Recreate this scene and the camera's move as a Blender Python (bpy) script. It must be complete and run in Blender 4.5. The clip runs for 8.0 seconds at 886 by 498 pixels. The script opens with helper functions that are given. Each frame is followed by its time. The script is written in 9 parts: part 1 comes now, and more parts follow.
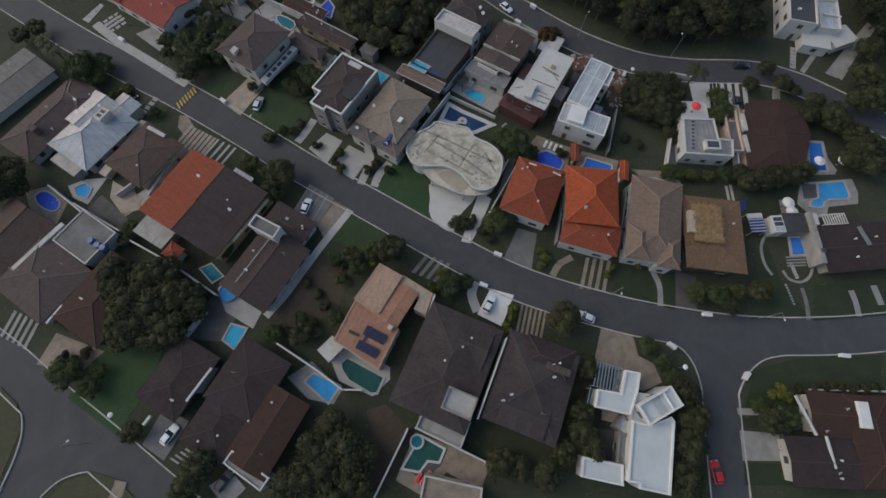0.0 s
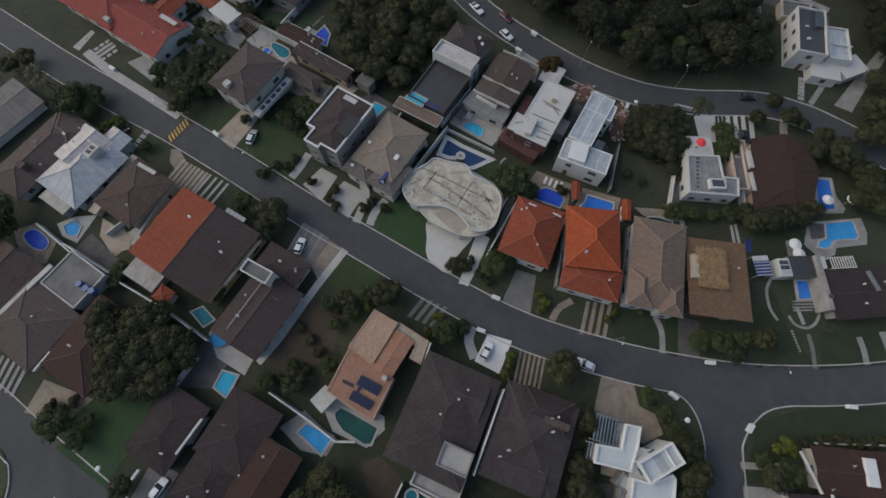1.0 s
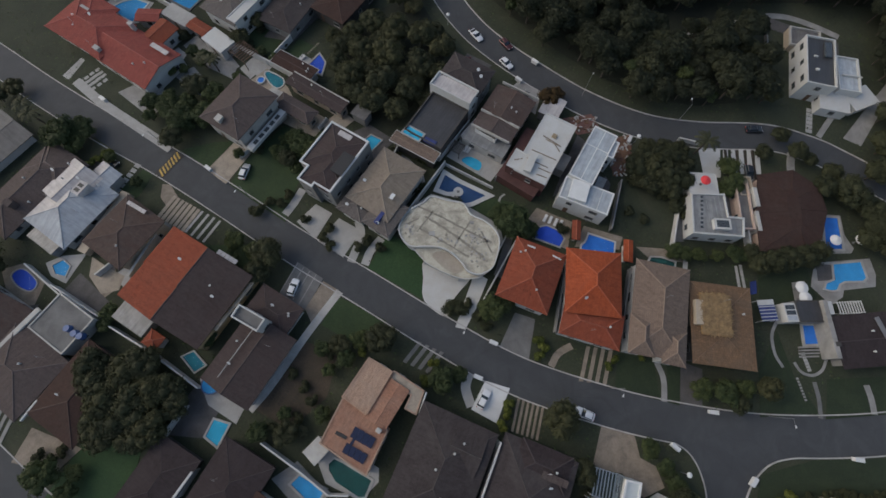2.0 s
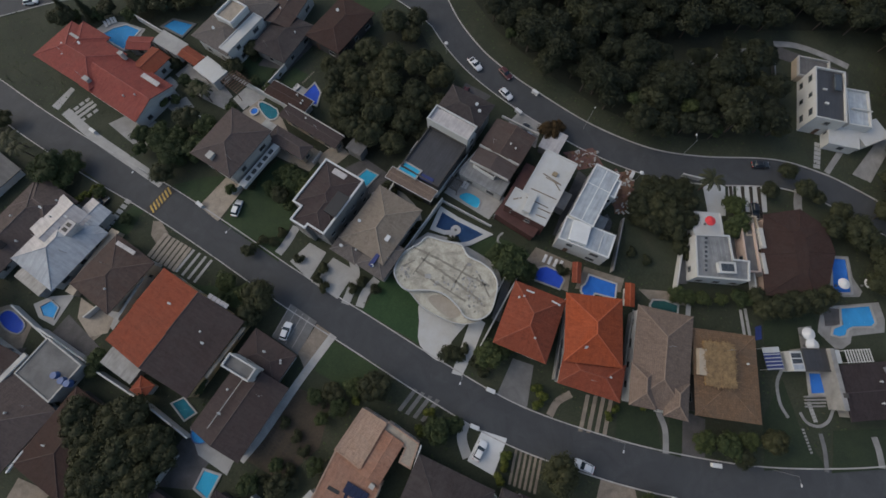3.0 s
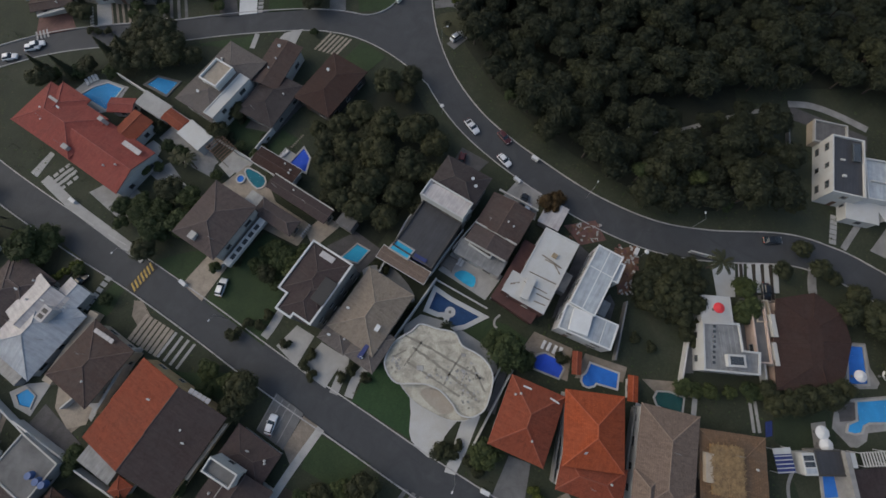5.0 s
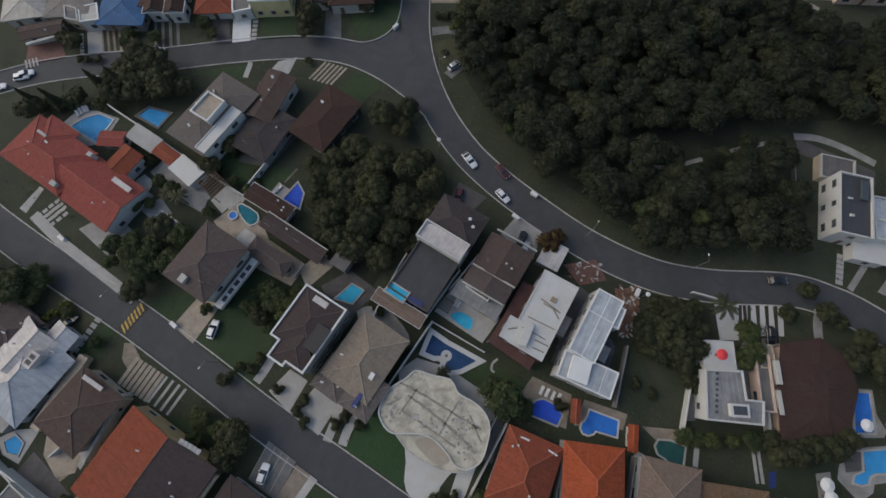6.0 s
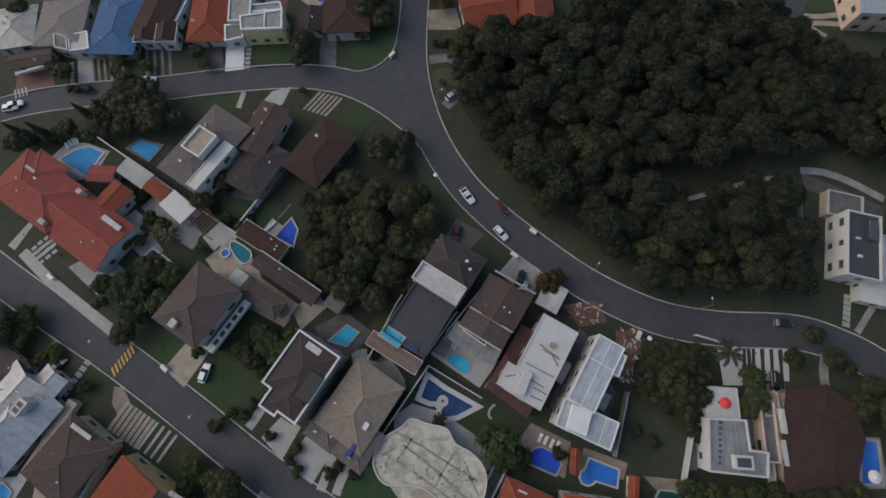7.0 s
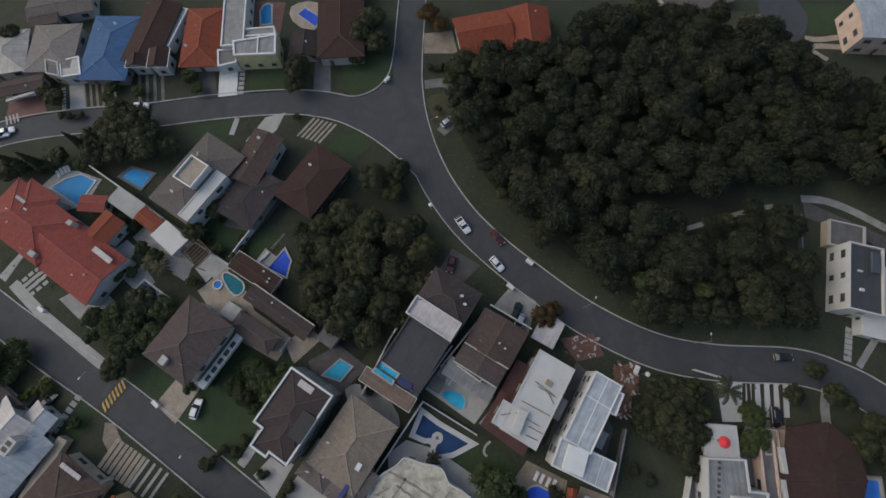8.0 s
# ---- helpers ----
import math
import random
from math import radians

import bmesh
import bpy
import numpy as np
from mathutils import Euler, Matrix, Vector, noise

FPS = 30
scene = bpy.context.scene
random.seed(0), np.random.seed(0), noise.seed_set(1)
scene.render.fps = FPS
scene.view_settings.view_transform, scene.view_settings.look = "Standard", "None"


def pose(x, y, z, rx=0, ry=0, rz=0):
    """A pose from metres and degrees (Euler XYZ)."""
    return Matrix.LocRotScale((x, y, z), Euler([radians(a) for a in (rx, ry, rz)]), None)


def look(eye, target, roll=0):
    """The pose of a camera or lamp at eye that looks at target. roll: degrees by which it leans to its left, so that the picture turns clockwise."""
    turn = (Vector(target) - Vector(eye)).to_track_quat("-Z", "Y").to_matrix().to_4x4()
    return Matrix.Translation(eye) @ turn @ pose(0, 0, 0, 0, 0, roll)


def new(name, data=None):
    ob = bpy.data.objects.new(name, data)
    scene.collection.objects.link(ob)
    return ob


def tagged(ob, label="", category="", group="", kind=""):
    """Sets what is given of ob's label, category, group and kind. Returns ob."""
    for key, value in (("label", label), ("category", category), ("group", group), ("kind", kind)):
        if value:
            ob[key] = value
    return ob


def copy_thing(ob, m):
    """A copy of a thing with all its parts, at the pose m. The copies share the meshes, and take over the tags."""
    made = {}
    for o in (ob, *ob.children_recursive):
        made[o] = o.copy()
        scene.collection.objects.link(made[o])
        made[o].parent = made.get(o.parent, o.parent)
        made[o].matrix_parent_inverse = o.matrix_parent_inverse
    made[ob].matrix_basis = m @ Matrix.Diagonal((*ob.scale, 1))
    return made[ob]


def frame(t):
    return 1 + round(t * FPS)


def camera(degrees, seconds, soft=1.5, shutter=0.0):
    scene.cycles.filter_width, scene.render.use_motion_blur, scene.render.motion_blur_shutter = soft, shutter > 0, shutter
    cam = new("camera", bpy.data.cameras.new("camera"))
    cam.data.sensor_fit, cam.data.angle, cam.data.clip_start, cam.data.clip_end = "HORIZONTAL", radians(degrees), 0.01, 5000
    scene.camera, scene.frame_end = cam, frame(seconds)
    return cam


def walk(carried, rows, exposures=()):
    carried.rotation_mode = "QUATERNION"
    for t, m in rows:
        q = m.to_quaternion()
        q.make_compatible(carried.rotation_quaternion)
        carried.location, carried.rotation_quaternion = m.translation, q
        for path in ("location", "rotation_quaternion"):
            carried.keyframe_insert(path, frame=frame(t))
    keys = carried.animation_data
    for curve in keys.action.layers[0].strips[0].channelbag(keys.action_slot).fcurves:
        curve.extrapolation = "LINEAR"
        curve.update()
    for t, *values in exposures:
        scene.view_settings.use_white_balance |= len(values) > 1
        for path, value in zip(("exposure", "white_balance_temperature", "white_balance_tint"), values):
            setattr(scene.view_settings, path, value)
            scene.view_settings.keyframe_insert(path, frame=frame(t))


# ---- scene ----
EXPOSURES = [(0.0, 0.13, 6700, 6), (8.0, 0.15, 6700, 6)]
cam = camera(92.2, 8.0, 1.6)
PATH = [
    (0, (0.52, -5.437, 87.328), (0.511, -4.774, 85.442), 1.5),
    (0.5, (0.903, -0.333, 87.887), (0.888, 0.321, 85.997), 1.2),
    (1, (1.133, 4.721, 88.439), (1.117, 5.365, 86.546), 1.1),
    (1.5, (1.398, 9.758, 88.953), (1.379, 10.392, 87.056), 0.9),
    (3, (2.213, 24.859, 90.162), (2.185, 25.466, 88.257), 0.3),
    (3.5, (2.513, 29.75, 90.487), (2.48, 30.351, 88.58), -0.0),
    (4, (2.706, 34.547, 90.709), (2.671, 35.142, 88.8), -0.2),
    (4.5, (3.0, 39.504, 91.015), (2.96, 40.092, 89.103), -0.7),
    (6, (3.744, 54.343, 92.079), (3.696, 54.906, 90.16), -1.6),
    (6.5, (4.122, 59.159, 92.24), (4.068, 59.716, 90.32), -2.2),
    (7, (4.235, 64.003, 92.578), (4.181, 64.552, 90.656), -2.3),
    (7.5, (4.564, 68.277, 92.931), (4.508, 68.824, 91.008), -2.5),
    (8, (5.165, 71.257, 93.262), (5.106, 71.803, 91.339), -2.9),
]
walk(cam, [(t, look(eye, target, roll)) for t, eye, target, roll in PATH], EXPOSURES)

# ---------------------------------------------------------------- world and light
world = bpy.data.worlds.new("sky")
scene.world = world
world.use_nodes = True
wn, wl = world.node_tree.nodes, world.node_tree.links
sky = wn.new("ShaderNodeTexSky")
sky.sky_type, sky.sun_disc = "NISHITA", False
sky.sun_elevation, sky.sun_rotation = radians(38), radians(-75)
sky.air_density, sky.dust_density, sky.ozone_density = 1.0, 3.0, 1.0
wn["Background"].inputs["Strength"].default_value = 0.15
wl.new(sky.outputs["Color"], wn["Background"].inputs["Color"])

sun_data = bpy.data.lights.new("sun", "SUN")
sun_data.energy, sun_data.angle, sun_data.color = 0.5, radians(60), (1.0, 0.93, 0.86)
sun = new("sun", sun_data)
sun.matrix_world = look((-85, 35, 66), (0, 55, 0))

# ---------------------------------------------------------------- materials
MATS = {}


def nodes_of(name):
    m = bpy.data.materials.new(name)
    m.use_nodes = True
    nt = m.node_tree
    return m, nt.nodes, nt.links, nt.nodes["Principled BSDF"]


def ramp(n, stops):
    r = n.new("ShaderNodeValToRGB")
    e = r.color_ramp.elements
    while len(e) < len(stops):
        e.new(0.5)
    for el, (p, c) in zip(e, stops):
        el.position, el.color = p, (*c, 1)
    return r


def tone(c, k):
    return tuple(min(1, max(0, v * k)) for v in c)


def noise_tex(n, l, coord, scale, detail=6, rough=0.6, dist=0.0):
    t = n.new("ShaderNodeTexNoise")
    t.inputs["Scale"].default_value, t.inputs["Detail"].default_value = scale, detail
    t.inputs["Roughness"].default_value, t.inputs["Distortion"].default_value = rough, dist
    l.new(coord, t.inputs["Vector"])
    return t.outputs["Fac"]


def mixed(n, l, fac, a, b, mode="MIX"):
    x = n.new("ShaderNodeMix")
    x.data_type, x.blend_type = "RGBA", mode
    for sock, v in ((x.inputs[0], fac), (x.inputs[6], a), (x.inputs[7], b)):
        if isinstance(v, bpy.types.NodeSocket):
            l.new(v, sock)
        elif isinstance(v, (int, float)):
            sock.default_value = v
        else:
            sock.default_value = (*v, 1)
    return x.outputs[2]


def bump(n, l, height, strength, dist, bsdf):
    b = n.new("ShaderNodeBump")
    b.inputs["Strength"].default_value, b.inputs["Distance"].default_value = strength, dist
    l.new(height, b.inputs["Height"])
    l.new(b.outputs["Normal"], bsdf.inputs["Normal"])


def plain(name, col, rough=0.7, vary=0.25, scale=0.6, fine=9.0, metal=0.0, bumps=0.25, stain=None):
    """A painted, cast or worn surface: broad stains, fine grain and a little relief."""
    m, n, l, p = nodes_of(name)
    pos = n.new("ShaderNodeNewGeometry").outputs["Position"]
    big, small = noise_tex(n, l, pos, scale, 5, 0.65, 0.4), noise_tex(n, l, pos, fine, 4)
    r = ramp(n, [(0.3, stain or tone(col, 1 - vary)), (0.68, tone(col, 1 + vary * 0.35))])
    l.new(big, r.inputs[0])
    g = ramp(n, [(0.3, tone((1, 1, 1), 1 - vary * 0.6)), (0.7, (1, 1, 1))])
    l.new(small, g.inputs[0])
    l.new(mixed(n, l, 1.0, r.outputs[0], g.outputs[0], "MULTIPLY"), p.inputs["Base Color"])
    p.inputs["Roughness"].default_value, p.inputs["Metallic"].default_value = rough, metal
    if bumps:
        bump(n, l, small, bumps, 0.03, p)
    MATS[name] = m
    return m


def tiles(name, col, row=0.36, across=0.24, rough=0.88, age=0.45, lichen=(0.09, 0.09, 0.08)):
    """Clay or concrete roof tiles in courses down the slope, weathered in patches; each object a little different."""
    m, n, l, p = nodes_of(name)
    uv = n.new("ShaderNodeTexCoord").outputs["UV"]
    pos = n.new("ShaderNodeNewGeometry").outputs["Position"]
    br = n.new("ShaderNodeTexBrick")
    br.inputs["Scale"].default_value = 1.0
    br.inputs["Brick Width"].default_value, br.inputs["Row Height"].default_value = across, row
    br.inputs["Mortar Size"].default_value, br.inputs["Mortar Smooth"].default_value = 0.035, 0.6
    br.inputs["Color1"].default_value = (*tone(col, 1.06), 1)
    br.inputs["Color2"].default_value = (*tone(col, 0.88), 1)
    br.inputs["Mortar"].default_value = (*tone(col, 0.62), 1)
    l.new(uv, br.inputs["Vector"])
    big = noise_tex(n, l, pos, 0.22, 6, 0.7, 0.8)
    r = ramp(n, [(0.38, (0, 0, 0)), (0.68, (age * 1.3, age * 1.3, age * 1.3))])
    l.new(big, r.inputs[0])
    c = mixed(n, l, r.outputs[0], br.outputs["Color"], lichen)
    blot = ramp(n, [(0.32, (0.76, 0.75, 0.75)), (0.5, (1, 1, 1)), (0.72, (1.12, 1.11, 1.10))])
    l.new(noise_tex(n, l, pos, 0.9, 7, 0.72, 1.5), blot.inputs[0])
    c = mixed(n, l, 1.0, c, blot.outputs[0], "MULTIPLY")
    streak = n.new("ShaderNodeMapping")
    streak.inputs["Scale"].default_value = (2.2, 0.25, 1)
    l.new(uv, streak.inputs["Vector"])
    s = ramp(n, [(0.3, (0.82, 0.82, 0.82)), (0.65, (1.06, 1.06, 1.06))])
    l.new(noise_tex(n, l, streak.outputs[0], 1.0, 5, 0.65), s.inputs[0])
    c = mixed(n, l, 1.0, c, s.outputs[0], "MULTIPLY")
    l.new(c, p.inputs["Base Color"])
    p.inputs["Roughness"].default_value = rough
    p.inputs["Specular IOR Level"].default_value = 0.2
    bump(n, l, br.outputs["Fac"], 0.5, -0.05, p)
    MATS[name] = m
    plain(name + "_cap", tuple(min(0.6, v * 1.15 + 0.006) for v in col), 0.8, 0.35, 0.8)
    return m


def sheet(name, col, step=0.8, rough=0.4, metal=0.0, stain=0.3):
    """Ribbed sheet roofing: seams down the slope, dirt washed along them."""
    m, n, l, p = nodes_of(name)
    uv = n.new("ShaderNodeTexCoord").outputs["UV"]
    pos = n.new("ShaderNodeNewGeometry").outputs["Position"]
    mp = n.new("ShaderNodeMapping")
    mp.inputs["Scale"].default_value = (1.6, 0.12, 1)
    l.new(uv, mp.inputs["Vector"])
    r = ramp(n, [(0.3, tone(col, 1 - stain)), (0.65, col)])
    l.new(noise_tex(n, l, mp.outputs[0], 1.0, 6, 0.7), r.inputs[0])
    g = ramp(n, [(0.3, (1 - stain, 1 - stain, 1 - stain)), (0.7, (1, 1, 1))])
    l.new(noise_tex(n, l, pos, 0.5, 5, 0.6), g.inputs[0])
    l.new(mixed(n, l, 1.0, r.outputs[0], g.outputs[0], "MULTIPLY"), p.inputs["Base Color"])
    w = n.new("ShaderNodeTexBrick")
    w.inputs["Scale"].default_value, w.inputs["Brick Width"].default_value = 1.0, step
    w.inputs["Row Height"].default_value, w.inputs["Mortar Size"].default_value = 40.0, 0.04
    l.new(uv, w.inputs["Vector"])
    bump(n, l, w.outputs["Fac"], 0.6, 0.05, p)
    p.inputs["Roughness"].default_value, p.inputs["Metallic"].default_value = rough, metal
    MATS[name] = m
    return m


def ground_cover(name, stops, scale=0.12, fine=3.0, rough=0.95, relief=0.6):
    m, n, l, p = nodes_of(name)
    pos = n.new("ShaderNodeNewGeometry").outputs["Position"]
    r = ramp(n, stops)
    l.new(noise_tex(n, l, pos, scale, 8, 0.68, 0.6), r.inputs[0])
    small = noise_tex(n, l, pos, fine, 6, 0.75)
    g = ramp(n, [(0.25, (0.5, 0.5, 0.5)), (0.75, (1.25, 1.25, 1.25))])
    l.new(small, g.inputs[0])
    l.new(mixed(n, l, 1.0, r.outputs[0], g.outputs[0], "MULTIPLY"), p.inputs["Base Color"])
    p.inputs["Roughness"].default_value = rough
    bump(n, l, small, relief, 0.12, p)
    MATS[name] = m
    return m


def leaves(name, dark, light):
    m, n, l, p = nodes_of(name)
    info = n.new("ShaderNodeObjectInfo").outputs["Random"]
    isl = n.new("ShaderNodeNewGeometry").outputs["Random Per Island"]
    r = ramp(n, [(0.0, dark), (1.0, light)])
    l.new(isl, r.inputs[0])
    g = ramp(n, [(0.0, (0.72, 0.78, 0.7)), (0.5, (0.95, 1.0, 0.9)), (1.0, (1.12, 1.1, 0.9))])
    l.new(info, g.inputs[0])
    l.new(mixed(n, l, 1.0, r.outputs[0], g.outputs[0], "MULTIPLY"), p.inputs["Base Color"])
    p.inputs["Roughness"].default_value = 0.65
    p.inputs["Specular IOR Level"].default_value = 0.25
    thin, both = n.new("ShaderNodeBsdfTranslucent"), n.new("ShaderNodeMixShader")
    l.new(p.inputs["Base Color"].links[0].from_socket, thin.inputs["Color"])
    both.inputs[0].default_value = 0.3
    l.new(p.outputs[0], both.inputs[1])
    l.new(thin.outputs[0], both.inputs[2])
    l.new(both.outputs[0], [k for k in n if k.type == "OUTPUT_MATERIAL"][0].inputs["Surface"])
    MATS[name] = m
    return m


def water(name, col, rough=0.03):
    m, n, l, p = nodes_of(name)
    pos = n.new("ShaderNodeNewGeometry").outputs["Position"]
    p.inputs["Base Color"].default_value = (*col, 1)
    p.inputs["Roughness"].default_value, p.inputs["IOR"].default_value = rough, 1.05
    p.inputs["Transmission Weight"].default_value = 1.0
    p.inputs["Specular IOR Level"].default_value = 0.3
    bump(n, l, noise_tex(n, l, pos, 1.6, 3), 0.15, 0.05, p)
    MATS[name] = m
    return m


def paint(name, col, metal=0.2, rough=0.3):
    m, n, l, p = nodes_of(name)
    p.inputs["Base Color"].default_value = (*col, 1)
    p.inputs["Metallic"].default_value, p.inputs["Roughness"].default_value = metal, rough
    p.inputs["Coat Weight"].default_value = 0.5
    MATS[name] = m
    return m


def asphalt(name):
    m, n, l, p = nodes_of(name)
    pos = n.new("ShaderNodeNewGeometry").outputs["Position"]
    r = ramp(n, [(0.25, (0.036, 0.039, 0.044)), (0.55, (0.047, 0.0505, 0.056)), (0.8, (0.063, 0.067, 0.072))])
    l.new(noise_tex(n, l, pos, 0.16, 7, 0.66, 1.2), r.inputs[0])
    small = noise_tex(n, l, pos, 14.0, 5, 0.8)
    g = ramp(n, [(0.25, (0.75, 0.75, 0.75)), (0.75, (1.15, 1.15, 1.15))])
    l.new(small, g.inputs[0])
    c = mixed(n, l, 1.0, r.outputs[0], g.outputs[0], "MULTIPLY")
    v = n.new("ShaderNodeTexVoronoi")
    v.feature = "DISTANCE_TO_EDGE"
    v.inputs["Scale"].default_value = 0.11
    l.new(pos, v.inputs["Vector"])
    k = ramp(n, [(0.0, (0.9, 0.9, 0.9)), (0.012, (1, 1, 1))])
    l.new(v.outputs["Distance"], k.inputs[0])
    l.new(mixed(n, l, 1.0, c, k.outputs[0], "MULTIPLY"), p.inputs["Base Color"])
    p.inputs["Roughness"].default_value = 0.85
    bump(n, l, small, 0.4, 0.02, p)
    MATS[name] = m


asphalt("asphalt")
plain("kerb", (0.42, 0.41, 0.40), 0.85, 0.35, 0.35)
plain("white", (0.43, 0.44, 0.445), 0.6, 0.22, 0.35, stain=(0.42, 0.41, 0.39))
plain("bright", (0.57, 0.58, 0.585), 0.5, 0.1, 0.4)
plain("offwhite", (0.40, 0.39, 0.37), 0.7, 0.25, 0.35)
plain("beige_wall", (0.38, 0.32, 0.25), 0.75, 0.25, 0.4)
plain("pink_wall", (0.50, 0.38, 0.32), 0.75, 0.2, 0.4)
plain("ochre_wall", (0.42, 0.30, 0.16), 0.75, 0.25, 0.4)
plain("grey_wall", (0.20, 0.195, 0.19), 0.75, 0.25, 0.4)
plain("red_wall", (0.075, 0.031, 0.028), 0.75, 0.3, 0.4)
plain("dark_wall", (0.06, 0.055, 0.052), 0.75, 0.3, 0.4)
plain("yellow_wall", (0.45, 0.40, 0.22), 0.7, 0.2, 0.4)
plain("concrete", (0.27, 0.265, 0.26), 0.85, 0.3, 0.3, stain=(0.18, 0.175, 0.17))
plain("grey_concrete", (0.15, 0.148, 0.148), 0.85, 0.35, 0.3)
plain("pale_concrete", (0.34, 0.335, 0.325), 0.8, 0.22, 0.25)
plain("stained_deck", (0.42, 0.395, 0.33), 0.85, 0.4, 0.5, 5.0, stain=(0.27, 0.25, 0.205))
for el, at in zip([n for n in MATS["stained_deck"].node_tree.nodes if n.type == "VALTORGB"][0].color_ramp.elements, (0.36, 0.60)):
    el.position = at
plain("mossy_seam", (0.17, 0.16, 0.135), 0.95, 0.5, 1.6, 6.0, stain=(0.27, 0.25, 0.21))
plain("rust_stain", (0.27, 0.23, 0.19), 0.95, 0.4, 0.9, 5.0, stain=(0.36, 0.33, 0.275))
plain("beige_paving", (0.33, 0.28, 0.225), 0.8, 0.3, 0.5, 4.0)
plain("tan_paving", (0.24, 0.20, 0.16), 0.85, 0.35, 0.5, 4.0)
plain("red_paving", (0.15, 0.075, 0.064), 0.85, 0.35, 0.4, 4.0)
plain("dark_paving", (0.085, 0.08, 0.08), 0.85, 0.35, 0.4, 4.0)
plain("soil", (0.05, 0.04, 0.03), 0.95, 0.5, 0.3, 3.0)
plain("clay_soil", (0.20, 0.11, 0.07), 0.95, 0.5, 0.4, 3.0)
plain("wood", (0.12, 0.07, 0.045), 0.7, 0.35, 0.8)
plain("straw", (0.29, 0.195, 0.095), 0.9, 0.5, 1.5, 9.0, stain=(0.14, 0.095, 0.055))
plain("pale_wood", (0.32, 0.25, 0.16), 0.7, 0.35, 0.8)
plain("bark", (0.07, 0.055, 0.045), 0.9, 0.4, 1.5)
plain("tank_plastic", (0.05, 0.10, 0.25), 0.5, 0.15)
plain("red_cloth", (0.62, 0.04, 0.05), 0.8, 0.15)
plain("blue_tarp", (0.02, 0.035, 0.16), 0.55, 0.35, 0.6)
plain("white_cloth", (0.6, 0.6, 0.6), 0.8, 0.1)
plain("black_plastic", (0.015, 0.015, 0.017), 0.5, 0.2)
plain("grey_metal", (0.30, 0.31, 0.32), 0.45, 0.2, metal=0.6)
plain("yellow_paint", (0.50, 0.33, 0.07), 0.7, 0.45, 1.2, 6.0)
plain("black_paint", (0.035, 0.033, 0.032), 0.8, 0.3, 1.2)
tiles("orange_tile", (0.325, 0.072, 0.029), age=0.3, lichen=(0.22, 0.064, 0.036))
tiles("rust_tile", (0.235, 0.060, 0.033), age=0.35, lichen=(0.165, 0.06, 0.04))
tiles("red_tile", (0.265, 0.066, 0.054), age=0.3, lichen=(0.18, 0.066, 0.057))
tiles("brown_tile", (0.086, 0.057, 0.049), age=0.45, lichen=(0.085, 0.072, 0.068))
tiles("brick_tile", (0.068, 0.033, 0.027), age=0.4, lichen=(0.056, 0.04, 0.035))
tiles("dark_tile", (0.050, 0.041, 0.042), age=0.5, lichen=(0.072, 0.064, 0.064))
tiles("mauve_tile", (0.038, 0.028, 0.030), age=0.5, lichen=(0.050, 0.041, 0.043))
tiles("plum_tile", (0.098, 0.076, 0.072), age=0.4, lichen=(0.082, 0.070, 0.068))
tiles("grey_tile", (0.145, 0.126, 0.118), age=0.4, lichen=(0.11, 0.10, 0.095))
tiles("taupe_tile", (0.188, 0.139, 0.112), age=0.3, lichen=(0.150, 0.114, 0.095))
tiles("ash_tile", (0.235, 0.212, 0.196), age=0.3, lichen=(0.20, 0.18, 0.168))
tiles("beige_tile", (0.245, 0.205, 0.165), age=0.35, lichen=(0.21, 0.17, 0.145))
tiles("umber_tile", (0.056, 0.031, 0.026), age=0.35, lichen=(0.048, 0.036, 0.032))
tiles("cocoa_tile", (0.066, 0.048, 0.047), age=0.45, lichen=(0.062, 0.052, 0.051))
tiles("sand_tile", (0.24, 0.165, 0.105), age=0.5, lichen=(0.17, 0.14, 0.11))
tiles("salmon_tile", (0.40, 0.27, 0.20), age=0.5, lichen=(0.33, 0.25, 0.20))
tiles("coral_tile", (0.33, 0.17, 0.115), age=0.4, lichen=(0.28, 0.19, 0.15))
tiles("thatch", (0.30, 0.18, 0.08), row=0.5, across=0.9, age=0.6, lichen=(0.17, 0.12, 0.075))
tiles("bark_shingle", (0.165, 0.102, 0.062), row=0.45, across=0.5, age=0.5, lichen=(0.11, 0.085, 0.065))
sheet("white_sheet", (0.58, 0.57, 0.57))
sheet("glassy_sheet", (0.42, 0.46, 0.50), 0.9, 0.25)
sheet("blue_sheet", (0.020, 0.098, 0.245), 0.7, 0.8)
sheet("pale_blue_sheet", (0.37, 0.405, 0.455), 0.8, 0.65)
sheet("pale_sheet", (0.52, 0.49, 0.49), 0.8, 0.65)
sheet("grey_sheet", (0.20, 0.20, 0.21), 0.7, 0.5)
sheet("zinc_sheet", (0.26, 0.265, 0.27), 0.9, 0.45, stain=0.4)
sheet("felt_roof", (0.135, 0.13, 0.13), 1.2, 0.8, stain=0.35)
sheet("dark_sheet", (0.05, 0.05, 0.055), 0.7, 0.45)
ground_cover("ground_grass", [(0.25, (0.021, 0.026, 0.015)), (0.5, (0.031, 0.039, 0.021)), (0.75, (0.050, 0.050, 0.031))])
ground_cover("lawn_green", [(0.25, (0.019, 0.037, 0.014)), (0.75, (0.036, 0.060, 0.021))], 0.2, 4.0)
ground_cover("lawn_deep", [(0.25, (0.013, 0.022, 0.010)), (0.6, (0.021, 0.034, 0.014)), (0.85, (0.030, 0.040, 0.018))], 0.25, 4.0)
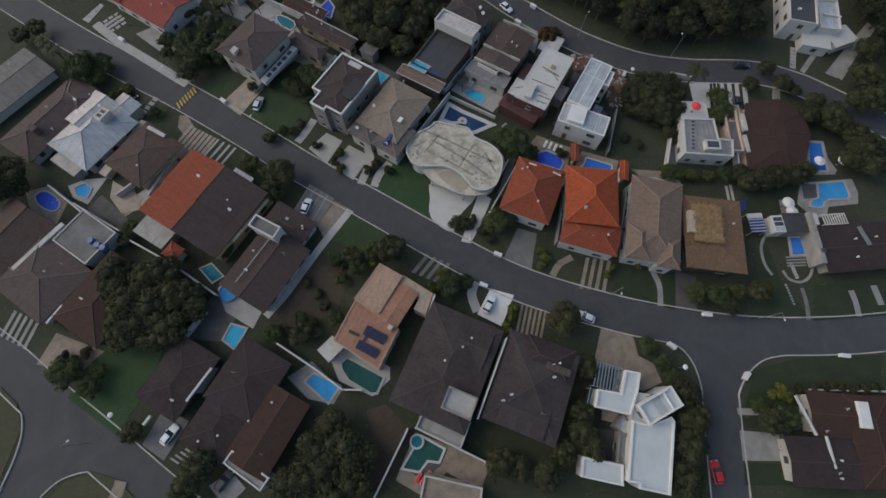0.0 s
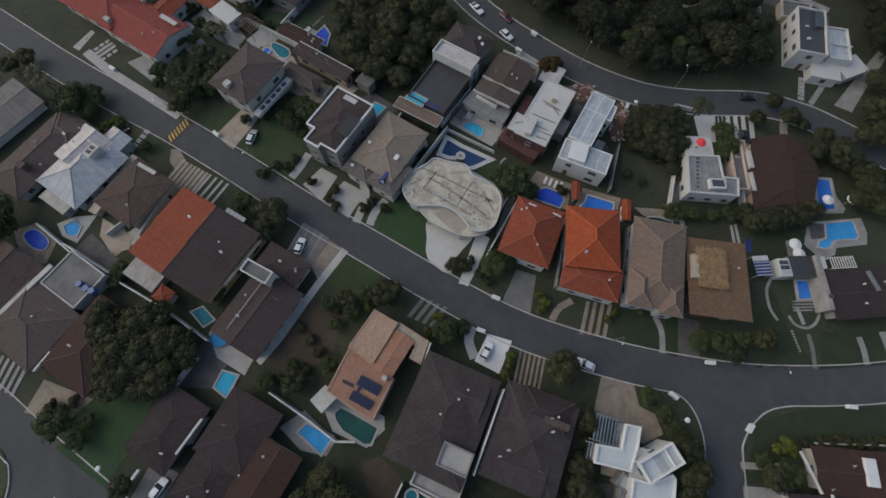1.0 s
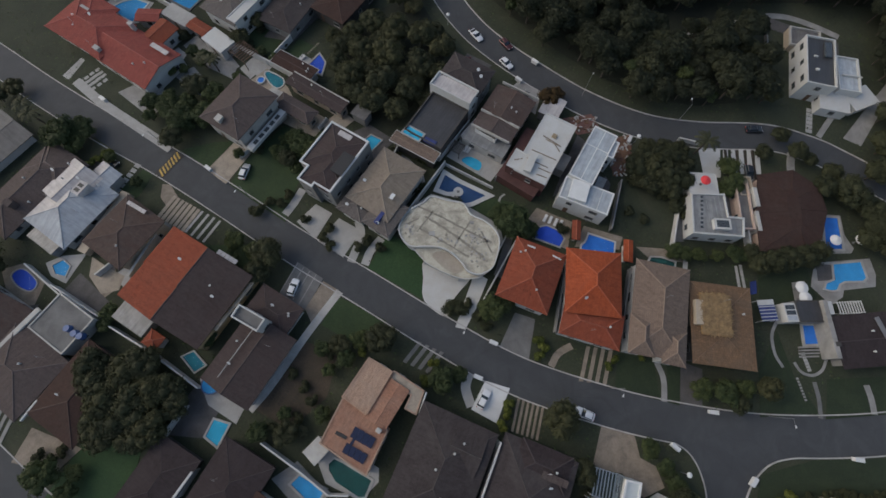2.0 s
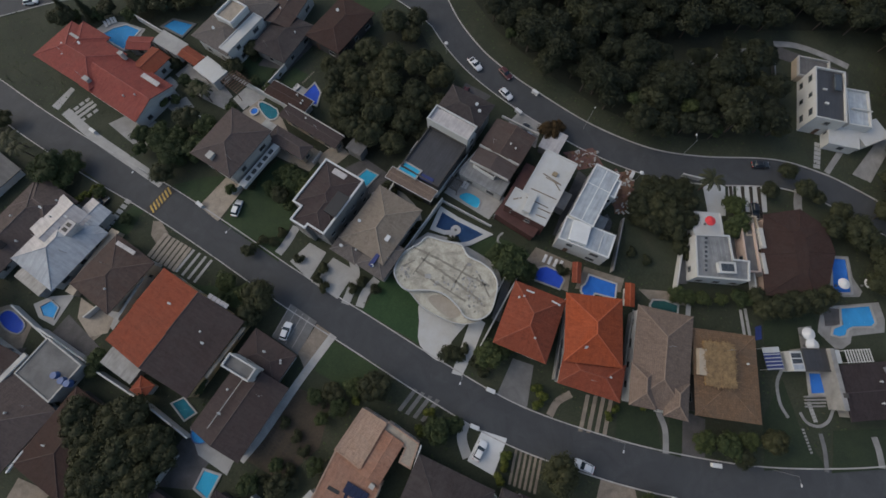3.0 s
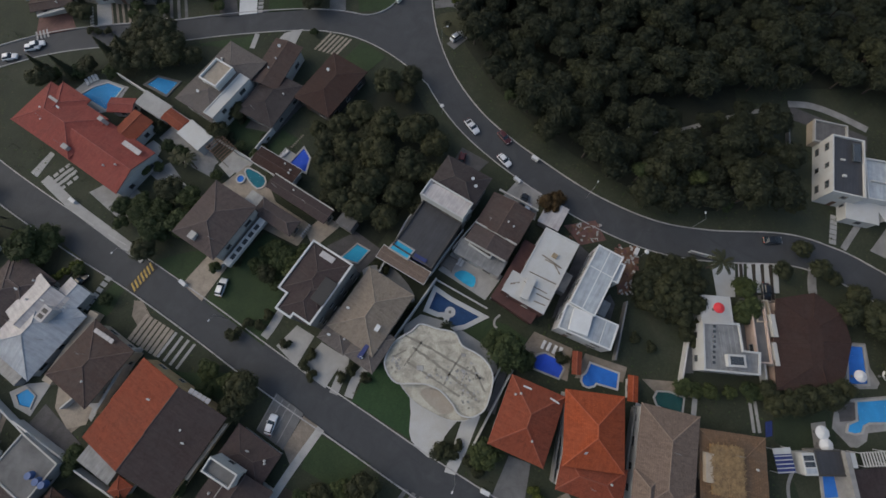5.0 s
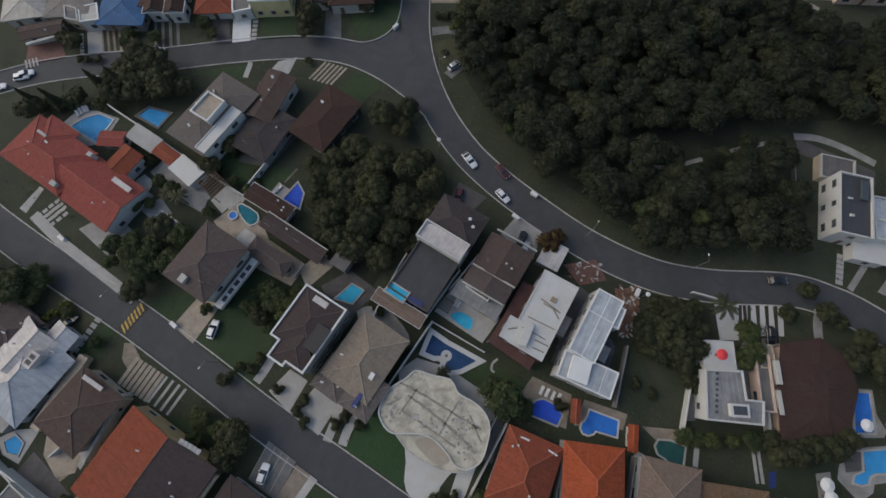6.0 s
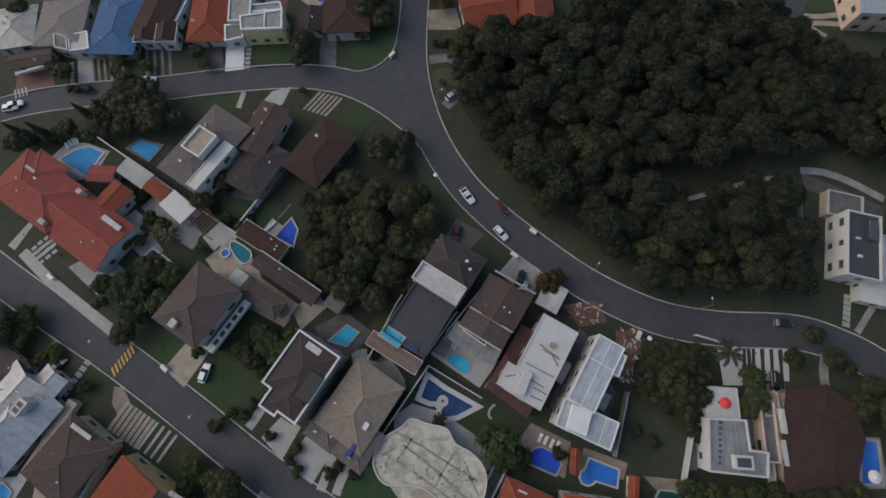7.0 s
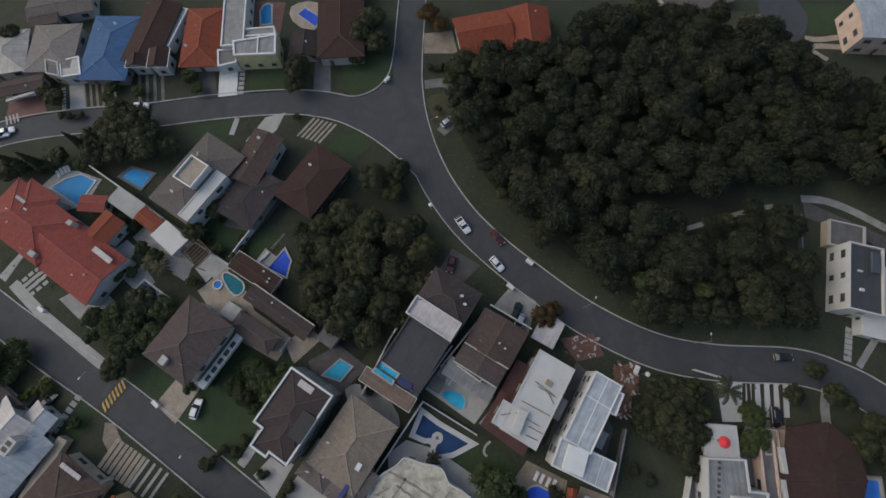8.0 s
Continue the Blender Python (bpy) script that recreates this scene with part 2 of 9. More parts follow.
ground_cover("lawn_fresh", [(0.25, (0.018, 0.048, 0.016)), (0.75, (0.030, 0.066, 0.022))], 0.2, 4.0)
ground_cover("lawn_dry", [(0.25, (0.040, 0.046, 0.022)), (0.75, (0.070, 0.066, 0.036))], 0.2, 4.0)
ground_cover("dry_earth", [(0.2, (0.030, 0.030, 0.017)), (0.5, (0.055, 0.042, 0.029)), (0.8, (0.080, 0.060, 0.044))], 0.3, 4.0)
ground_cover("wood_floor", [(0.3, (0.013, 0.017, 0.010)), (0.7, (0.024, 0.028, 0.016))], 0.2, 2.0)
leaves("leaf_dark", (0.022, 0.0255, 0.0155), (0.030, 0.034, 0.020))
leaves("leaf_mid", (0.040, 0.042, 0.024), (0.055, 0.059, 0.032))
leaves("leaf_green", (0.042, 0.055, 0.025), (0.066, 0.084, 0.036))
leaves("leaf_olive", (0.036, 0.038, 0.021), (0.056, 0.057, 0.031))
leaves("leaf_bright", (0.045, 0.060, 0.012), (0.13, 0.14, 0.035))
leaves("leaf_brown", (0.05, 0.03, 0.015), (0.12, 0.07, 0.03))
water("pool_water", (0.9, 0.97, 1.0))
plain("pool_azure", (0.028, 0.23, 0.50), 0.95, 0.2, 0.5)
plain("pool_sky", (0.03, 0.33, 0.52), 0.95, 0.2, 0.5)
plain("pool_cobalt", (0.02, 0.07, 0.46), 0.95, 0.2, 0.5)
plain("pool_royal", (0.022, 0.14, 0.50), 0.95, 0.2, 0.5)
plain("pool_navy", (0.012, 0.045, 0.13), 0.95, 0.3, 0.5)
plain("pool_green", (0.008, 0.062, 0.060), 0.95, 0.3, 0.5)
plain("pool_teal", (0.01, 0.14, 0.19), 0.95, 0.3, 0.5)
paint("car_white", (0.62, 0.63, 0.65), 0.0)
paint("car_silver", (0.42, 0.44, 0.47), 0.6)
paint("car_black", (0.012, 0.012, 0.014), 0.2)
paint("car_red", (0.42, 0.012, 0.016), 0.1)
paint("car_maroon", (0.07, 0.012, 0.012), 0.2)
paint("lamp_red", (0.35, 0.01, 0.01), 0.0)
paint("lamp_clear", (0.6, 0.6, 0.6), 0.0, 0.15)
paint("chrome", (0.6, 0.6, 0.6), 1.0, 0.2)
paint("rubber", (0.015, 0.015, 0.015), 0.0, 0.8)
paint("solar_cell", (0.012, 0.016, 0.045), 0.3, 0.15)


def glass(name, col, trans=0.7):
    m, n, l, p = nodes_of(name)
    p.inputs["Base Color"].default_value = (*col, 1)
    p.inputs["Roughness"].default_value, p.inputs["Transmission Weight"].default_value = 0.05, trans
    MATS[name] = m


glass("window_glass", (0.10, 0.115, 0.13), 0.5)
glass("car_glass", (0.03, 0.045, 0.06), 0.3)
glass("roof_glass", (0.85, 0.92, 0.95), 1.0)
plain("white_roof", (0.44, 0.48, 0.50), 0.55, 0.12, 0.3)


# ---------------------------------------------------------------- mesh helpers
def lay_uv(bm):
    """UV in metres: u level along each face, v up its slope."""
    uv = bm.loops.layers.uv.verify()
    for f in bm.faces:
        f.normal_update()
        h = Vector((0, 0, 1)).cross(f.normal)
        h = h.normalized() if h.length > 0.05 else Vector((1, 0, 0))
        s = f.normal.cross(h)
        for lp in f.loops:
            lp[uv].uv = (lp.vert.co.dot(h), lp.vert.co.dot(s))


def mesh_from(name, bm, mat):
    lay_uv(bm)
    me = bpy.data.meshes.new(name)
    bm.to_mesh(me)
    bm.free()
    for k in (mat if isinstance(mat, (list, tuple)) else [mat]):
        me.materials.append(MATS[k])
    return me


def part(name, bm, mat, parent, label=""):
    ob = new(name, mesh_from(name, bm, mat))
    ob.parent = parent
    return tagged(ob, label)


def thing(name, m, label, category, group="", kind=""):
    ob = new(name)
    ob.matrix_world = m
    ob.empty_display_size = 0.5
    return tagged(ob, label, category, group, kind)


def box(bm, x0, y0, z0, x1, y1, z1, top=1.0, m=None):
    vs = []
    cx, cy = (x0 + x1) / 2, (y0 + y1) / 2
    for z, k in ((z0, 1.0), (z1, top)):
        for x, y in ((x0, y0), (x1, y0), (x1, y1), (x0, y1)):
            co = Vector((cx + (x - cx) * k, cy + (y - cy) * k, z))
            vs.append(bm.verts.new(m @ co if m else co))
    a, b = vs[:4], vs[4:]
    bm.faces.new(a[::-1])
    bm.faces.new(b)
    for i in range(4):
        j = (i + 1) % 4
        bm.faces.new((a[i], a[j], b[j], b[i]))
    return bm


def boxes(*args, top=1.0):
    bm = bmesh.new()
    for a in args:
        box(bm, *a, top=top)
    return bm


def soft_box(x0, y0, z0, x1, y1, z1, r=0.03, top=1.0):
    bm = boxes((x0, y0, z0, x1, y1, z1), top=top)
    bmesh.ops.bevel(bm, geom=bm.edges[:], offset=r, segments=1, affect="EDGES", profile=0.5)
    return bm


def tube(bm, a, b, r0, r1=None, n=8, caps=True):
    a, b = Vector(a), Vector(b)
    r1 = r0 if r1 is None else r1
    q = (b - a).to_track_quat("Z", "Y").to_matrix()
    rings = []
    for p, r in ((a, r0), (b, r1)):
        rings.append([bm.verts.new(p + q @ Vector((r * math.cos(2 * math.pi * i / n), r * math.sin(2 * math.pi * i / n), 0))) for i in range(n)])
    for i in range(n):
        j = (i + 1) % n
        bm.faces.new((rings[0][i], rings[0][j], rings[1][j], rings[1][i]))
    if caps:
        bm.faces.new(rings[0][::-1])
        bm.faces.new(rings[1])
    return bm


def smooth_loop(pts, n=6):
    """A closed curve through a few points."""
    k = len(pts)
    out = []
    for i in range(k):
        p0, p1, p2, p3 = (Vector(pts[(i + j - 1) % k]) for j in range(4))
        for s in range(n):
            t = s / n
            out.append(0.5 * (2 * p1 + (p2 - p0) * t + (2 * p0 - 5 * p1 + 4 * p2 - p3) * t * t + (3 * p1 - p0 - 3 * p2 + p3) * t ** 3))
    return [(v.x, v.y) for v in out]


def smooth_line(pts, n=6):
    pts = [Vector(p) for p in pts]
    ext = [2 * pts[0] - pts[1], *pts, 2 * pts[-1] - pts[-2]]
    out = []
    for i in range(len(pts) - 1):
        p0, p1, p2, p3 = ext[i:i + 4]
        for s in range(n):
            t = s / n
            out.append(0.5 * (2 * p1 + (p2 - p0) * t + (2 * p0 - 5 * p1 + 4 * p2 - p3) * t * t + (3 * p1 - p0 - 3 * p2 + p3) * t ** 3))
    out.append(pts[-1])
    return out


def area_of(pts):
    return 0.5 * sum(pts[i][0] * pts[(i + 1) % len(pts)][1] - pts[(i + 1) % len(pts)][0] * pts[i][1] for i in range(len(pts)))


def grown(pts, d):
    """The outline moved out by d (in: minus)."""
    if area_of(pts) < 0:
        pts = pts[::-1]
    out, k = [], len(pts)
    for i in range(k):
        a, b, c = (Vector(pts[(i + j - 1) % k]) for j in range(3))
        u, v = (b - a).normalized(), (c - b).normalized()
        n1, n2 = Vector((u.y, -u.x)), Vector((v.y, -v.x))
        s = n1 + n2
        s = s / max(0.35, s.length_squared / 2)
        q = b + s * d
        out.append((q.x, q.y))
    return out


def prism(pts, z0, z1, bm=None):
    bm = bm or bmesh.new()
    if area_of(pts) < 0:
        pts = pts[::-1]
    lo = [bm.verts.new((x, y, z0)) for x, y in pts]
    hi = [bm.verts.new((x, y, z1)) for x, y in pts]
    bm.faces.new(lo[::-1])
    bm.faces.new(hi)
    for i in range(len(pts)):
        j = (i + 1) % len(pts)
        bm.faces.new((lo[i], lo[j], hi[j], hi[i]))
    bm.normal_update()
    bmesh.ops.triangulate(bm, faces=[f for f in bm.faces if len(f.verts) > 4])
    return bm


def ring(outer, inner, z0, z1):
    """A closed rim between two outlines of equally many points."""
    bm = bmesh.new()
    if area_of(outer) < 0:
        outer = outer[::-1]
    if area_of(inner) < 0:
        inner = inner[::-1]
    rows = [[bm.verts.new((x, y, z)) for x, y in pts] for pts, z in ((outer, z0), (outer, z1), (inner, z1), (inner, z0))]
    k = len(outer)
    for r in range(4):
        a, b = rows[r], rows[(r + 1) % 4]
        for i in range(k):
            j = (i + 1) % k
            bm.faces.new((a[i], a[j], b[j], b[i]))
    return bm


def turned(x, y, rot=0.0, z=0.0):
    return pose(x, y, z, 0, 0, rot)


# ---------------------------------------------------------------- ground, roads, kerbs
GROUND = 0.12


def ribbon(pts, width):
    line = smooth_line(pts, 8)
    left, right = [], []
    for i, p in enumerate(line):
        d = (line[min(i + 1, len(line) - 1)] - line[max(i - 1, 0)]).normalized()
        nrm = Vector((-d.y, d.x)) * width / 2
        left.append(p + nrm)
        right.append(p - nrm)
    return [tuple(v) for v in left + right[::-1]]


def inside(p, poly):
    hit, k = False, len(poly)
    for i in range(k):
        (x1, y1), (x2, y2) = poly[i], poly[(i + 1) % k]
        if (y1 > p[1]) != (y2 > p[1]) and p[0] < (x2 - x1) * (p[1] - y1) / (y2 - y1) + x1:
            hit = not hit
    return hit


def land(roads, reach=2500.0):
    """The ground as one sheet with the roads let into it, a kerb wherever they meet."""
    from mathutils import geometry
    co = [Vector(c) for c in ((-reach, -reach), (reach, -reach), (reach, reach), (-reach, reach))]
    edges = [(0, 1), (1, 2), (2, 3), (3, 0)]
    for poly in roads:
        s, k = len(co), len(poly)
        co += [Vector(p) for p in poly]
        edges += [(s + i, s + (i + 1) % k) for i in range(k)]
    v, _, faces, *_ = geometry.delaunay_2d_cdt(co, edges, [], 0, 0.01)
    kind = {}
    g, r, kb = bmesh.new(), bmesh.new(), bmesh.new()
    gv, rv = {}, {}
    for f in faces:
        c = (sum(v[i].x for i in f) / 3, sum(v[i].y for i in f) / 3)
        on = any(inside(c, p) for p in roads)
        bm, made, z = (r, rv, 0.0) if on else (g, gv, GROUND)
        for i in f:
            if i not in made:
                made[i] = bm.verts.new((v[i].x, v[i].y, z))
        fc = bm.faces.new([made[i] for i in f])
        fc.normal_update()
        if fc.normal.z < 0:
            fc.normal_flip()
        for i, j in ((f[0], f[1]), (f[1], f[2]), (f[2], f[0])):
            kind.setdefault((min(i, j), max(i, j)), []).append((on, c))
    for (i, j), sides in kind.items():
        if len(sides) == 2 and sides[0][0] != sides[1][0]:
            a, b = v[i], v[j]
            n2 = Vector((-(b - a).y, (b - a).x)).normalized()
            out = [c for on, c in sides if not on][0]
            if (Vector(out) - a).dot(n2) < 0:
                n2 = -n2
            t = (b - a).normalized() * 0.03
            q = [a - t, b + t, b + t + n2 * 0.24, a - t + n2 * 0.24]
            prism([tuple(p) for p in q], -0.02, GROUND + 0.105, kb)
    tagged(new("ground", mesh_from("ground", g, "ground_grass")), "dark rough grass and soil between the houses", "ground", kind="structure")
    tagged(new("road", mesh_from("road", r, "asphalt")), "worn grey asphalt street with cracks", "road", kind="structure")
    tagged(new("kerb", mesh_from("kerb", kb, "kerb")), "pale painted concrete kerb along the street", "kerb", kind="structure")


LAYER = [0]
LAID = []


def slab(name, pts, mat, label, category, h=0.05, kind="structure", curve=0):
    """A laid surface: drive, path, terrace, lawn."""
    LAYER[0] += 1
    pts = smooth_loop(pts, curve) if curve else pts
    LAID.append(pts)
    z = GROUND + h + 0.0006 * (LAYER[0] % 60)
    return tagged(new(name, mesh_from(name, prism(pts, 0.02, z), mat)), label, category, kind=kind)


def strip(name, pts, width, mat, label, category, h=0.05):
    """A path of even width along a few points."""
    LAYER[0] += 1
    z = GROUND + h + 0.0006 * (LAYER[0] % 60)
    rim = ribbon(pts, width)
    LAID.append(rim)
    k = len(rim) // 2
    bm = bmesh.new()
    left, right = rim[:k], rim[k:][::-1]
    rows = [[bm.verts.new((*p, zz)) for p, zz in ((a, 0.02), (a, z), (b, z), (b, 0.02))] for a, b in zip(left, right)]
    for r, q in zip(rows, rows[1:]):
        for i in range(4):
            j = (i + 1) % 4
            bm.faces.new((r[i], r[j], q[j], q[i]))
    bm.faces.new(rows[0])
    bm.faces.new(rows[-1][::-1])
    bmesh.ops.recalc_face_normals(bm, faces=bm.faces[:])
    return tagged(new(name, mesh_from(name, bm, mat)), label, category, kind="structure")


def garden_wall(a, b, h=2.0, thick=0.22, mat="white", label="white plastered boundary wall between the gardens"):
    d = math.dist(a, b)
    m = turned((a[0] + b[0]) / 2, (a[1] + b[1]) / 2, math.degrees(math.atan2(b[1] - a[1], b[0] - a[0])), GROUND - 0.05)
    t = thing("garden_wall", m, label, "wall", "garden walls", "structure")
    part("wall", boxes((-d / 2, -thick / 2, 0, d / 2, thick / 2, h)), mat, t)
    part("coping", soft_box(-d / 2 - 0.02, -thick / 2 - 0.05, h, d / 2 + 0.02, thick / 2 + 0.05, h + 0.08, 0.02), mat, t)
    return t


# ---------------------------------------------------------------- houses
def roof_faces(w, d, rise, kind, along):
    """Top outline of a pitched roof: eaves rectangle w x d, ridge along x or y."""
    a = [(-w / 2, -d / 2, 0), (w / 2, -d / 2, 0), (w / 2, d / 2, 0), (-w / 2, d / 2, 0)]
    if kind == "hip":
        run = min(w, d) / 2
    else:
        run = 0.0
    if along == "x":
        r = [(-w / 2 + run, 0, rise), (w / 2 - run, 0, rise)]
        quads = [(0, 1, 5, 4), (2, 3, 4, 5)]
        ends = [(1, 2, 5), (3, 0, 4)]
    else:
        r = [(0, -d / 2 + run, rise), (0, d / 2 - run, rise)]
        quads = [(1, 2, 5, 4), (3, 0, 4, 5)]
        ends = [(0, 1, 4), (2, 3, 5)]
    return a + r, quads, ends


def pitched(w, d, z, pitch, kind, along, two=False, thick=0.16):
    bm = bmesh.new()
    short = d if along == "x" else w
    rise = math.tan(radians(pitch)) * short / 2
    pts, quads, ends = roof_faces(w, d, rise, kind, along)
    hi = [bm.verts.new((x, y, z + h)) for x, y, h in pts]
    lo = [bm.verts.new((x, y, z + h - thick)) for x, y, h in pts]
    for k, q in enumerate(quads):
        f = bm.faces.new([hi[i] for i in q])
        if two and k == 1:
            f.material_index = 1
    for e in ends:
        if kind == "hip":
            bm.faces.new([hi[i] for i in e])
            bm.faces.new([lo[i] for i in e[::-1]])
    for q in quads:
        bm.faces.new([lo[i] for i in q[::-1]])
    if kind == "hip":
        loop = (0, 1, 2, 3)
    else:
        loop = (0, 1, 5, 2, 3, 4) if along == "x" else (0, 4, 1, 2, 5, 3)
    for i, a in enumerate(loop):
        b = loop[(i + 1) % len(loop)]
        bm.faces.new((hi[b], hi[a], lo[a], lo[b]))
    bmesh.ops.recalc_face_normals(bm, faces=bm.faces[:])
    ridge = [(pts[4], pts[5])]
    if kind == "hip":
        ridge += [(pts[0], pts[4]), (pts[3], pts[4] if along == "x" else pts[5]), (pts[1], pts[5] if along == "x" else pts[4]), (pts[2], pts[5])]
    return bm, rise, [((*a[:2], z + a[2]), (*b[:2], z + b[2])) for a, b in ridge]


def ridge_caps(home, ridge, r, mat, m=None):
    """A row of capping tiles on each ridge and hip, one part a line."""
    out = []
    for a, b in ridge:
        if (Vector(a) - Vector(b)).length > 0.3:
            out.append(part("ridge_cap", tube(bmesh.new(), a, b, r, n=6), mat, home))
            if m is not None:
                out[-1].matrix_basis = m
    return out


WINDOW_BITS = {}


def window_on(parent, m, w=1.3, h=1.15):
    """A framed window on a wall; its mesh data is shared between windows of one size."""
    key = (w, h)
    if key not in WINDOW_BITS:
        o = [(-w / 2, -h / 2), (w / 2, -h / 2), (w / 2, h / 2), (-w / 2, h / 2)]
        i = [(px * (1 - 0.16 / w), py * (1 - 0.16 / h)) for px, py in o]
        f = ring(o, i, 0.0, 0.08)
        bmesh.ops.rotate(f, verts=f.verts, cent=(0, 0, 0), matrix=Matrix.Rotation(radians(-90), 3, "X"))
        p = boxes((-w / 2 + 0.08, 0.004, -h / 2 + 0.08, w / 2 - 0.08, 0.03, h / 2 - 0.08))
        sl = soft_box(-w / 2 - 0.08, 0.0, -h / 2 - 0.07, w / 2 + 0.08, 0.15, -h / 2, 0.015)
        WINDOW_BITS[key] = (mesh_from("window", f, "grey_wall"), mesh_from("pane", p, "window_glass"), mesh_from("sill", sl, "offwhite"))
    fm, pm, sm = WINDOW_BITS[key]
    o = new("window", fm)
    o.parent, o.matrix_basis = parent, m
    for nm, me in (("pane", pm), ("sill", sm)):
        q = new(nm, me)
        q.parent = o
    return o


def dress_walls(parent, frame_m, w, d, z0, z1, door=True, sides="snew"):
    """Windows on the four walls of a block, storey by storey, and a door to the street side."""
    floors = max(1, int((z1 - z0 + 0.4) / 2.8))
    for key, length, off, turn in (("s", w, d / 2, 180), ("n", w, d / 2, 0), ("e", d, w / 2, -90), ("w", d, w / 2, 90)):
        if key not in sides or length < 2.2:
            continue
        k = max(1, int(length / 4.4))
        for fl in range(floors):
            for i in range(k):
                u = (i + 0.5) / k * length - length / 2
                z = z0 + 1.55 + fl * 2.8
                if z > z1 - 0.75:
                    continue
                m = pose(0, 0, 0, 0, 0, turn) @ pose(u, off, z)
                if door and key == "s" and fl == 0 and i == k // 2:
                    dm = pose(0, 0, 0, 0, 0, turn) @ pose(u, off, z0)
                    leaf = part("door", soft_box(-0.5, 0.0, 0.0, 0.5, 0.06, 2.1, 0.015), "wood", parent, "dark wooden front door")
                    leaf.matrix_basis = frame_m @ dm
                    hd = part("handle", boxes((0.36, 0.06, 0.95, 0.42, 0.11, 1.12)), "chrome", leaf)
                    continue
                window_on(parent, frame_m @ m, 1.9 if length > 9 and i % 2 == 0 else 1.3)


def block(home, x, y, rot, w, d, z, kind="hip", roof="brown_tile", wall="white", pitch=24, along="", over=0.7, base=0.0, trim="", sides="snew", door=False, rim=0.5, two=""):
    """One wing of a house in the house's own frame: walls with windows, and its roof with ridges, gutters or parapet."""
    inv = home.matrix_world.inverted()
    m = inv @ turned(x, y, rot)
    along = along or ("x" if w >= d else "y")
    made = []
    if kind in ("hip", "gable"):
        bm, rise, ridge = pitched(w, d, z, pitch, kind, along, bool(two))
        r = part("roof", bm, [roof, two] if two else roof, home)
        made.append(r)
        made += ridge_caps(home, ridge, 0.12 if pitch > 9 else 0.07, (roof + "_cap") if roof + "_cap" in MATS else roof)
        ww, wd, top = w - 2 * over, d - 2 * over, z - 0.17
        wb = boxes((-ww / 2, -wd / 2, base, ww / 2, wd / 2, top + 0.02))
        if kind == "gable":
            hgt = rise * 0.97 - 0.2
            if along == "x":
                for sx in (-1, 1):
                    xx = sx * (ww / 2 - 0.1)
                    vs = [wb.verts.new(c) for c in ((xx, -wd / 2, top), (xx, wd / 2, top), (xx, 0, top + hgt))]
                    wb.faces.new(vs)
            else:
                for sy in (-1, 1):
                    yy = sy * (wd / 2 - 0.1)
                    vs = [wb.verts.new(c) for c in ((-ww / 2, yy, top), (ww / 2, yy, top), (0, yy, top + hgt))]
                    wb.faces.new(vs)
        made.append(part("wall", wb, wall, home))
        if trim:
            o = [(-w / 2 - 0.1, -d / 2 - 0.1), (w / 2 + 0.1, -d / 2 - 0.1), (w / 2 + 0.1, d / 2 + 0.1), (-w / 2 - 0.1, d / 2 + 0.1)]
            i = [(-w / 2 + 0.02, -d / 2 + 0.02), (w / 2 - 0.02, -d / 2 + 0.02), (w / 2 - 0.02, d / 2 - 0.02), (-w / 2 + 0.02, d / 2 - 0.02)]
            made.append(part("gutter", ring(o, i, z - 0.2, z + 0.03), trim, home))
    else:
        ww, wd, top = w, d, z - rim
        made.append(part("wall", boxes((-w / 2, -d / 2, base, w / 2, d / 2, z - rim - 0.12)), wall, home))
        o = [(-w / 2, -d / 2), (w / 2, -d / 2), (w / 2, d / 2), (-w / 2, d / 2)]
        if kind == "flat":
            o2 = [(px * (1 + 0.08 / w), py * (1 + 0.08 / d)) for px, py in o]
            i = [(px * (1 - 0.5 / w), py * (1 - 0.5 / d)) for px, py in o]
            made.append(part("parapet", ring(o2, i, z - rim - 0.12, z), trim or wall, home))
            made.append(part("roof", boxes((-w / 2 + 0.2, -d / 2 + 0.2, z - rim - 0.12, w / 2 - 0.2, d / 2 - 0.2, z - rim)), roof, home))
        else:
            made.append(part("roof", soft_box(-w / 2 - 0.25, -d / 2 - 0.25, z - rim - 0.14, w / 2 + 0.25, d / 2 + 0.25, z - rim + 0.06, 0.04), roof, home))
            made[-1].data.materials[0] = MATS[roof]
    for o in made:
        o.matrix_basis = m
    if kind in ("hip", "gable") and w * d > 45:
        roof_bits(home, m, w, d, z, pitch, kind, along, int(abs(x) * 10 + abs(y) * 7))
    if sides:
        dress_walls(home, m, ww, wd, base, top, door, sides)
    return m


def walled(home, pts, z, wall="white", roof="concrete", trim="bright", rim=0.4, base=0.0, thick=0.3, windows=True):
    """A flat-roofed wing on any outline, in the house's own frame: walls, roof and a parapet, with windows along its sides."""
    if area_of(pts) < 0:
        pts = pts[::-1]
    part("wall", prism(pts, base, z - rim - 0.12), wall, home)
    part("roof", prism(grown(pts, -0.1), z - rim - 0.12, z - rim), roof, home)
    part("parapet", ring(grown(pts, 0.05), grown(pts, -thick), z - rim - 0.12, z), trim, home)
    for i in range(len(pts) if windows else 0):
        a, b = Vector(pts[i]), Vector(pts[(i + 1) % len(pts)])
        long = (b - a).length
        for fl in range(max(1, int((z - rim - base) / 2.8))):
            for k in range(int(long / 3.4)):
                p = a + (b - a) * (k + 0.5) / int(long / 3.4)
                window_on(home, pose(p.x, p.y, base + 1.55 + 2.8 * fl, 0, 0, math.degrees(math.atan2((b - a).y, (b - a).x)) + 180), 1.3)


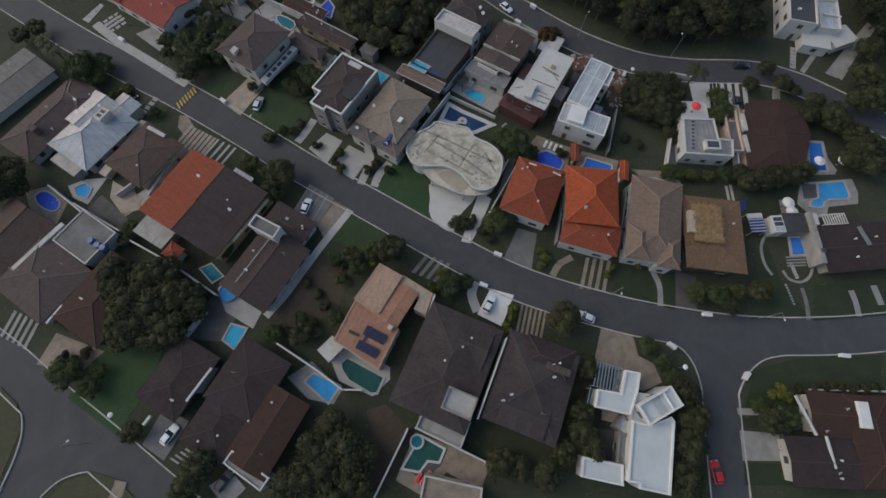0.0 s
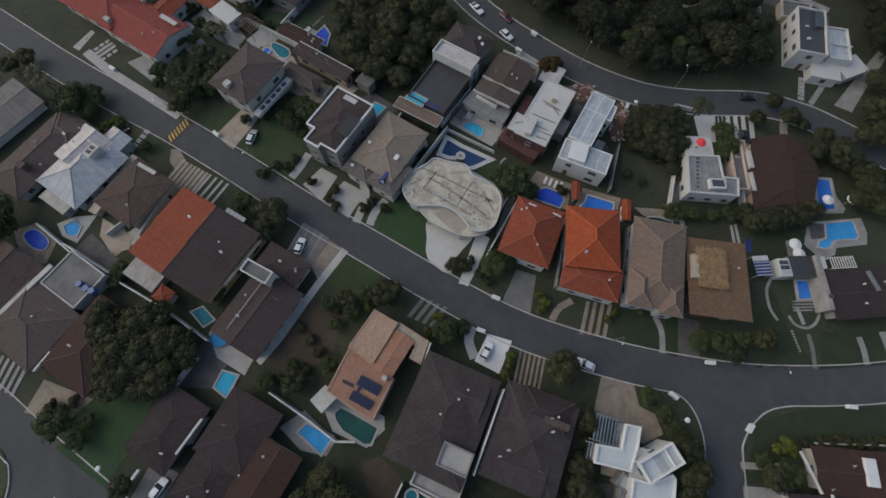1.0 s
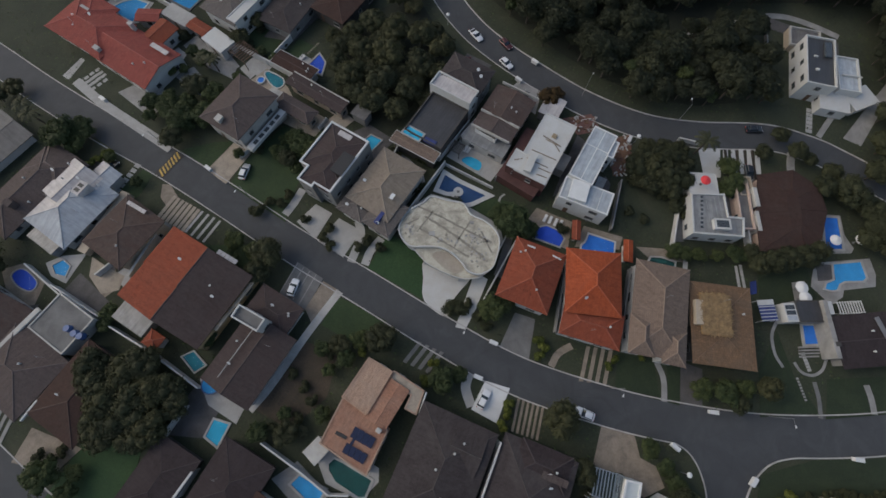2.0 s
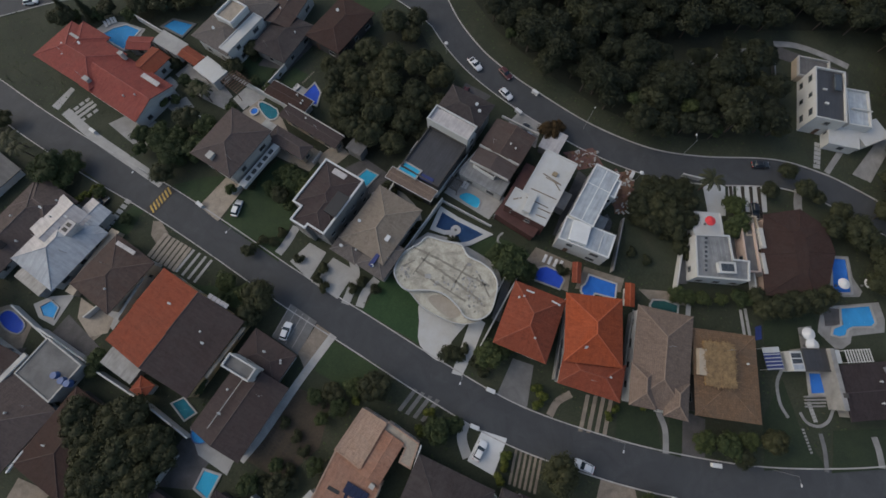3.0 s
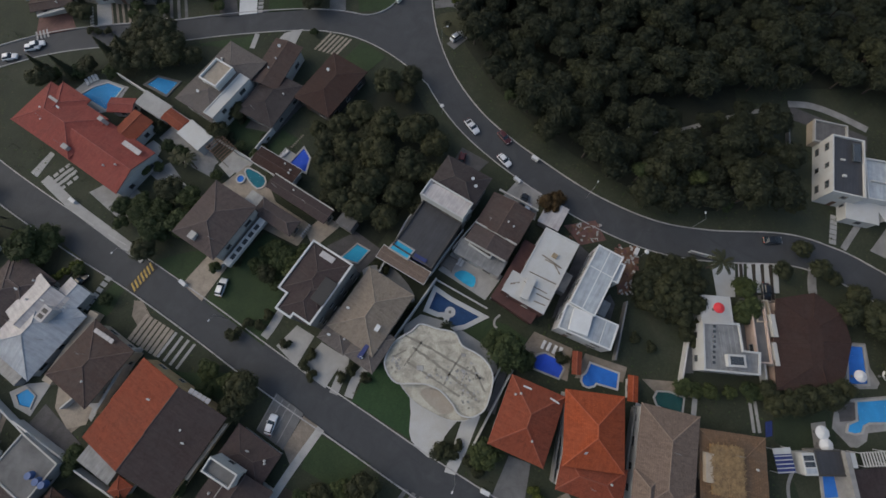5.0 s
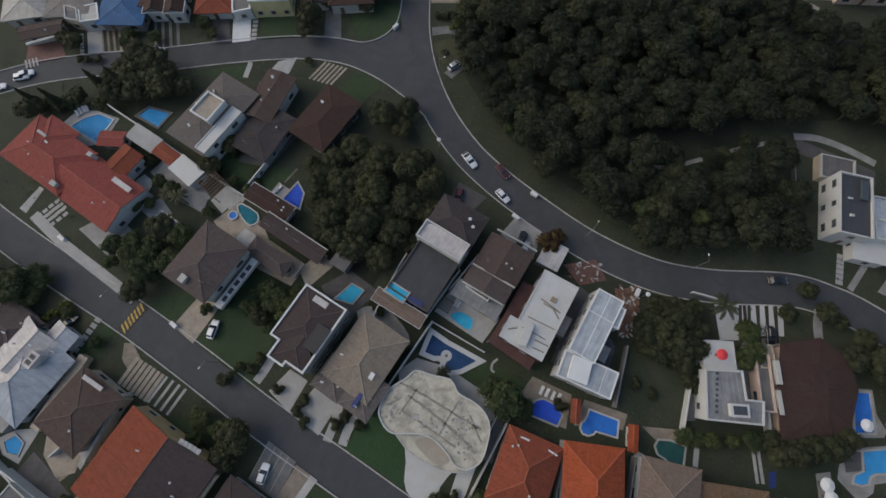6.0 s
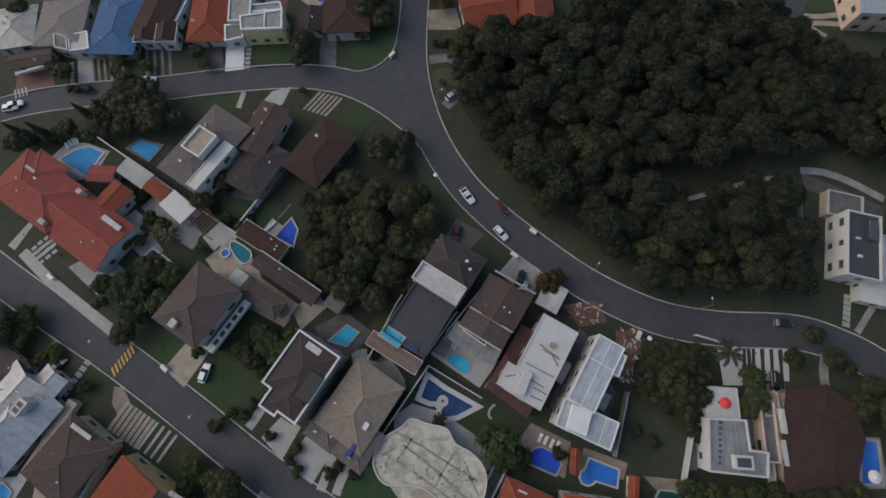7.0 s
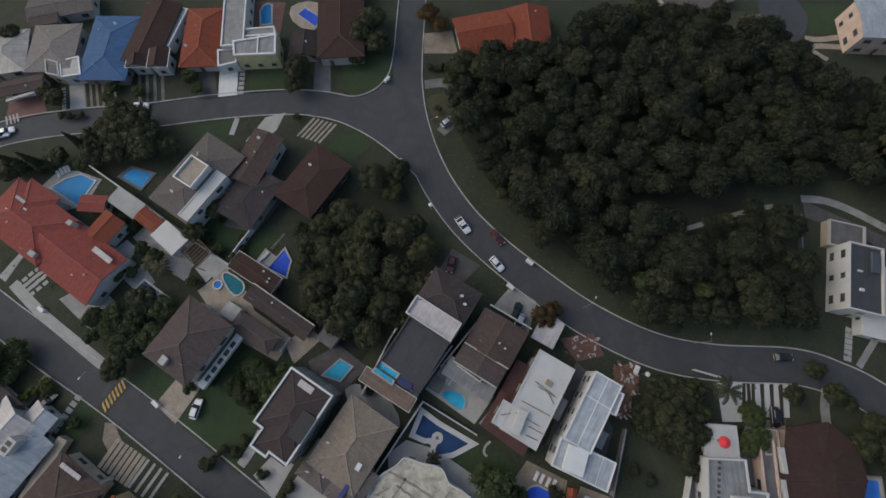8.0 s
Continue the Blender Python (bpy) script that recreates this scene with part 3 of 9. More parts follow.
def hip_cover(home, u, v, w, d, z, pitch, mat, along=""):
    """A low hipped roof with its ridges, without walls, in the house's own frame."""
    along = along or ("x" if w >= d else "y")
    bm, _, ridge = pitched(w, d, z, pitch, "hip", along)
    part("inner_roof", bm, mat, home).matrix_basis = pose(u, v, 0)
    ridge_caps(home, ridge, 0.1, mat + "_cap", pose(u, v, 0))


def many_sided(home, pts, z, inset, pitch, mat, wall, over=0.7):
    """A hipped roof over a many-sided outline, rising to a small flat crown, with a ridge at each corner."""
    if area_of(pts) < 0:
        pts = pts[::-1]
    rise = math.tan(radians(pitch)) * inset
    cx, cy = sum(p[0] for p in pts) / len(pts), sum(p[1] for p in pts) / len(pts)
    top = [(cx + (p[0] - cx) * 0.18, cy + (p[1] - cy) * 0.5) for p in pts]
    bm = bmesh.new()
    rows = [[bm.verts.new((*p, zz)) for p in ring_pts] for ring_pts, zz in ((pts, z - 0.16), (pts, z), (top, z + rise))]
    k = len(pts)
    for a, b in zip(rows, rows[1:]):
        for i in range(k):
            bm.faces.new((a[i], a[(i + 1) % k], b[(i + 1) % k], b[i]))
    bm.faces.new(rows[2])
    bm.faces.new(rows[0][::-1])
    bm.normal_update()
    bmesh.ops.triangulate(bm, faces=[f for f in bm.faces if len(f.verts) > 4])
    part("roof", bm, mat, home)
    ridge_caps(home, [((*pts[i], z), (*top[i], z + rise)) for i in range(k)], 0.09, mat)
    part("wall", prism(grown(pts, -over), 0.0, z - 0.15), wall, home)


def straw_layer(home, w, d, z, count, seed):
    """Loose straw lying in all directions on a roof top."""
    rng = random.Random(seed)
    bm = bmesh.new()
    for i in range(count):
        m = pose(rng.uniform(-w, w) / 2, rng.uniform(-d, d) / 2, z + rng.uniform(0, 0.12), rng.uniform(-7, 7), rng.uniform(-5, 5), rng.gauss(70, 45))
        a = rng.uniform(0.35, 1.1)
        box(bm, -a, -0.045, 0, a, 0.045, 0.05, m=m)
    return part("straw", bm, "straw", home, "loose weathered straw")


def striped_shelter(x, y, rot, w, d, h=2.2):
    """A shade roof of white boards over a dark blue sheet."""
    t = thing("garden_shelter", turned(x, y, rot, GROUND), "garden shelter with a white-striped dark blue roof on the lawn", "shelter")
    for sx in (-1, 1):
        for sy in (-1, 1):
            part("post", boxes((sx * (w / 2 - 0.12) - 0.06, sy * (d / 2 - 0.12) - 0.06, 0, sx * (w / 2 - 0.12) + 0.06, sy * (d / 2 - 0.12) + 0.06, h)), "white", t)
    part("roof", soft_box(-w / 2, -d / 2, h, w / 2, d / 2 - 1.1, h + 0.1, 0.02), "blue_tarp", t, "dark blue roof sheet")
    part("canopy", soft_box(-w / 2, d / 2 - 1.1, h + 0.02, w / 2, d / 2, h + 0.16, 0.02), "white", t, "pale canopy end")
    for i in range(5):
        v = -d / 2 + 0.2 + i * (d - 1.2) / 4.6
        part("slat", boxes((-w / 2, v - 0.09, h + 0.1, w / 2, v + 0.09, h + 0.17)), "white", t)
    return t


def seam(home, pts, width, seed):
    """A mossy joint of uneven width on the roof deck."""
    rng = random.Random(seed)
    line = smooth_line(pts, 9)
    bm = bmesh.new()
    rows = []
    for i, p in enumerate(line):
        e = (line[min(i + 1, len(line) - 1)] - line[max(i - 1, 0)]).normalized()
        a, b = width * rng.uniform(0.25, 0.75), width * rng.uniform(0.25, 0.75)
        rows.append([bm.verts.new((p.x - e.y * q, p.y + e.x * q, zz)) for q, zz in ((a, 4.14), (a, 4.165), (-b, 4.165), (-b, 4.14))])
    for r, q in zip(rows, rows[1:]):
        for i in range(4):
            bm.faces.new((r[i], r[(i + 1) % 4], q[(i + 1) % 4], q[i]))
    bmesh.ops.recalc_face_normals(bm, faces=bm.faces[:])
    part("roof_joint", bm, "mossy_seam", home, "dark mossy joint in the roof deck")


def roof_bits(home, m, w, d, z, pitch, kind, along, seed):
    """Vents, aerials and dishes that stand on a pitched roof."""
    rng = random.Random(seed)
    for i in range(rng.randint(1, 3)):
        u, v = rng.uniform(-0.36, 0.36) * w, rng.uniform(-0.36, 0.36) * d
        gap = min(w / 2 - abs(u), d / 2 - abs(v)) if kind == "hip" else (d / 2 - abs(v) if along == "x" else w / 2 - abs(u))
        h = z + math.tan(radians(pitch)) * gap - 0.05
        what = rng.choice(("vent", "vent", "aerial", "dish"))
        if what == "vent":
            bm = tube(bmesh.new(), (0, 0, -0.1), (0, 0, 0.5), 0.14, n=10)
            tube(bm, (0, 0, 0.5), (0, 0, 0.62), 0.24, 0.08, 10)
            o = part("roof_vent", bm, "white", home, "small white roof vent")
        elif what == "aerial":
            bm = tube(bmesh.new(), (0, 0, -0.1), (0, 0, 2.2), 0.025, n=5)
            tube(bm, (-0.5, 0, 2.0), (0.5, 0, 2.0), 0.015, n=5)
            tube(bm, (-0.35, 0, 1.7), (0.35, 0, 1.7), 0.015, n=5)
            o = part("aerial", bm, "grey_metal", home, "thin metal aerial")
        else:
            bm = tube(bmesh.new(), (0, 0, -0.1), (0, 0, 0.5), 0.03, n=6)
            tube(bm, (0, 0.0, 0.5), (0.05, -0.12, 0.6), 0.06, 0.4, 14)
            o = part("satellite_dish", bm, "bright", home, "white satellite dish")
        o.matrix_basis = m @ pose(u, v, h)


def house(label, x, y, rot=0.0, category="house"):
    return thing("house", turned(x, y, rot, GROUND - 0.04), label, category, "houses of the quarter")


def roof_solar(home, m, cols, rows, z, tilt=10, size=(1.0, 1.65)):
    for i in range(cols):
        for j in range(rows):
            bm = soft_box(-size[0] / 2 + 0.02, -size[1] / 2 + 0.02, 0, size[0] / 2 - 0.02, size[1] / 2 - 0.02, 0.05, 0.012)
            o = part("solar_panel", bm, "solar_cell", home, "dark blue solar panel")
            o.matrix_basis = home.matrix_world.inverted() @ m @ pose((i - (cols - 1) / 2) * size[0], (j - (rows - 1) / 2) * (size[1] + 0.02), z, tilt)


def roof_box(home, x, y, rot, w, d, z0, z1, mat="white", name="water_tank_box", label="", lid=True):
    o = part(name, soft_box(-w / 2, -d / 2, z0, w / 2, d / 2, z1, 0.04), mat, home, label)
    o.matrix_basis = home.matrix_world.inverted() @ turned(x, y, rot)
    if lid:
        q = part("lid", soft_box(-w / 2 - 0.08, -d / 2 - 0.08, z1, w / 2 + 0.08, d / 2 + 0.08, z1 + 0.1, 0.03), mat, o)
    return o


def skylights(home, x, y, rot, w, d, z, n=4, mat="pale_sheet", tilt=(0, 0)):
    """A row of lighter panels let into a roof."""
    for i in range(n):
        o = part("skylight", soft_box(-w / n / 2 + 0.04, -d / 2, 0, w / n / 2 - 0.04, d / 2, 0.08, 0.015), mat, home, "row of lighter translucent roof tiles")
        o.matrix_basis = home.matrix_world.inverted() @ pose(x, y, z, 0, 0, rot) @ pose(0, 0, 0, tilt[0], tilt[1], 0) @ pose((i + 0.5) / n * w - w / 2, 0, 0)


def pergola(x, y, rot, w, d, h=2.6, n=8, mat="wood", label="wooden pergola with open slats", glass_top=False, z0=0.0):
    t = thing("pergola", turned(x, y, rot, GROUND + z0), label, "pergola")
    for sx in (-1, 1):
        for sy in (-1, 1):
            part("post", boxes((sx * (w / 2 - 0.15) - 0.07, sy * (d / 2 - 0.15) - 0.07, -0.02, sx * (w / 2 - 0.15) + 0.07, sy * (d / 2 - 0.15) + 0.07, h)), mat, t)
    for sy in (-1, 1):
        part("beam", boxes((-w / 2, sy * (d / 2 - 0.15) - 0.06, h, w / 2, sy * (d / 2 - 0.15) + 0.06, h + 0.18)), mat, t)
    for i in range(n):
        u = -w / 2 + (i + 0.5) * w / n
        part("slat", boxes((u - 0.09, -d / 2, h + 0.18, u + 0.09, d / 2, h + 0.3)), mat, t)
    if glass_top:
        o = part("glass_roof", boxes((-w / 2, -d / 2, h + 0.32, w / 2, d / 2, h + 0.35)), "roof_glass", t, "clear glass roof")
    return t


# ---------------------------------------------------------------- pools and garden things
def pool(pts, floor="pool_azure", rim=0.5, curve=0, coping="pale_concrete", label="blue swimming pool with pale stone coping", z=0.0):
    """A pool with coping, tiled basin and water, let into a raised rim."""
    pts = smooth_loop(pts, curve) if curve else pts
    if area_of(pts) < 0:
        pts = pts[::-1]
    cx, cy = sum(p[0] for p in pts) / len(pts), sum(p[1] for p in pts) / len(pts)
    LAID.append(grown(pts, rim))
    pts = [(px - cx, py - cy) for px, py in pts]
    t = thing("swimming_pool", turned(cx, cy, 0, z), label, "pool", "swimming pools")
    part("coping", ring(grown(pts, rim), pts, 0.05, GROUND + 0.26), coping, t)
    part("basin", prism(grown(pts, 0.03), 0.06, GROUND + 0.10), floor, t, "tiled pool basin")
    o = part("water", prism(grown(pts, -0.01), GROUND + 0.13, GROUND + 0.22), "pool_water", t, "clear still water")
    o.visible_shadow = False
    return t


def lounger(x, y, rot, z=0.0, mat="white_cloth", label="white sun lounger beside the pool"):
    t = thing("sun_lounger", turned(x, y, rot, GROUND + 0.06 + z), label, "sun lounger", "sun loungers")
    part("frame", soft_box(-0.33, -0.95, 0.22, 0.33, 0.95, 0.3, 0.02), "white", t)
    part("mattress", soft_box(-0.3, -0.9, 0.3, 0.3, 0.35, 0.38, 0.03), mat, t)
    o = part("backrest", soft_box(-0.3, 0, 0, 0.3, 0.62, 0.08, 0.03), mat, t)
    o.matrix_basis = pose(0, 0.36, 0.31, 35)
    for sx in (-1, 1):
        for sy in (-1, 1):
            part("leg", boxes((sx * 0.28 - 0.025, sy * 0.8 - 0.025, 0, sx * 0.28 + 0.025, sy * 0.8 + 0.025, 0.23)), "white", t)
    return t


def parasol(x, y, z=0.0, mat="red_cloth", r=1.1, label="open red parasol on the white terrace"):
    t = thing("parasol", turned(x, y, 0, GROUND + z), label, "parasol")
    part("pole", tube(bmesh.new(), (0, 0, 0.05), (0, 0, 2.5), 0.03), "grey_metal", t)
    part("base", tube(bmesh.new(), (0, 0, 0), (0, 0, 0.1), 0.3, 0.25, 16), "grey_concrete", t)
    bm = bmesh.new()
    top = bm.verts.new((0, 0, 2.55))
    edge = [bm.verts.new((r * math.cos(i * math.pi / 8), r * math.sin(i * math.pi / 8), 2.05 if i % 2 == 0 else 2.1)) for i in range(16)]
    low = [bm.verts.new((v.co.x, v.co.y, v.co.z - 0.14)) for v in edge]
    for i in range(16):
        j = (i + 1) % 16
        bm.faces.new((edge[i], edge[j], top))
        bm.faces.new((low[i], low[j], edge[j], edge[i]))
    part("canopy", bm, mat, t)
    return t


def bin_box(x, y, rot):
    t = thing("waste_box", turned(x, y, rot, GROUND + 0.0), "white concrete waste box standing at the kerb", "waste box", "waste boxes")
    part("body", soft_box(-0.85, -0.35, 0, 0.85, 0.35, 0.85, 0.03), "bright", t)
    part("lid", soft_box(-0.9, -0.4, 0.85, 0.9, 0.4, 0.95, 0.03), "bright", t)
    return t


def street_lamp(x, y, rot=0.0, h=6.5):
    t = thing("street_lamp", turned(x, y, rot, GROUND), "slim grey street lamp with a white head", "street lamp", "street lamps")
    part("pole", tube(bmesh.new(), (0, 0, 0), (0, 0, h), 0.07, 0.045, 8), "grey_metal", t)
    part("arm", tube(bmesh.new(), (0, 0, h - 0.1), (1.3, 0, h + 0.1), 0.022), "grey_metal", t)
    part("lamp_head", soft_box(1.15, -0.13, h + 0.05, 1.65, 0.13, h + 0.18, 0.04), "bright", t)
    return t


def globe_lamp(x, y):
    t = thing("garden_lamp", turned(x, y, 0, GROUND), "white round-topped lamp standing on the verge", "lamp", "verge lamps")
    part("pole", tube(bmesh.new(), (0, 0, 0), (0, 0, 3.2), 0.05), "grey_metal", t)
    bm = bmesh.new()
    bmesh.ops.create_uvsphere(bm, u_segments=12, v_segments=8, radius=0.5)
    for v in bm.verts:
        v.co.z = v.co.z * 0.45 + 3.35
    part("shade", bm, "bright", t)
    return t


# ---------------------------------------------------------------- cars
def car_body(length, width, pickup):
    """Lower body and cabin from lengthwise sections."""
    hl, hw = length / 2, width / 2
    secs = [(-hl, 0.78, 0.38, 0.62), (-hl + 0.12, 0.92, 0.28, 0.78), (-hl + 0.9, 1.0, 0.24, 0.86), (0.0, 1.0, 0.24, 0.9),
            (hl - 1.0, 1.0, 0.24, 0.88), (hl - 0.25, 0.95, 0.26, 0.74), (hl, 0.78, 0.36, 0.58)]
    bm = bmesh.new()
    rows = []
    for y, k, z0, z1 in secs:
        x = hw * k
        rows.append([bm.verts.new(c) for c in ((-x * 0.9, y, z0), (-x, y, z0 + 0.18), (-x, y, z1 - 0.1), (-x * 0.86, y, z1), (x * 0.86, y, z1), (x, y, z1 - 0.1), (x, y, z0 + 0.18), (x * 0.9, y, z0))])
    for a, b in zip(rows, rows[1:]):
        for i in range(8):
            j = (i + 1) % 8
            bm.faces.new((a[i], a[j], b[j], b[i]))
    bm.faces.new(rows[0][::-1])
    bm.faces.new(rows[-1])
    bmesh.ops.recalc_face_normals(bm, faces=bm.faces[:])
    return bm


def make_car(mat, length=4.3, width=1.76, pickup=False, label=""):
    t = thing("car", Matrix(), label, "car", "parked cars")
    part("body", car_body(length, width, pickup), mat, t)
    hl, hw = length / 2, width / 2
    y0, y1 = (-0.35, 1.0) if pickup else (-hl + 0.35, hl - 1.25)
    # cabin: glass below, painted roof above
    def cabin(za, zb, ka, kb, ya0, ya1, yb0, yb1):
        bm = bmesh.new()
        lo = [bm.verts.new(c) for c in ((-hw * ka, ya0, za), (hw * ka, ya0, za), (hw * ka, ya1, za), (-hw * ka, ya1, za))]
        hi = [bm.verts.new(c) for c in ((-hw * kb, yb0, zb), (hw * kb, yb0, zb), (hw * kb, yb1, zb), (-hw * kb, yb1, zb))]
        bm.faces.new(lo[::-1])
        bm.faces.new(hi)
        for i in range(4):
            j = (i + 1) % 4
            bm.faces.new((lo[i], lo[j], hi[j], hi[i]))
        return bm
    part("cabin_glass", cabin(0.84, 1.38, 0.88, 0.7, y0, y1 + 0.1, y0 + 0.35, y1 - 0.6), "car_glass", t, "dark tinted car windows")
    part("roof", cabin(1.37, 1.45, 0.72, 0.62, y0 + 0.3, y1 - 0.55, y0 + 0.42, y1 - 0.68), mat, t)
    if pickup:
        part("cargo_bed", boxes((-hw * 0.8, -hl + 0.15, 0.78, hw * 0.8, -0.45, 0.875)), "black_plastic", t, "dark open cargo bed")
        part("bed_cover", boxes((-hw * 0.8, -hl + 0.55, 0.88, hw * 0.8, -hl + 0.75, 0.93)), mat, t)
    for sx in (-1, 1):
        for sy in (-1, 1):
            w = part("wheel", tube(bmesh.new(), (sx * (hw - 0.2), sy * (hl - 0.8), 0.32), (sx * (hw + 0.01), sy * (hl - 0.8), 0.32), 0.32, n=14), "rubber", t, "black tyre")
            part("rim", tube(bmesh.new(), (sx * (hw + 0.005), sy * (hl - 0.8), 0.32), (sx * (hw + 0.02), sy * (hl - 0.8), 0.32), 0.2, n=12), "chrome", w)
        part("headlight", soft_box(sx * hw * 0.62 - 0.18, hl - 0.18, 0.56, sx * hw * 0.62 + 0.18, hl - 0.05, 0.68, 0.02), "lamp_clear", t)
        part("tail_light", soft_box(sx * hw * 0.66 - 0.14, -hl + 0.0, 0.6, sx * hw * 0.66 + 0.14, -hl + 0.12, 0.74, 0.02), "lamp_red", t)
        part("mirror", soft_box(sx * (hw + 0.06) - 0.1, y1 - 0.3, 0.9, sx * (hw + 0.06) + 0.1, y1 - 0.15, 1.02, 0.02), mat, t)
    return t


def park(t, x, y, rot, z=0.0):
    t.matrix_world = turned(x, y, rot, z)
    return t


# ---------------------------------------------------------------- plants
def crown_mesh(name, mat, r, h, seed, lobes=9, count=1500, leaf=0.42, flat=0.75):
    """A crown of many small bent leaf sprays gathered in uneven lobes."""
    rng = np.random.default_rng(seed)
    cen = []
    for i in range(lobes):
        a, q = rng.uniform(0, 2 * math.pi), r * 0.62 * math.sqrt(rng.uniform(0.05, 1))
        cen.append((q * math.cos(a), q * math.sin(a), h * (0.52 + 0.2 * rng.uniform() - 0.26 * (q / r) ** 2), r * rng.uniform(0.26, 0.5)))
    vs, fs = [], []
    for i in range(count):
        cx, cy, cz, cr = cen[int(rng.integers(lobes))]
        d = rng.normal(size=3)
        d[2] = abs(d[2]) * 0.9 - 0.25
        d /= np.linalg.norm(d)
        p = np.array((cx, cy, cz)) + d * cr * np.array((1, 1, flat)) * rng.uniform(0.7, 1.16)
        nrm = d * 0.9 + rng.normal(size=3) * 0.34 + np.array((0, 0, 0.35))
        nrm /= np.linalg.norm(nrm)
        u = np.cross(nrm, rng.normal(size=3))
        u /= np.linalg.norm(u)
        v = np.cross(nrm, u)
        s = leaf * rng.uniform(0.6, 1.35)
        k = len(vs)
        vs += [tuple(p - u * s), tuple(p - v * s * 0.45 + nrm * s * 0.12), tuple(p + u * s - nrm * s * 0.25), tuple(p + v * s * 0.45 + nrm * s * 0.12)]
        fs += [(k, k + 1, k + 2), (k, k + 2, k + 3)]
    # the dense inside of each lobe: an uneven lump of foliage below the sprays
    bm = bmesh.new()
    bmesh.ops.create_icosphere(bm, subdivisions=2, radius=1.0)
    unit = [v.co.copy() for v in bm.verts]
    tri = [[v.index for v in f.verts] for f in bm.faces]
    bm.free()
    for i, (cx, cy, cz, cr) in enumerate(cen):
        k = len(vs)
        for u in unit:
            q = cr * 0.74 * (1.0 + 0.45 * noise.noise(u * 2.3 + Vector((i * 7.1, seed, 0))))
            vs.append((cx + u.x * q, cy + u.y * q, cz + u.z * q * flat))
        fs += [tuple(k + j for j in f) for f in tri]
    me = bpy.data.meshes.new(name)
    me.from_pydata(vs, [], fs)
    me.materials.append(MATS[mat])
    me.polygons.foreach_set("use_smooth", [True] * len(me.polygons))
    return me, cen


def make_tree(mat, r, h, seed, label, lobes=9, count=1500, leaf=0.42, category="tree", group="trees"):
    t = thing(category.replace(" ", "_"), Matrix(), label, category, group)
    me, cen = crown_mesh("crown", mat, r, h, seed, lobes, count, leaf)
    bm = bmesh.new()
    tube(bm, (0, 0, -0.1), (0.1, 0.05, h * 0.45), 0.05 * h ** 0.9 * 0.5 + 0.05, 0.03 * h ** 0.8 * 0.5 + 0.03, 8)
    for cx, cy, cz, cr in cen:
        tube(bm, (0.05, 0.03, h * 0.28), (cx * 0.8, cy * 0.8, cz), 0.07, 0.025, 5, False)
    part("trunk", bm, "bark", t)
    c = new("crown", me)
    c.parent = t
    return t


def make_palm(label, h=5.0, r=2.6, seed=1, mat="leaf_green"):
    rng = np.random.default_rng(seed)
    t = thing("palm_tree", Matrix(), label, "palm tree", "palms")
    part("trunk", tube(bmesh.new(), (0, 0, -0.1), (0.15, 0.1, h), 0.2, 0.13, 9), "bark", t)
    for i in range(11):
        bm = bmesh.new()
        a, lift = i * 2.399, rng.uniform(0.2, 0.75)
        pts = []
        for s in np.linspace(0, 1, 9):
            q = r * s * (1 - 0.12 * s)
            pts.append((q, h + lift * r * (s * 1.1 - 1.35 * s * s)))
        for k in range(1, 9):
            (q0, z0), (q1, z1) = pts[k - 1], pts[k]
            wd = 0.30 * math.sin(math.pi * (k / 9.5)) + 0.08
            for sgn in (-1, 1):
                c = [(q0, 0, z0), (q1, 0, z1), (q1 + 0.15, sgn * wd, z1 - wd * 0.35), (q0 + 0.22, sgn * wd, z0 - wd * 0.35)]
                vs = [bm.verts.new((0.15 + x * math.cos(a) - y * math.sin(a), 0.1 + x * math.sin(a) + y * math.cos(a), z)) for x, y, z in c]
                bm.faces.new(vs)
        part("frond", bm, mat, t)
    return t


def make_conifer(label, r, h, seed):
    """A narrow conical tree: tiers of drooping sprays round a straight trunk."""
    rng = np.random.default_rng(seed)
    t = thing("conifer", Matrix(), label, "conifer", "trees")
    part("trunk", tube(bmesh.new(), (0, 0, -0.1), (0, 0, h * 0.97), 0.16, 0.02, 8), "bark", t)
    vs, fs = [], []
    for i in range(900):
        s = 1 - math.sqrt(rng.uniform(0.0, 1.0))
        a, q = rng.uniform(0, 2 * math.pi), r * (1 - s) * rng.uniform(0.35, 1.0) * (1 + 0.18 * math.sin(s * 34))
        z, wd, ln = h * (0.08 + 0.92 * s), 0.16 + 0.12 * (1 - s), 0.35 + 0.45 * (1 - s)
        ca, sa = math.cos(a), math.sin(a)
        k = len(vs)
        for dq, side, dz in ((-ln * 0.5, 0, 0.12), (0.1, wd, 0), (ln * 0.6, 0, -0.22), (0.1, -wd, 0)):
            vs.append(((q + dq) * ca - side * sa, (q + dq) * sa + side * ca, z + dz))
        fs += [(k, k + 1, k + 2), (k, k + 2, k + 3)]
    me = bpy.data.meshes.new("crown")
    me.from_pydata(vs, [], fs)
    me.materials.append(MATS["leaf_mid"])
    new("crown", me).parent = t
    return t


PROTO = {}


def plant(key, x, y, s=1.0, rot=None):
    """Sets a copy of one of the grown plants."""
    rot = (x * 37.0 + y * 53.0) % 360 if rot is None else rot
    src = PROTO[key]
    m = turned(x, y, rot, GROUND - 0.03)
    if key not in PLACED:
        PLACED.add(key)
        src.scale = (s, s, s)
        src.matrix_world = m @ Matrix.Diagonal((s, s, s, 1))
        return src
    o = copy_thing(src, m)
    o.matrix_basis = m @ Matrix.Diagonal((s, s, s, 1))
    return o


PLACED = set()


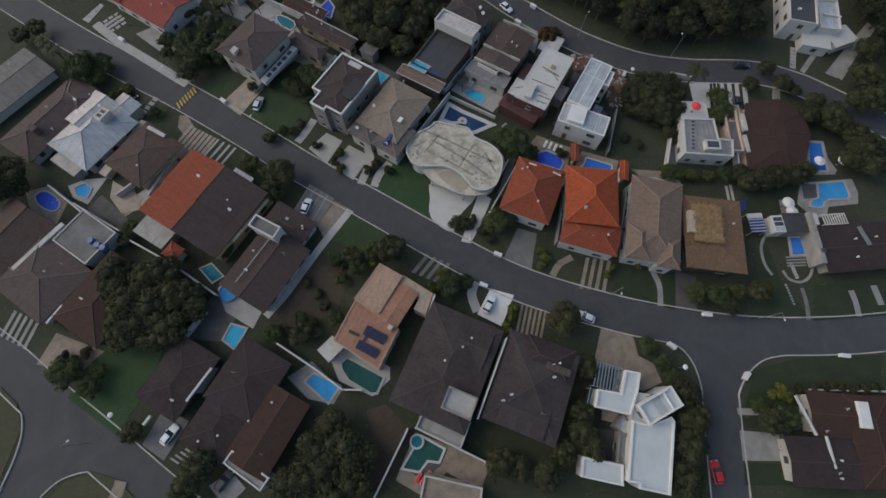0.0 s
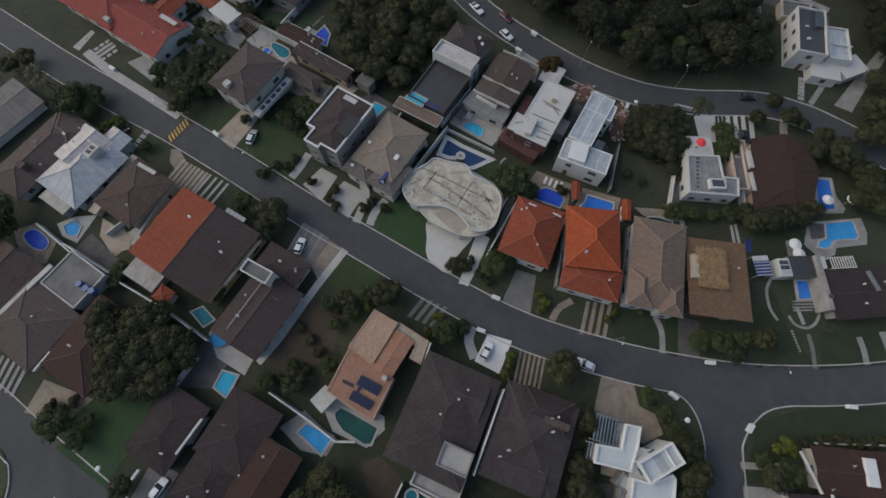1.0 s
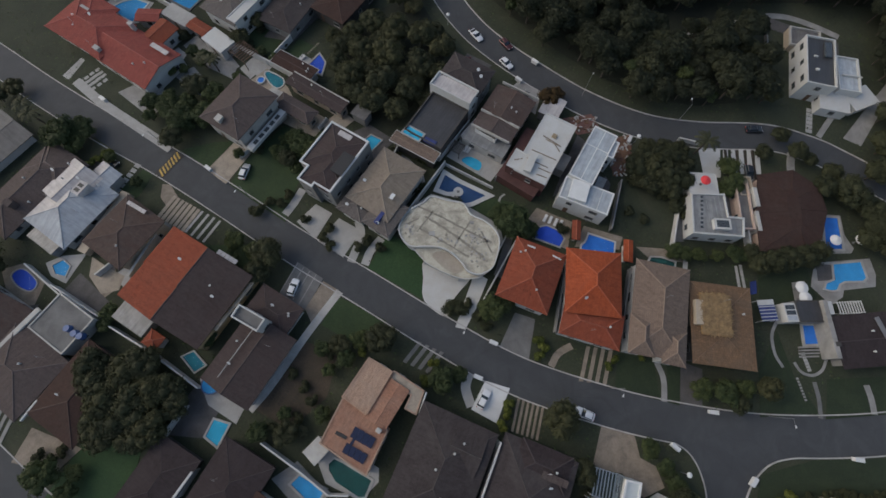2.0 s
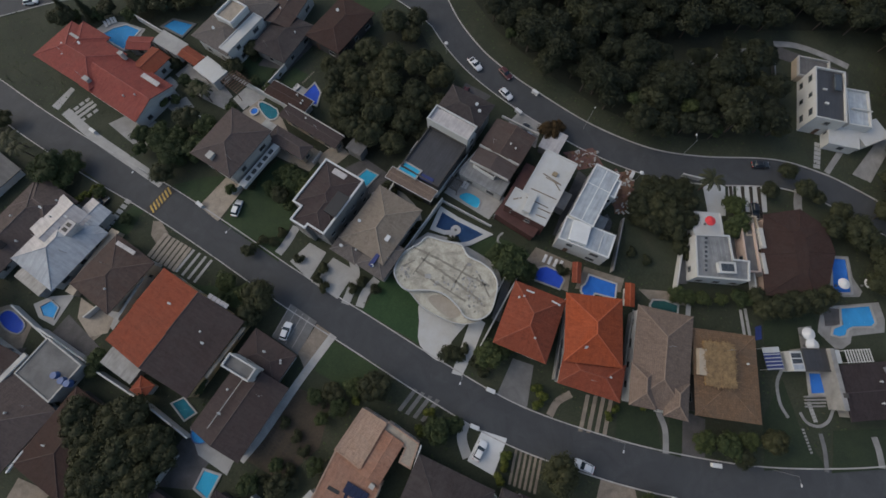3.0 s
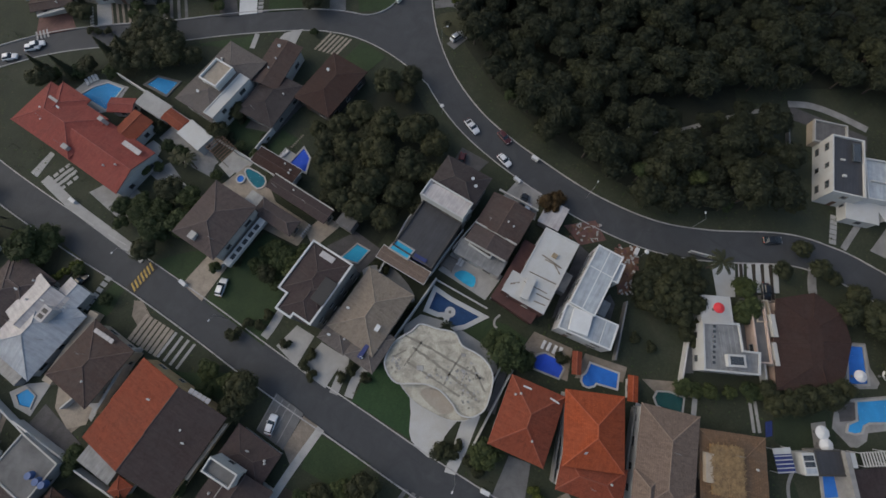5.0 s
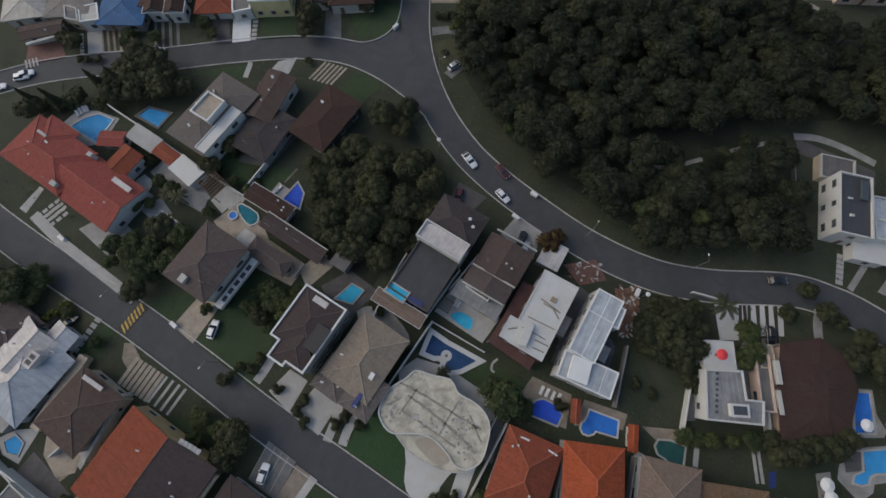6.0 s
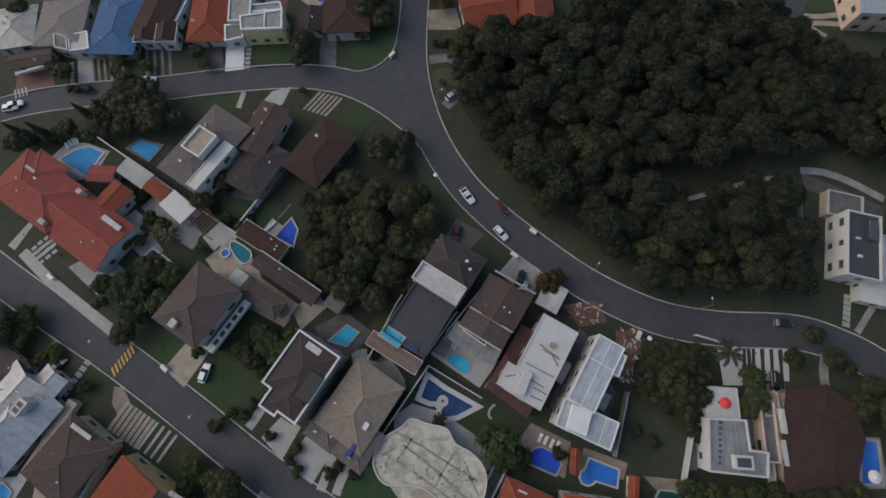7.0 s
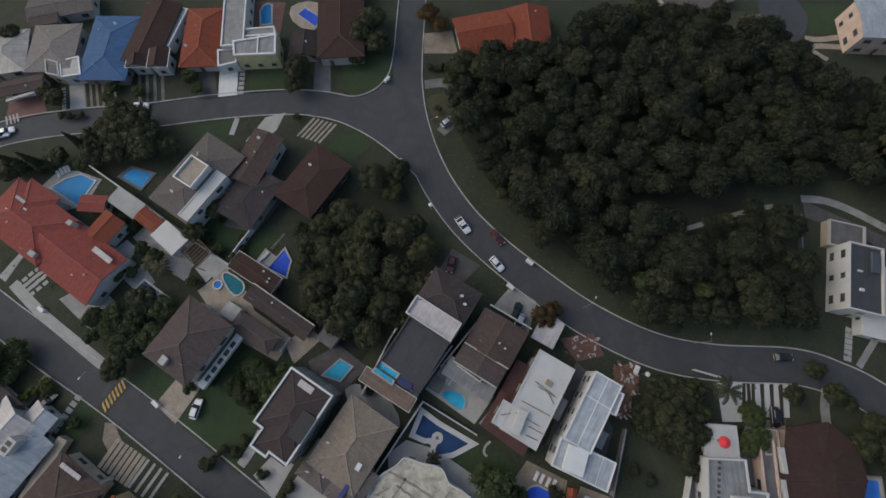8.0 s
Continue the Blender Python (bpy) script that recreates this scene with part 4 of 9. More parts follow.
def stepping_stones(a, b, n, size, mat):
    """A row of flat stones set in the grass."""
    t = thing("stepping_stones", turned(a[0], a[1], math.degrees(math.atan2(b[1] - a[1], b[0] - a[0])), GROUND), "row of pale stepping stones set in the lawn", "path", "", "structure")
    me = mesh_from("stone", soft_box(-size * 0.36, -size * 0.5, -0.05, size * 0.36, size * 0.5, 0.05, 0.02), mat)
    d = math.dist(a, b)
    for i in range(n):
        o = new("stone", me)
        o.parent = t
        o.matrix_basis = pose((i + 0.5) * d / n, 0, 0, 0, 0, (i * 37) % 9 - 4)


CAR_KINDS = {
    "white": ("car_white", 3.85, 1.66, False, "parked white hatchback with dark windows"),
    "silver": ("car_silver", 4.1, 1.70, False, "parked silver saloon car with dark windows"),
    "black": ("car_black", 4.1, 1.70, False, "parked black car with dark windows"),
    "red": ("car_red", 3.95, 1.68, False, "bright red car parked at the kerb"),
    "maroon": ("car_maroon", 4.0, 1.68, False, "parked dark maroon car"),
    "pickup": ("car_white", 4.7, 1.74, True, "white pickup truck with an open bed"),
}
CARS = {}


def put_car(key, x, y, rot, z=0.0):
    if key not in CARS:
        mat, length, width, bed, label = CAR_KINDS[key]
        CARS[key] = make_car(mat, length, width, bed, label)
        return park(CARS[key], x, y, rot, z)
    return copy_thing(CARS[key], turned(x, y, rot, z))


def far_wood(spots, keys):
    """The depth of the wood, whose trees cannot be told apart, as one mesh of leaf sprays and trunks."""
    vs, fs, base = [], [], 0
    mats = []
    for (x, y, s, a), key in zip(spots, keys):
        for o in PROTO[key].children:
            me = o.data
            co = np.empty(len(me.vertices) * 3)
            me.vertices.foreach_get("co", co)
            co = co.reshape(-1, 3) * s
            c, sn = math.cos(a), math.sin(a)
            vs.append(np.stack((co[:, 0] * c - co[:, 1] * sn + x, co[:, 0] * sn + co[:, 1] * c + y, co[:, 2] + GROUND - 0.03), 1))
            fs += [[base + i for i in p.vertices] for p in me.polygons]
            mats += [1 if o.name.startswith("trunk") else (2 if key == "wood_c" else 0)] * len(me.polygons)
            base += len(co)
    me = bpy.data.meshes.new("wood_trees")
    me.from_pydata(np.concatenate(vs).tolist(), [], fs)
    for k in ("leaf_dark", "bark", "leaf_olive"):
        me.materials.append(MATS[k])
    me.polygons.foreach_set("material_index", mats)
    tagged(new("wood_trees", me), "dense dark green wood of many crowns", "wood", kind="stuff")


def undergrowth(count, x0, y0, x1, y1, seed, mats):
    """Rough grass tufts and low weeds over the unpaved ground."""
    rng = np.random.default_rng(seed)
    keep = []
    boxes_of = [(min(p[0] for p in q), min(p[1] for p in q), max(p[0] for p in q), max(p[1] for p in q), q) for q in LAID + ROADS]
    for x, y in zip(rng.uniform(x0, x1, count), rng.uniform(y0, y1, count)):
        if noise.noise(Vector((x * 0.09, y * 0.09, 3.0))) < -0.12:
            continue
        if any(a < x < c and b < y < d and inside((x, y), q) for a, b, c, d, q in boxes_of):
            continue
        keep.append((x, y))
    vs, fs, mi = [], [], []
    for x, y in keep:
        r, h, k = rng.uniform(0.15, 0.45), rng.uniform(0.06, 0.25), int(rng.integers(len(mats)))
        for b in range(5):
            a, n0 = rng.uniform(0, 6.28), len(vs)
            c, s = math.cos(a), math.sin(a)
            vs += [(x - s * r * 0.35, y + c * r * 0.35, GROUND), (x + s * r * 0.35, y - c * r * 0.35, GROUND), (x + c * r, y + s * r, GROUND + h)]
            fs.append((n0, n0 + 1, n0 + 2))
            mi.append(k)
    me = bpy.data.meshes.new("rough_grass")
    me.from_pydata(vs, [], fs)
    for k in mats:
        me.materials.append(MATS[k])
    me.polygons.foreach_set("material_index", mi)
    tagged(new("rough_grass", me), "rough grass tufts and low weeds between the gardens", "grass", kind="stuff")


def rubble(x, y, w, d, count, seed, mats, label):
    """Loose bricks, blocks and boards lying about."""
    rng = random.Random(seed)
    bm = bmesh.new()
    for i in range(count):
        m = pose(x + rng.uniform(-w, w) / 2, y + rng.uniform(-d, d) / 2, GROUND + 0.1, rng.uniform(-12, 12), rng.uniform(-12, 12), rng.uniform(0, 180))
        a, b, c = rng.uniform(0.1, 0.6), rng.uniform(0.08, 0.25), rng.uniform(0.06, 0.3)
        k = len(bm.faces)
        box(bm, -a, -b, -0.1, a, b, c, m=m)
        bm.faces.ensure_lookup_table()
        for f in bm.faces[k:]:
            f.material_index = i % len(mats)
    tagged(new("rubble", mesh_from("rubble", bm, mats)), label, "rubble", kind="stuff")


# ---------------------------------------------------------------- the land
def corner(arc, rest):
    """A patch of roadway where two streets meet, with a rounded outer edge."""
    return [tuple(p) for p in smooth_line(arc, 5)] + list(rest)


ROADS = [
    ribbon([(-200, 139), (-160, 116), (-118.5, 91.4), (-100, 80.4), (-83, 71.2), (-65.7, 62.6), (-48.5, 53), (-32, 43.3), (-15, 34.2), (1.5, 25.3), (17, 18), (35, 13), (49, 10.6), (64, 9.3), (80, 9.8), (95, 11.5), (130, 16)], 7.4),
    ribbon([(57, 11), (55.5, 0), (54.6, -10), (54, -20), (52.5, -45), (50, -80)], 6.9),
    ribbon([(-10.2, 185), (-10.2, 165), (-9.9, 150), (-9, 139), (-6.4, 128), (-1.5, 116.5), (5.2, 106.6), (12.5, 99.3), (21.4, 92.4), (34, 84), (48, 78), (61, 76.2), (77, 76.3), (86, 74), (94.5, 69.6), (118, 54)], 7.2),
    ribbon([(-180, 95), (-150, 106), (-125, 115), (-107, 122.5), (-92, 126), (-75, 128.5), (-57, 132), (-40, 134.2), (-28, 133.8), (-18, 131), (-8, 128)], 7.0),
    ribbon([(-120, 17), (-100, 6), (-86, -1.5), (-74, -9), (-60.5, -17), (-45, -26.5), (-20, -42), (10, -62)], 8.0),
    ribbon([(-66, -14), (-70.8, -18.5), (-73.9, -25), (-75.6, -34), (-78, -60), (-78, -100)], 7.2),
    corner([(44.5, 8.0), (47.3, 7.0), (49.4, 5.6), (50.9, 3.2), (51.7, 0), (51.8, -3)], [(56, -3), (56, 11), (45, 11)]),
    corner([(57.9, -6.5), (58.1, -4.7), (58.9, -2), (61, 1.2), (64.4, 4.1), (68.6, 5.4), (75, 5.9)], [(75, 10), (56, 10), (55, -6)]),
    corner([(-29, 137.2), (-25.5, 136.7), (-22.1, 136.7), (-18.9, 138), (-16.2, 140.4), (-14.2, 144.4), (-13.6, 152)], [(-9, 152), (-8, 128), (-28, 132)]),
    corner([(-33, 130.7), (-28, 130.0), (-22.5, 128.2), (-16, 124.7), (-9.5, 119.8), (-5.2, 115.6)], [(-1, 118), (-8, 134), (-30, 134)]),
    corner([(-88, -3.6), (-84.6, -5.3), (-79.9, -8.9), (-77.2, -13.6), (-76.8, -18.6), (-77.4, -23.5)], [(-70, -24), (-66, -12), (-80, -1)]),
    corner([(-70.9, -26.5), (-69.9, -24.4), (-67.0, -21.6), (-62.1, -20.2), (-57.2, -21.1), (-52.5, -24)], [(-50, -20), (-55, -16), (-70, -12), (-76, -22)]),
]
land(ROADS)


home = house('two-storey house with a weathered brown hipped tile roof and white balcony', -47.38, 73.89, -33.28)
block(home, -47.5, 74.1, -29.5, 11.6, 14.1, 6.8, roof='plum_tile', wall='offwhite', pitch=15, along='y', door=True)
roof_box(home, -50.7, 69.9, -29.5, 1.3, 1.5, 7.0, 8.1, 'offwhite', 'dormer', 'small pale roof dormer')
block(home, -35.9, 76.5, -29.5, 10.6, 4.2, 3.6, roof='plum_tile', wall='beige_wall', pitch=22)
block(home, -31.4, 81.0, -29.8, 16.6, 3.7, 3.8, kind='gable', roof='cocoa_tile', wall='beige_wall', pitch=6)
roof_box(home, -30.5, 82.7, -29.8, 16.6, 0.25, 3.4, 4.0, 'offwhite', 'verge_wall', 'pale wall edge along the roof', False)
roof_box(home, -42.0, 80.7, -30, 3.6, 3.2, 0.2, 2.9, 'offwhite', 'terrace_roof', 'small pale terrace roof', False)
block(home, -20.4, 76.4, -29.8, 3.6, 2.6, 3.2, kind='deck', roof='felt_roof', wall='grey_wall', rim=0.1, sides='')
for k in range(6):
    roof_box(home, -30.6 + 0.28 * k, 73.2 + 0.52 * k, -29.5, 0.5, 0.34, 0.2, 1.2, 'white', 'flower_pot', 'white flower pot', False)
roof_box(home, -41.8, 70.4, -29.5, 1.7, 12.4, 2.6, 3.6, mat='white', name='balcony', label='long white balcony slab', lid=False)
for k in range(5):
    roof_box(home, -43.6 + 0.95 * k, 66.9 + 1.72 * k, -29.5, 0.9, 1.3, 3.5, 3.66, 'window_glass', 'balcony_glass', 'glass balcony pane', False)

home = house('dark-roofed two-storey house with a white stepped parapet', -25.3, 70.2, -28.9)
walled(home, [(0, 0), (9.95, 0), (9.95, -14.3), (5.9, -14.3), (5.9, -15.3), (2.1, -15.3), (2.1, -11.75), (0, -11.75)], 8.2, wall='grey_wall', roof='dark_wall', rim=0.35)
hip_cover(home, 5.0, -5.9, 9.2, 11.0, 7.9, 9, 'cocoa_tile', 'y')
hip_cover(home, 6.1, -9.9, 7.0, 9.6, 7.9, 9, 'cocoa_tile', 'y')
roof_box(home, -21.6, 59.6, -28.9, 2.9, 5.3, 8.1, 8.5, mat='black_plastic', name='solar_field', label='dark solar heating mats on the roof', lid=False)
roof_box(home, -22.0, 66.6, -28.9, 3.3, 1.5, 7.95, 8.25, mat='pale_sheet', name='roof_sheet', label='pale roof sheet', lid=False)

home = house('beige hipped house with a taupe tile roof', -13.38, 58.24, -30)
block(home, -12.4, 56.75, -30, 11.2, 14.6, 5.6, roof='beige_tile', wall='offwhite', pitch=14, along='y', door=True)
block(home, -18.2, 52.5, -30, 6.6, 7.4, 4.7, roof='grey_tile', wall='offwhite', pitch=10)
block(home, -12.0, 49.7, -30, 6.9, 8.2, 5.0, roof='grey_tile', wall='offwhite', pitch=11)
roof_box(home, -12.9, 48.9, -30.81, 0.88, 3.6, 5.2, 5.95, mat='blue_tarp', name='solar_field', label='blue solar heating mat on the roof', lid=False)
skylights(home, -10.6, 53.2, -27.54, 0.98, 1.35, 6.75, 1, mat='bright')

home = house('long low garage with a grey tiled gable roof', -6.85, 67.0, -27.8)
block(home, -6.85, 67.0, -27.8, 11.8, 3.0, 4.4, kind='gable', roof='taupe_tile', wall='dark_wall', pitch=5, sides='', trim='white', door=True)

home = house('house with an orange hipped clay tile roof', 19.08, 37.87, -19.51)
block(home, 19.08, 37.87, -19.51, 10.94, 13.48, 5, roof='rust_tile', wall='white', pitch=20, over=0.6, door=True)
skylights(home, 19.06, 43.72, -18.57, 1.75, 0.31, 5.6, 1, mat='bright')
skylights(home, 24.18, 41.59, -27.79, 1.96, 0.3, 5.6, 1, mat='bright')

home = house('house with a bright orange hipped clay tile roof', 31.42, 36.79, -4.1)
block(home, 31.42, 36.79, -4.1, 11.25, 13.49, 5.6, roof='orange_tile', wall='white', pitch=22, over=0.6, door=True)
block(home, 30.9, 28.3, -14.34, 12.04, 7.05, 4.6, roof='rust_tile', wall='white', pitch=13, over=0.5)
block(home, 29.44, 48.96, -4.43, 1.89, 4.58, 2.8, roof='rust_tile', wall='white', kind='gable', pitch=14, sides='')
block(home, 40.2, 44.67, -5.66, 2.01, 5.01, 3, roof='orange_tile', wall='white', kind='gable', pitch=12)

home = house('house with a taupe multi-hipped tile roof', 44.36, 31.93, -10.38)
block(home, 44.36, 31.93, -10.38, 10.91, 19.02, 5.4, roof='taupe_tile', wall='white', pitch=16, door=True)
block(home, 40.31, 26.64, -8.49, 5.12, 7.81, 5.5, roof='taupe_tile', wall='white', pitch=28)
block(home, 46.24, 24.44, -9.53, 4.61, 6.76, 5.5, roof='taupe_tile', wall='white', pitch=28)

home = house('house under a broad brown shingle roof with a straw top', 57.0, 29.55, -5)
block(home, 56.8, 29.55, -5, 12.3, 16.5, 4.5, roof='bark_shingle', wall='dark_wall', pitch=4, over=0.8, door=True)
block(home, 55.3, 31.35, -4, 5.9, 8.4, 5.3, roof='thatch', wall='ochre_wall', pitch=6, kind='gable', sides='w')
straw_layer(home, 5.3, 7.6, 5.5, 1300, 8).matrix_basis = home.matrix_world.inverted() @ turned(55.3, 31.35, -4)
roof_box(home, 52.1, 31.7, -6, 1.5, 5.0, 3.0, 5.6, 'beige_wall', 'chimney_wall', 'tan plastered chimney wall', False)

home = house('modern house with dark sheet roof and white walls', 87.38, 28.13, 7.34)
block(home, 87.6, 28.3, 7.34, 16.4, 10.4, 3.3, kind='gable', roof='mauve_tile', wall='grey_wall', pitch=5, sides='s', door=True)
block(home, 76.1, 33.4, 3, 5.2, 4.4, 3.1, kind='flat', roof='dark_sheet', wall='grey_wall', trim='dark_wall', sides='', rim=0.15)
roof_box(home, 79.1, 29.9, -88, 11.6, 1.0, 0.2, 3.9, 'concrete', 'roof_spine', 'pale flat wall between the roofs', False)
roof_box(home, 80.0, 34.2, 3, 1.2, 2.6, 0.2, 3.6, 'white', 'entrance_wall', 'white entrance wall', False)
roof_box(home, 79.6, 26.9, 3, 1.0, 0.9, 3.6, 4.0, 'dark_wall', 'roof_hatch', 'small dark roof hatch', False)
skylights(home, 89, 30.53, 15.96, 1.08, 4.35, 4.0, 1, mat='grey_sheet')
box_room = roof_box(home, 72.3, 33.0, 4, 2.4, 3.9, 0.1, 3.0, mat='white', name='glass_room', label='white framed glazed room', lid=False)
for k in range(3):
    part("pane", boxes((-0.95, -1.6 + k * 1.1, 3.0, 0.95, -0.7 + k * 1.1, 3.04)), "pale_blue_sheet" if k == 0 else "window_glass", box_room)
for k in range(4):
    roof_box(home, 76.4 + 0.05 * k, 24.6 + k * 0.62, 4, 4.2, 0.34, 0.1, 0.2 + 0.16 * k, 'concrete', 'step', 'pale concrete garden step', False)



home = house('dark-roofed house with a white roof terrace', 4.81, 86.89, -33.66)
block(home, 4.2, 85.6, -28, 11.2, 8.6, 6.8, roof='dark_tile', wall='grey_wall', pitch=16, along='x', door=True)
block(home, 1.5, 81.2, -29.4, 10.7, 4.2, 7.6, kind='flat', roof='pale_sheet', wall='white', trim='white')
block(home, -2.2, 73.96, -29.26, 9.89, 12.18, 5.2, kind='flat', roof='dark_sheet', wall='dark_wall', trim='dark_wall')
pool([(-8.6, 72), (-5, 70), (-6.1, 68.2), (-9.9, 70.3)], floor='pool_sky', rim=0.35, z=4.6, label='small roof pool with white coping')
roof_box(home, -3.45, 68.22, -26.3, 3, 1.3, 4.6, 4.95, mat='blue_tarp', name='tarp', label='blue tarpaulin on the roof', lid=False)

home = house('brown gabled house with a white gable wall and grey lower roof', 14.4, 78.33, -29.59)
block(home, 14.4, 78.2, -28.0, 10.2, 8.4, 5.4, kind='gable', roof='brown_tile', wall='offwhite', pitch=9, along='y', door=True)
block(home, 11.4, 72.9, -28.0, 10.0, 4.4, 4.9, kind='gable', roof='plum_tile', wall='white', pitch=8, along='y')
block(home, 9.4, 69.9, -28.0, 10.6, 3.6, 3.4, kind='deck', roof='zinc_sheet', wall='offwhite', rim=0.1)
for x, y, long, z in ((17.2, 82.6, 9.6, 5.7), (12.4, 74.6, 10.0, 5.75), (10.2, 70.9, 9.8, 5.2)):
    roof_box(home, x, y, -28, long, 0.25, z - 0.7, z + 0.1, 'offwhite', 'verge_wall', 'pale wall edge across the roof', False)
roof_box(home, 9.3, 71.2, -32, 5.6, 0.9, 3.3, 4.4, 'white', 'roof_trough', 'white walled roof trough', False)
roof_box(home, 9.3, 71.2, -32, 5.2, 0.5, 4.3, 4.42, 'dark_wall', 'trough_floor', 'dark bottom of the roof trough', False)

home = house('white flat-roofed house with dark red walls', 22.38, 67.04, -25.66)
block(home, 22.55, 67.1, -27, 7.7, 16.9, 6.1, kind='flat', roof='white', wall='red_wall', trim='white', rim=0.15, door=True)
block(home, 16.78, 63.42, -27.66, 4.35, 4.79, 6.2, kind='flat', roof='white', wall='red_wall', trim='white', rim=0.15)
block(home, 18.14, 62.11, -31.98, 9.43, 7.48, 3.2, kind='deck', roof='red_wall', wall='red_wall', rim=0.1, sides='')
block(home, 17.94, 68.27, -27.63, 3.44, 11.42, 3, kind='deck', roof='red_wall', wall='red_wall', rim=0.1, sides='')
roof_box(home, 18.92, 62.72, -21.85, 1.54, 4.46, 6, 6.9, mat='white', name='stair_box', label='white stair head')
roof_box(home, 24.6, 70.1, -30, 1.1, 1.0, 5.9, 6.35, mat='pale_wood', name='roof_crate', label='weathered crate on the roof', lid=False)
for x, y, a, long, wide in ((23.9, 69.0, -34, 4.4, 0.22), (24.3, 68.4, -28, 3.8, 0.2), (22.1, 65.3, -24, 5.9, 0.18), (20.6, 63.2, -26, 5.2, 0.16), (16.4, 63.9, 12, 1.9, 0.3), (25.0, 67.4, -62, 2.6, 0.2), (22.3, 61.3, -24, 3.4, 0.18), (21.4, 60.0, -20, 2.4, 0.2)):
    roof_box(home, x, y, a, long, wide, 5.9, 6.1, mat='tan_paving', name='roof_board', label='loose weathered board on the roof', lid=False)

home = house('small carport with a pale sheet roof', 25.34, 80.47, -26.8)
block(home, 25.34, 80.47, -26.8, 4.49, 5.53, 3, kind='deck', roof='pale_sheet', wall='grey_wall', rim=0.1, sides='', door=True)

home = house('white house with glazed sheet roofs and white ribs', 32.9, 65.4, -27.5)
walled(home, [(-2.7, 7.0), (2.75, 7.0), (2.75, -7.0), (-2.7, -7.0)], 6.7, wall='white', roof='glassy_sheet', trim='bright', rim=0.22, thick=0.2)
block(home, 31.1, 56.0, -21, 10.9, 5.4, 5.8, kind='flat', roof='glassy_sheet', wall='white', trim='bright', rim=0.22, door=True)
block(home, 37.1, 67.3, -24, 2.2, 4.4, 6.5, kind='flat', roof='glassy_sheet', wall='white', trim='bright', rim=0.25)
roof_box(home, 29.4, 56.7, -17, 3.7, 4.5, 5.4, 6.5, mat='bright', name='stair_box', label='bright white stair head')
roof_box(home, 32.9, 65.4, 62.5, 13.6, 0.16, 6.4, 6.6, 'bright', 'roof_rib', 'white roof rib', False)
roof_box(home, 33.8, 67.2, -27.5, 5.2, 0.16, 6.4, 6.6, 'bright', 'roof_rib', 'white roof rib', False)
roof_box(home, 33.9, 54.9, 69, 4.9, 0.12, 5.5, 5.7, 'bright', 'roof_rib', 'white roof rib', False)
roof_box(home, 35.1, 60.2, -27.5, 2.0, 3.4, 0.1, 3.4, 'zinc_sheet', 'lean_to', 'grey sheet lean-to roof', False)
roof_box(home, 27.2, 65.4, -27.5, 2.2, 4.4, 0.1, 3.0, 'concrete', 'side_terrace', 'pale side terrace', False)

home = house('white flat-roofed house with a roof terrace', 57.46, 53.43, 0)
walled(home, [(-2.8, 4.9), (4.5, 5.0), (4.6, -0.3), (7.9, -0.5), (7.2, -4.9), (-3.6, -4.5)], 4.3, wall='white', roof='zinc_sheet', trim='white', rim=0.3)
block(home, 58.5, 61.2, -0.26, 6.4, 6.0, 3, kind='flat', roof='white', wall='white', trim='white', rim=0.1)
sky_box = roof_box(home, 60.0, 51.0, -0.38, 3.4, 2.3, 4.0, 5.0, mat='white', name='skylight_box', label='white framed skylight box')
part("pane", boxes((-1.3, -0.8, 5.1, 1.3, 0.8, 5.13)), "window_glass", sky_box)
for k in range(8):
    roof_box(home, 56.05 + 0.14 * k, 50.5 + 1.02 * k, 0, 0.6, 0.55, 3.95, 4.12, "window_glass", "roof_light", "small dark roof light", False)
for k in range(4):
    roof_box(home, 57.9 + 0.95 * k, 55.0, 1, 0.1, 6.6, 3.95, 4.1, 'pale_concrete', 'roof_rib', 'pale roof rib', False)
parasol(57.9, 61.3, 2.85)

home = house('broad many-sided house with a dark red-brown roof and pale entrance', 76.5, 56.3, 0)
many_sided(home, [(-5.3, 8.0), (3.0, 9.7), (7.9, 5.7), (8.5, -0.3), (5.8, -6.9), (1.9, -10.0), (-8.2, -10.3), (-7.4, -1.4)], 2.9, 5.2, 8, 'umber_tile', 'pink_wall')
block(home, 67.1, 56.6, -0.98, 2.8, 11.2, 3, kind='flat', roof='felt_roof', wall='pink_wall', trim='pink_wall')
block(home, 68.3, 61.6, 2, 3.0, 4.6, 2.7, kind='flat', roof='beige_paving', wall='pink_wall', trim='beige_wall')
roof_box(home, 69.6, 58.6, 1, 0.9, 4.6, 0.1, 3.5, 'offwhite', 'porch_wall', 'pale stepped porch wall', False)
roof_box(home, 69.2, 52.9, 1, 0.8, 4.6, 0.1, 3.3, 'offwhite', 'porch_wall', 'pale stepped porch wall', False)

home = house('tall white modern house with a dark flat roof', 90.2, 94.7, -11.5)
block(home, 90.2, 94.7, -11.5, 6.9, 14.6, 5.9, kind='flat', roof='dark_sheet', wall='white', trim='white', door=True)
block(home, 97.3, 92.2, -9, 5.2, 10.2, 4.6, kind='flat', roof='glassy_sheet', wall='white', trim='white')
roof_box(home, 98.0, 91.6, -9, 4.6, 0.3, 4.1, 4.65, 'white', 'roof_rib', 'white roof beam', False)
block(home, 93.95, 86.61, -10.8, 6.6, 7.6, 3, kind='deck', roof='white', wall='white', rim=0.2)
block(home, 100.6, 86.9, 24, 6.6, 5.0, 2.8, kind='deck', roof='white', wall='white', rim=0.2, sides='')
block(home, 91.2, 105.0, -11.5, 7.6, 6.0, 2.6, kind='flat', roof='felt_roof', wall='beige_wall', trim='offwhite')
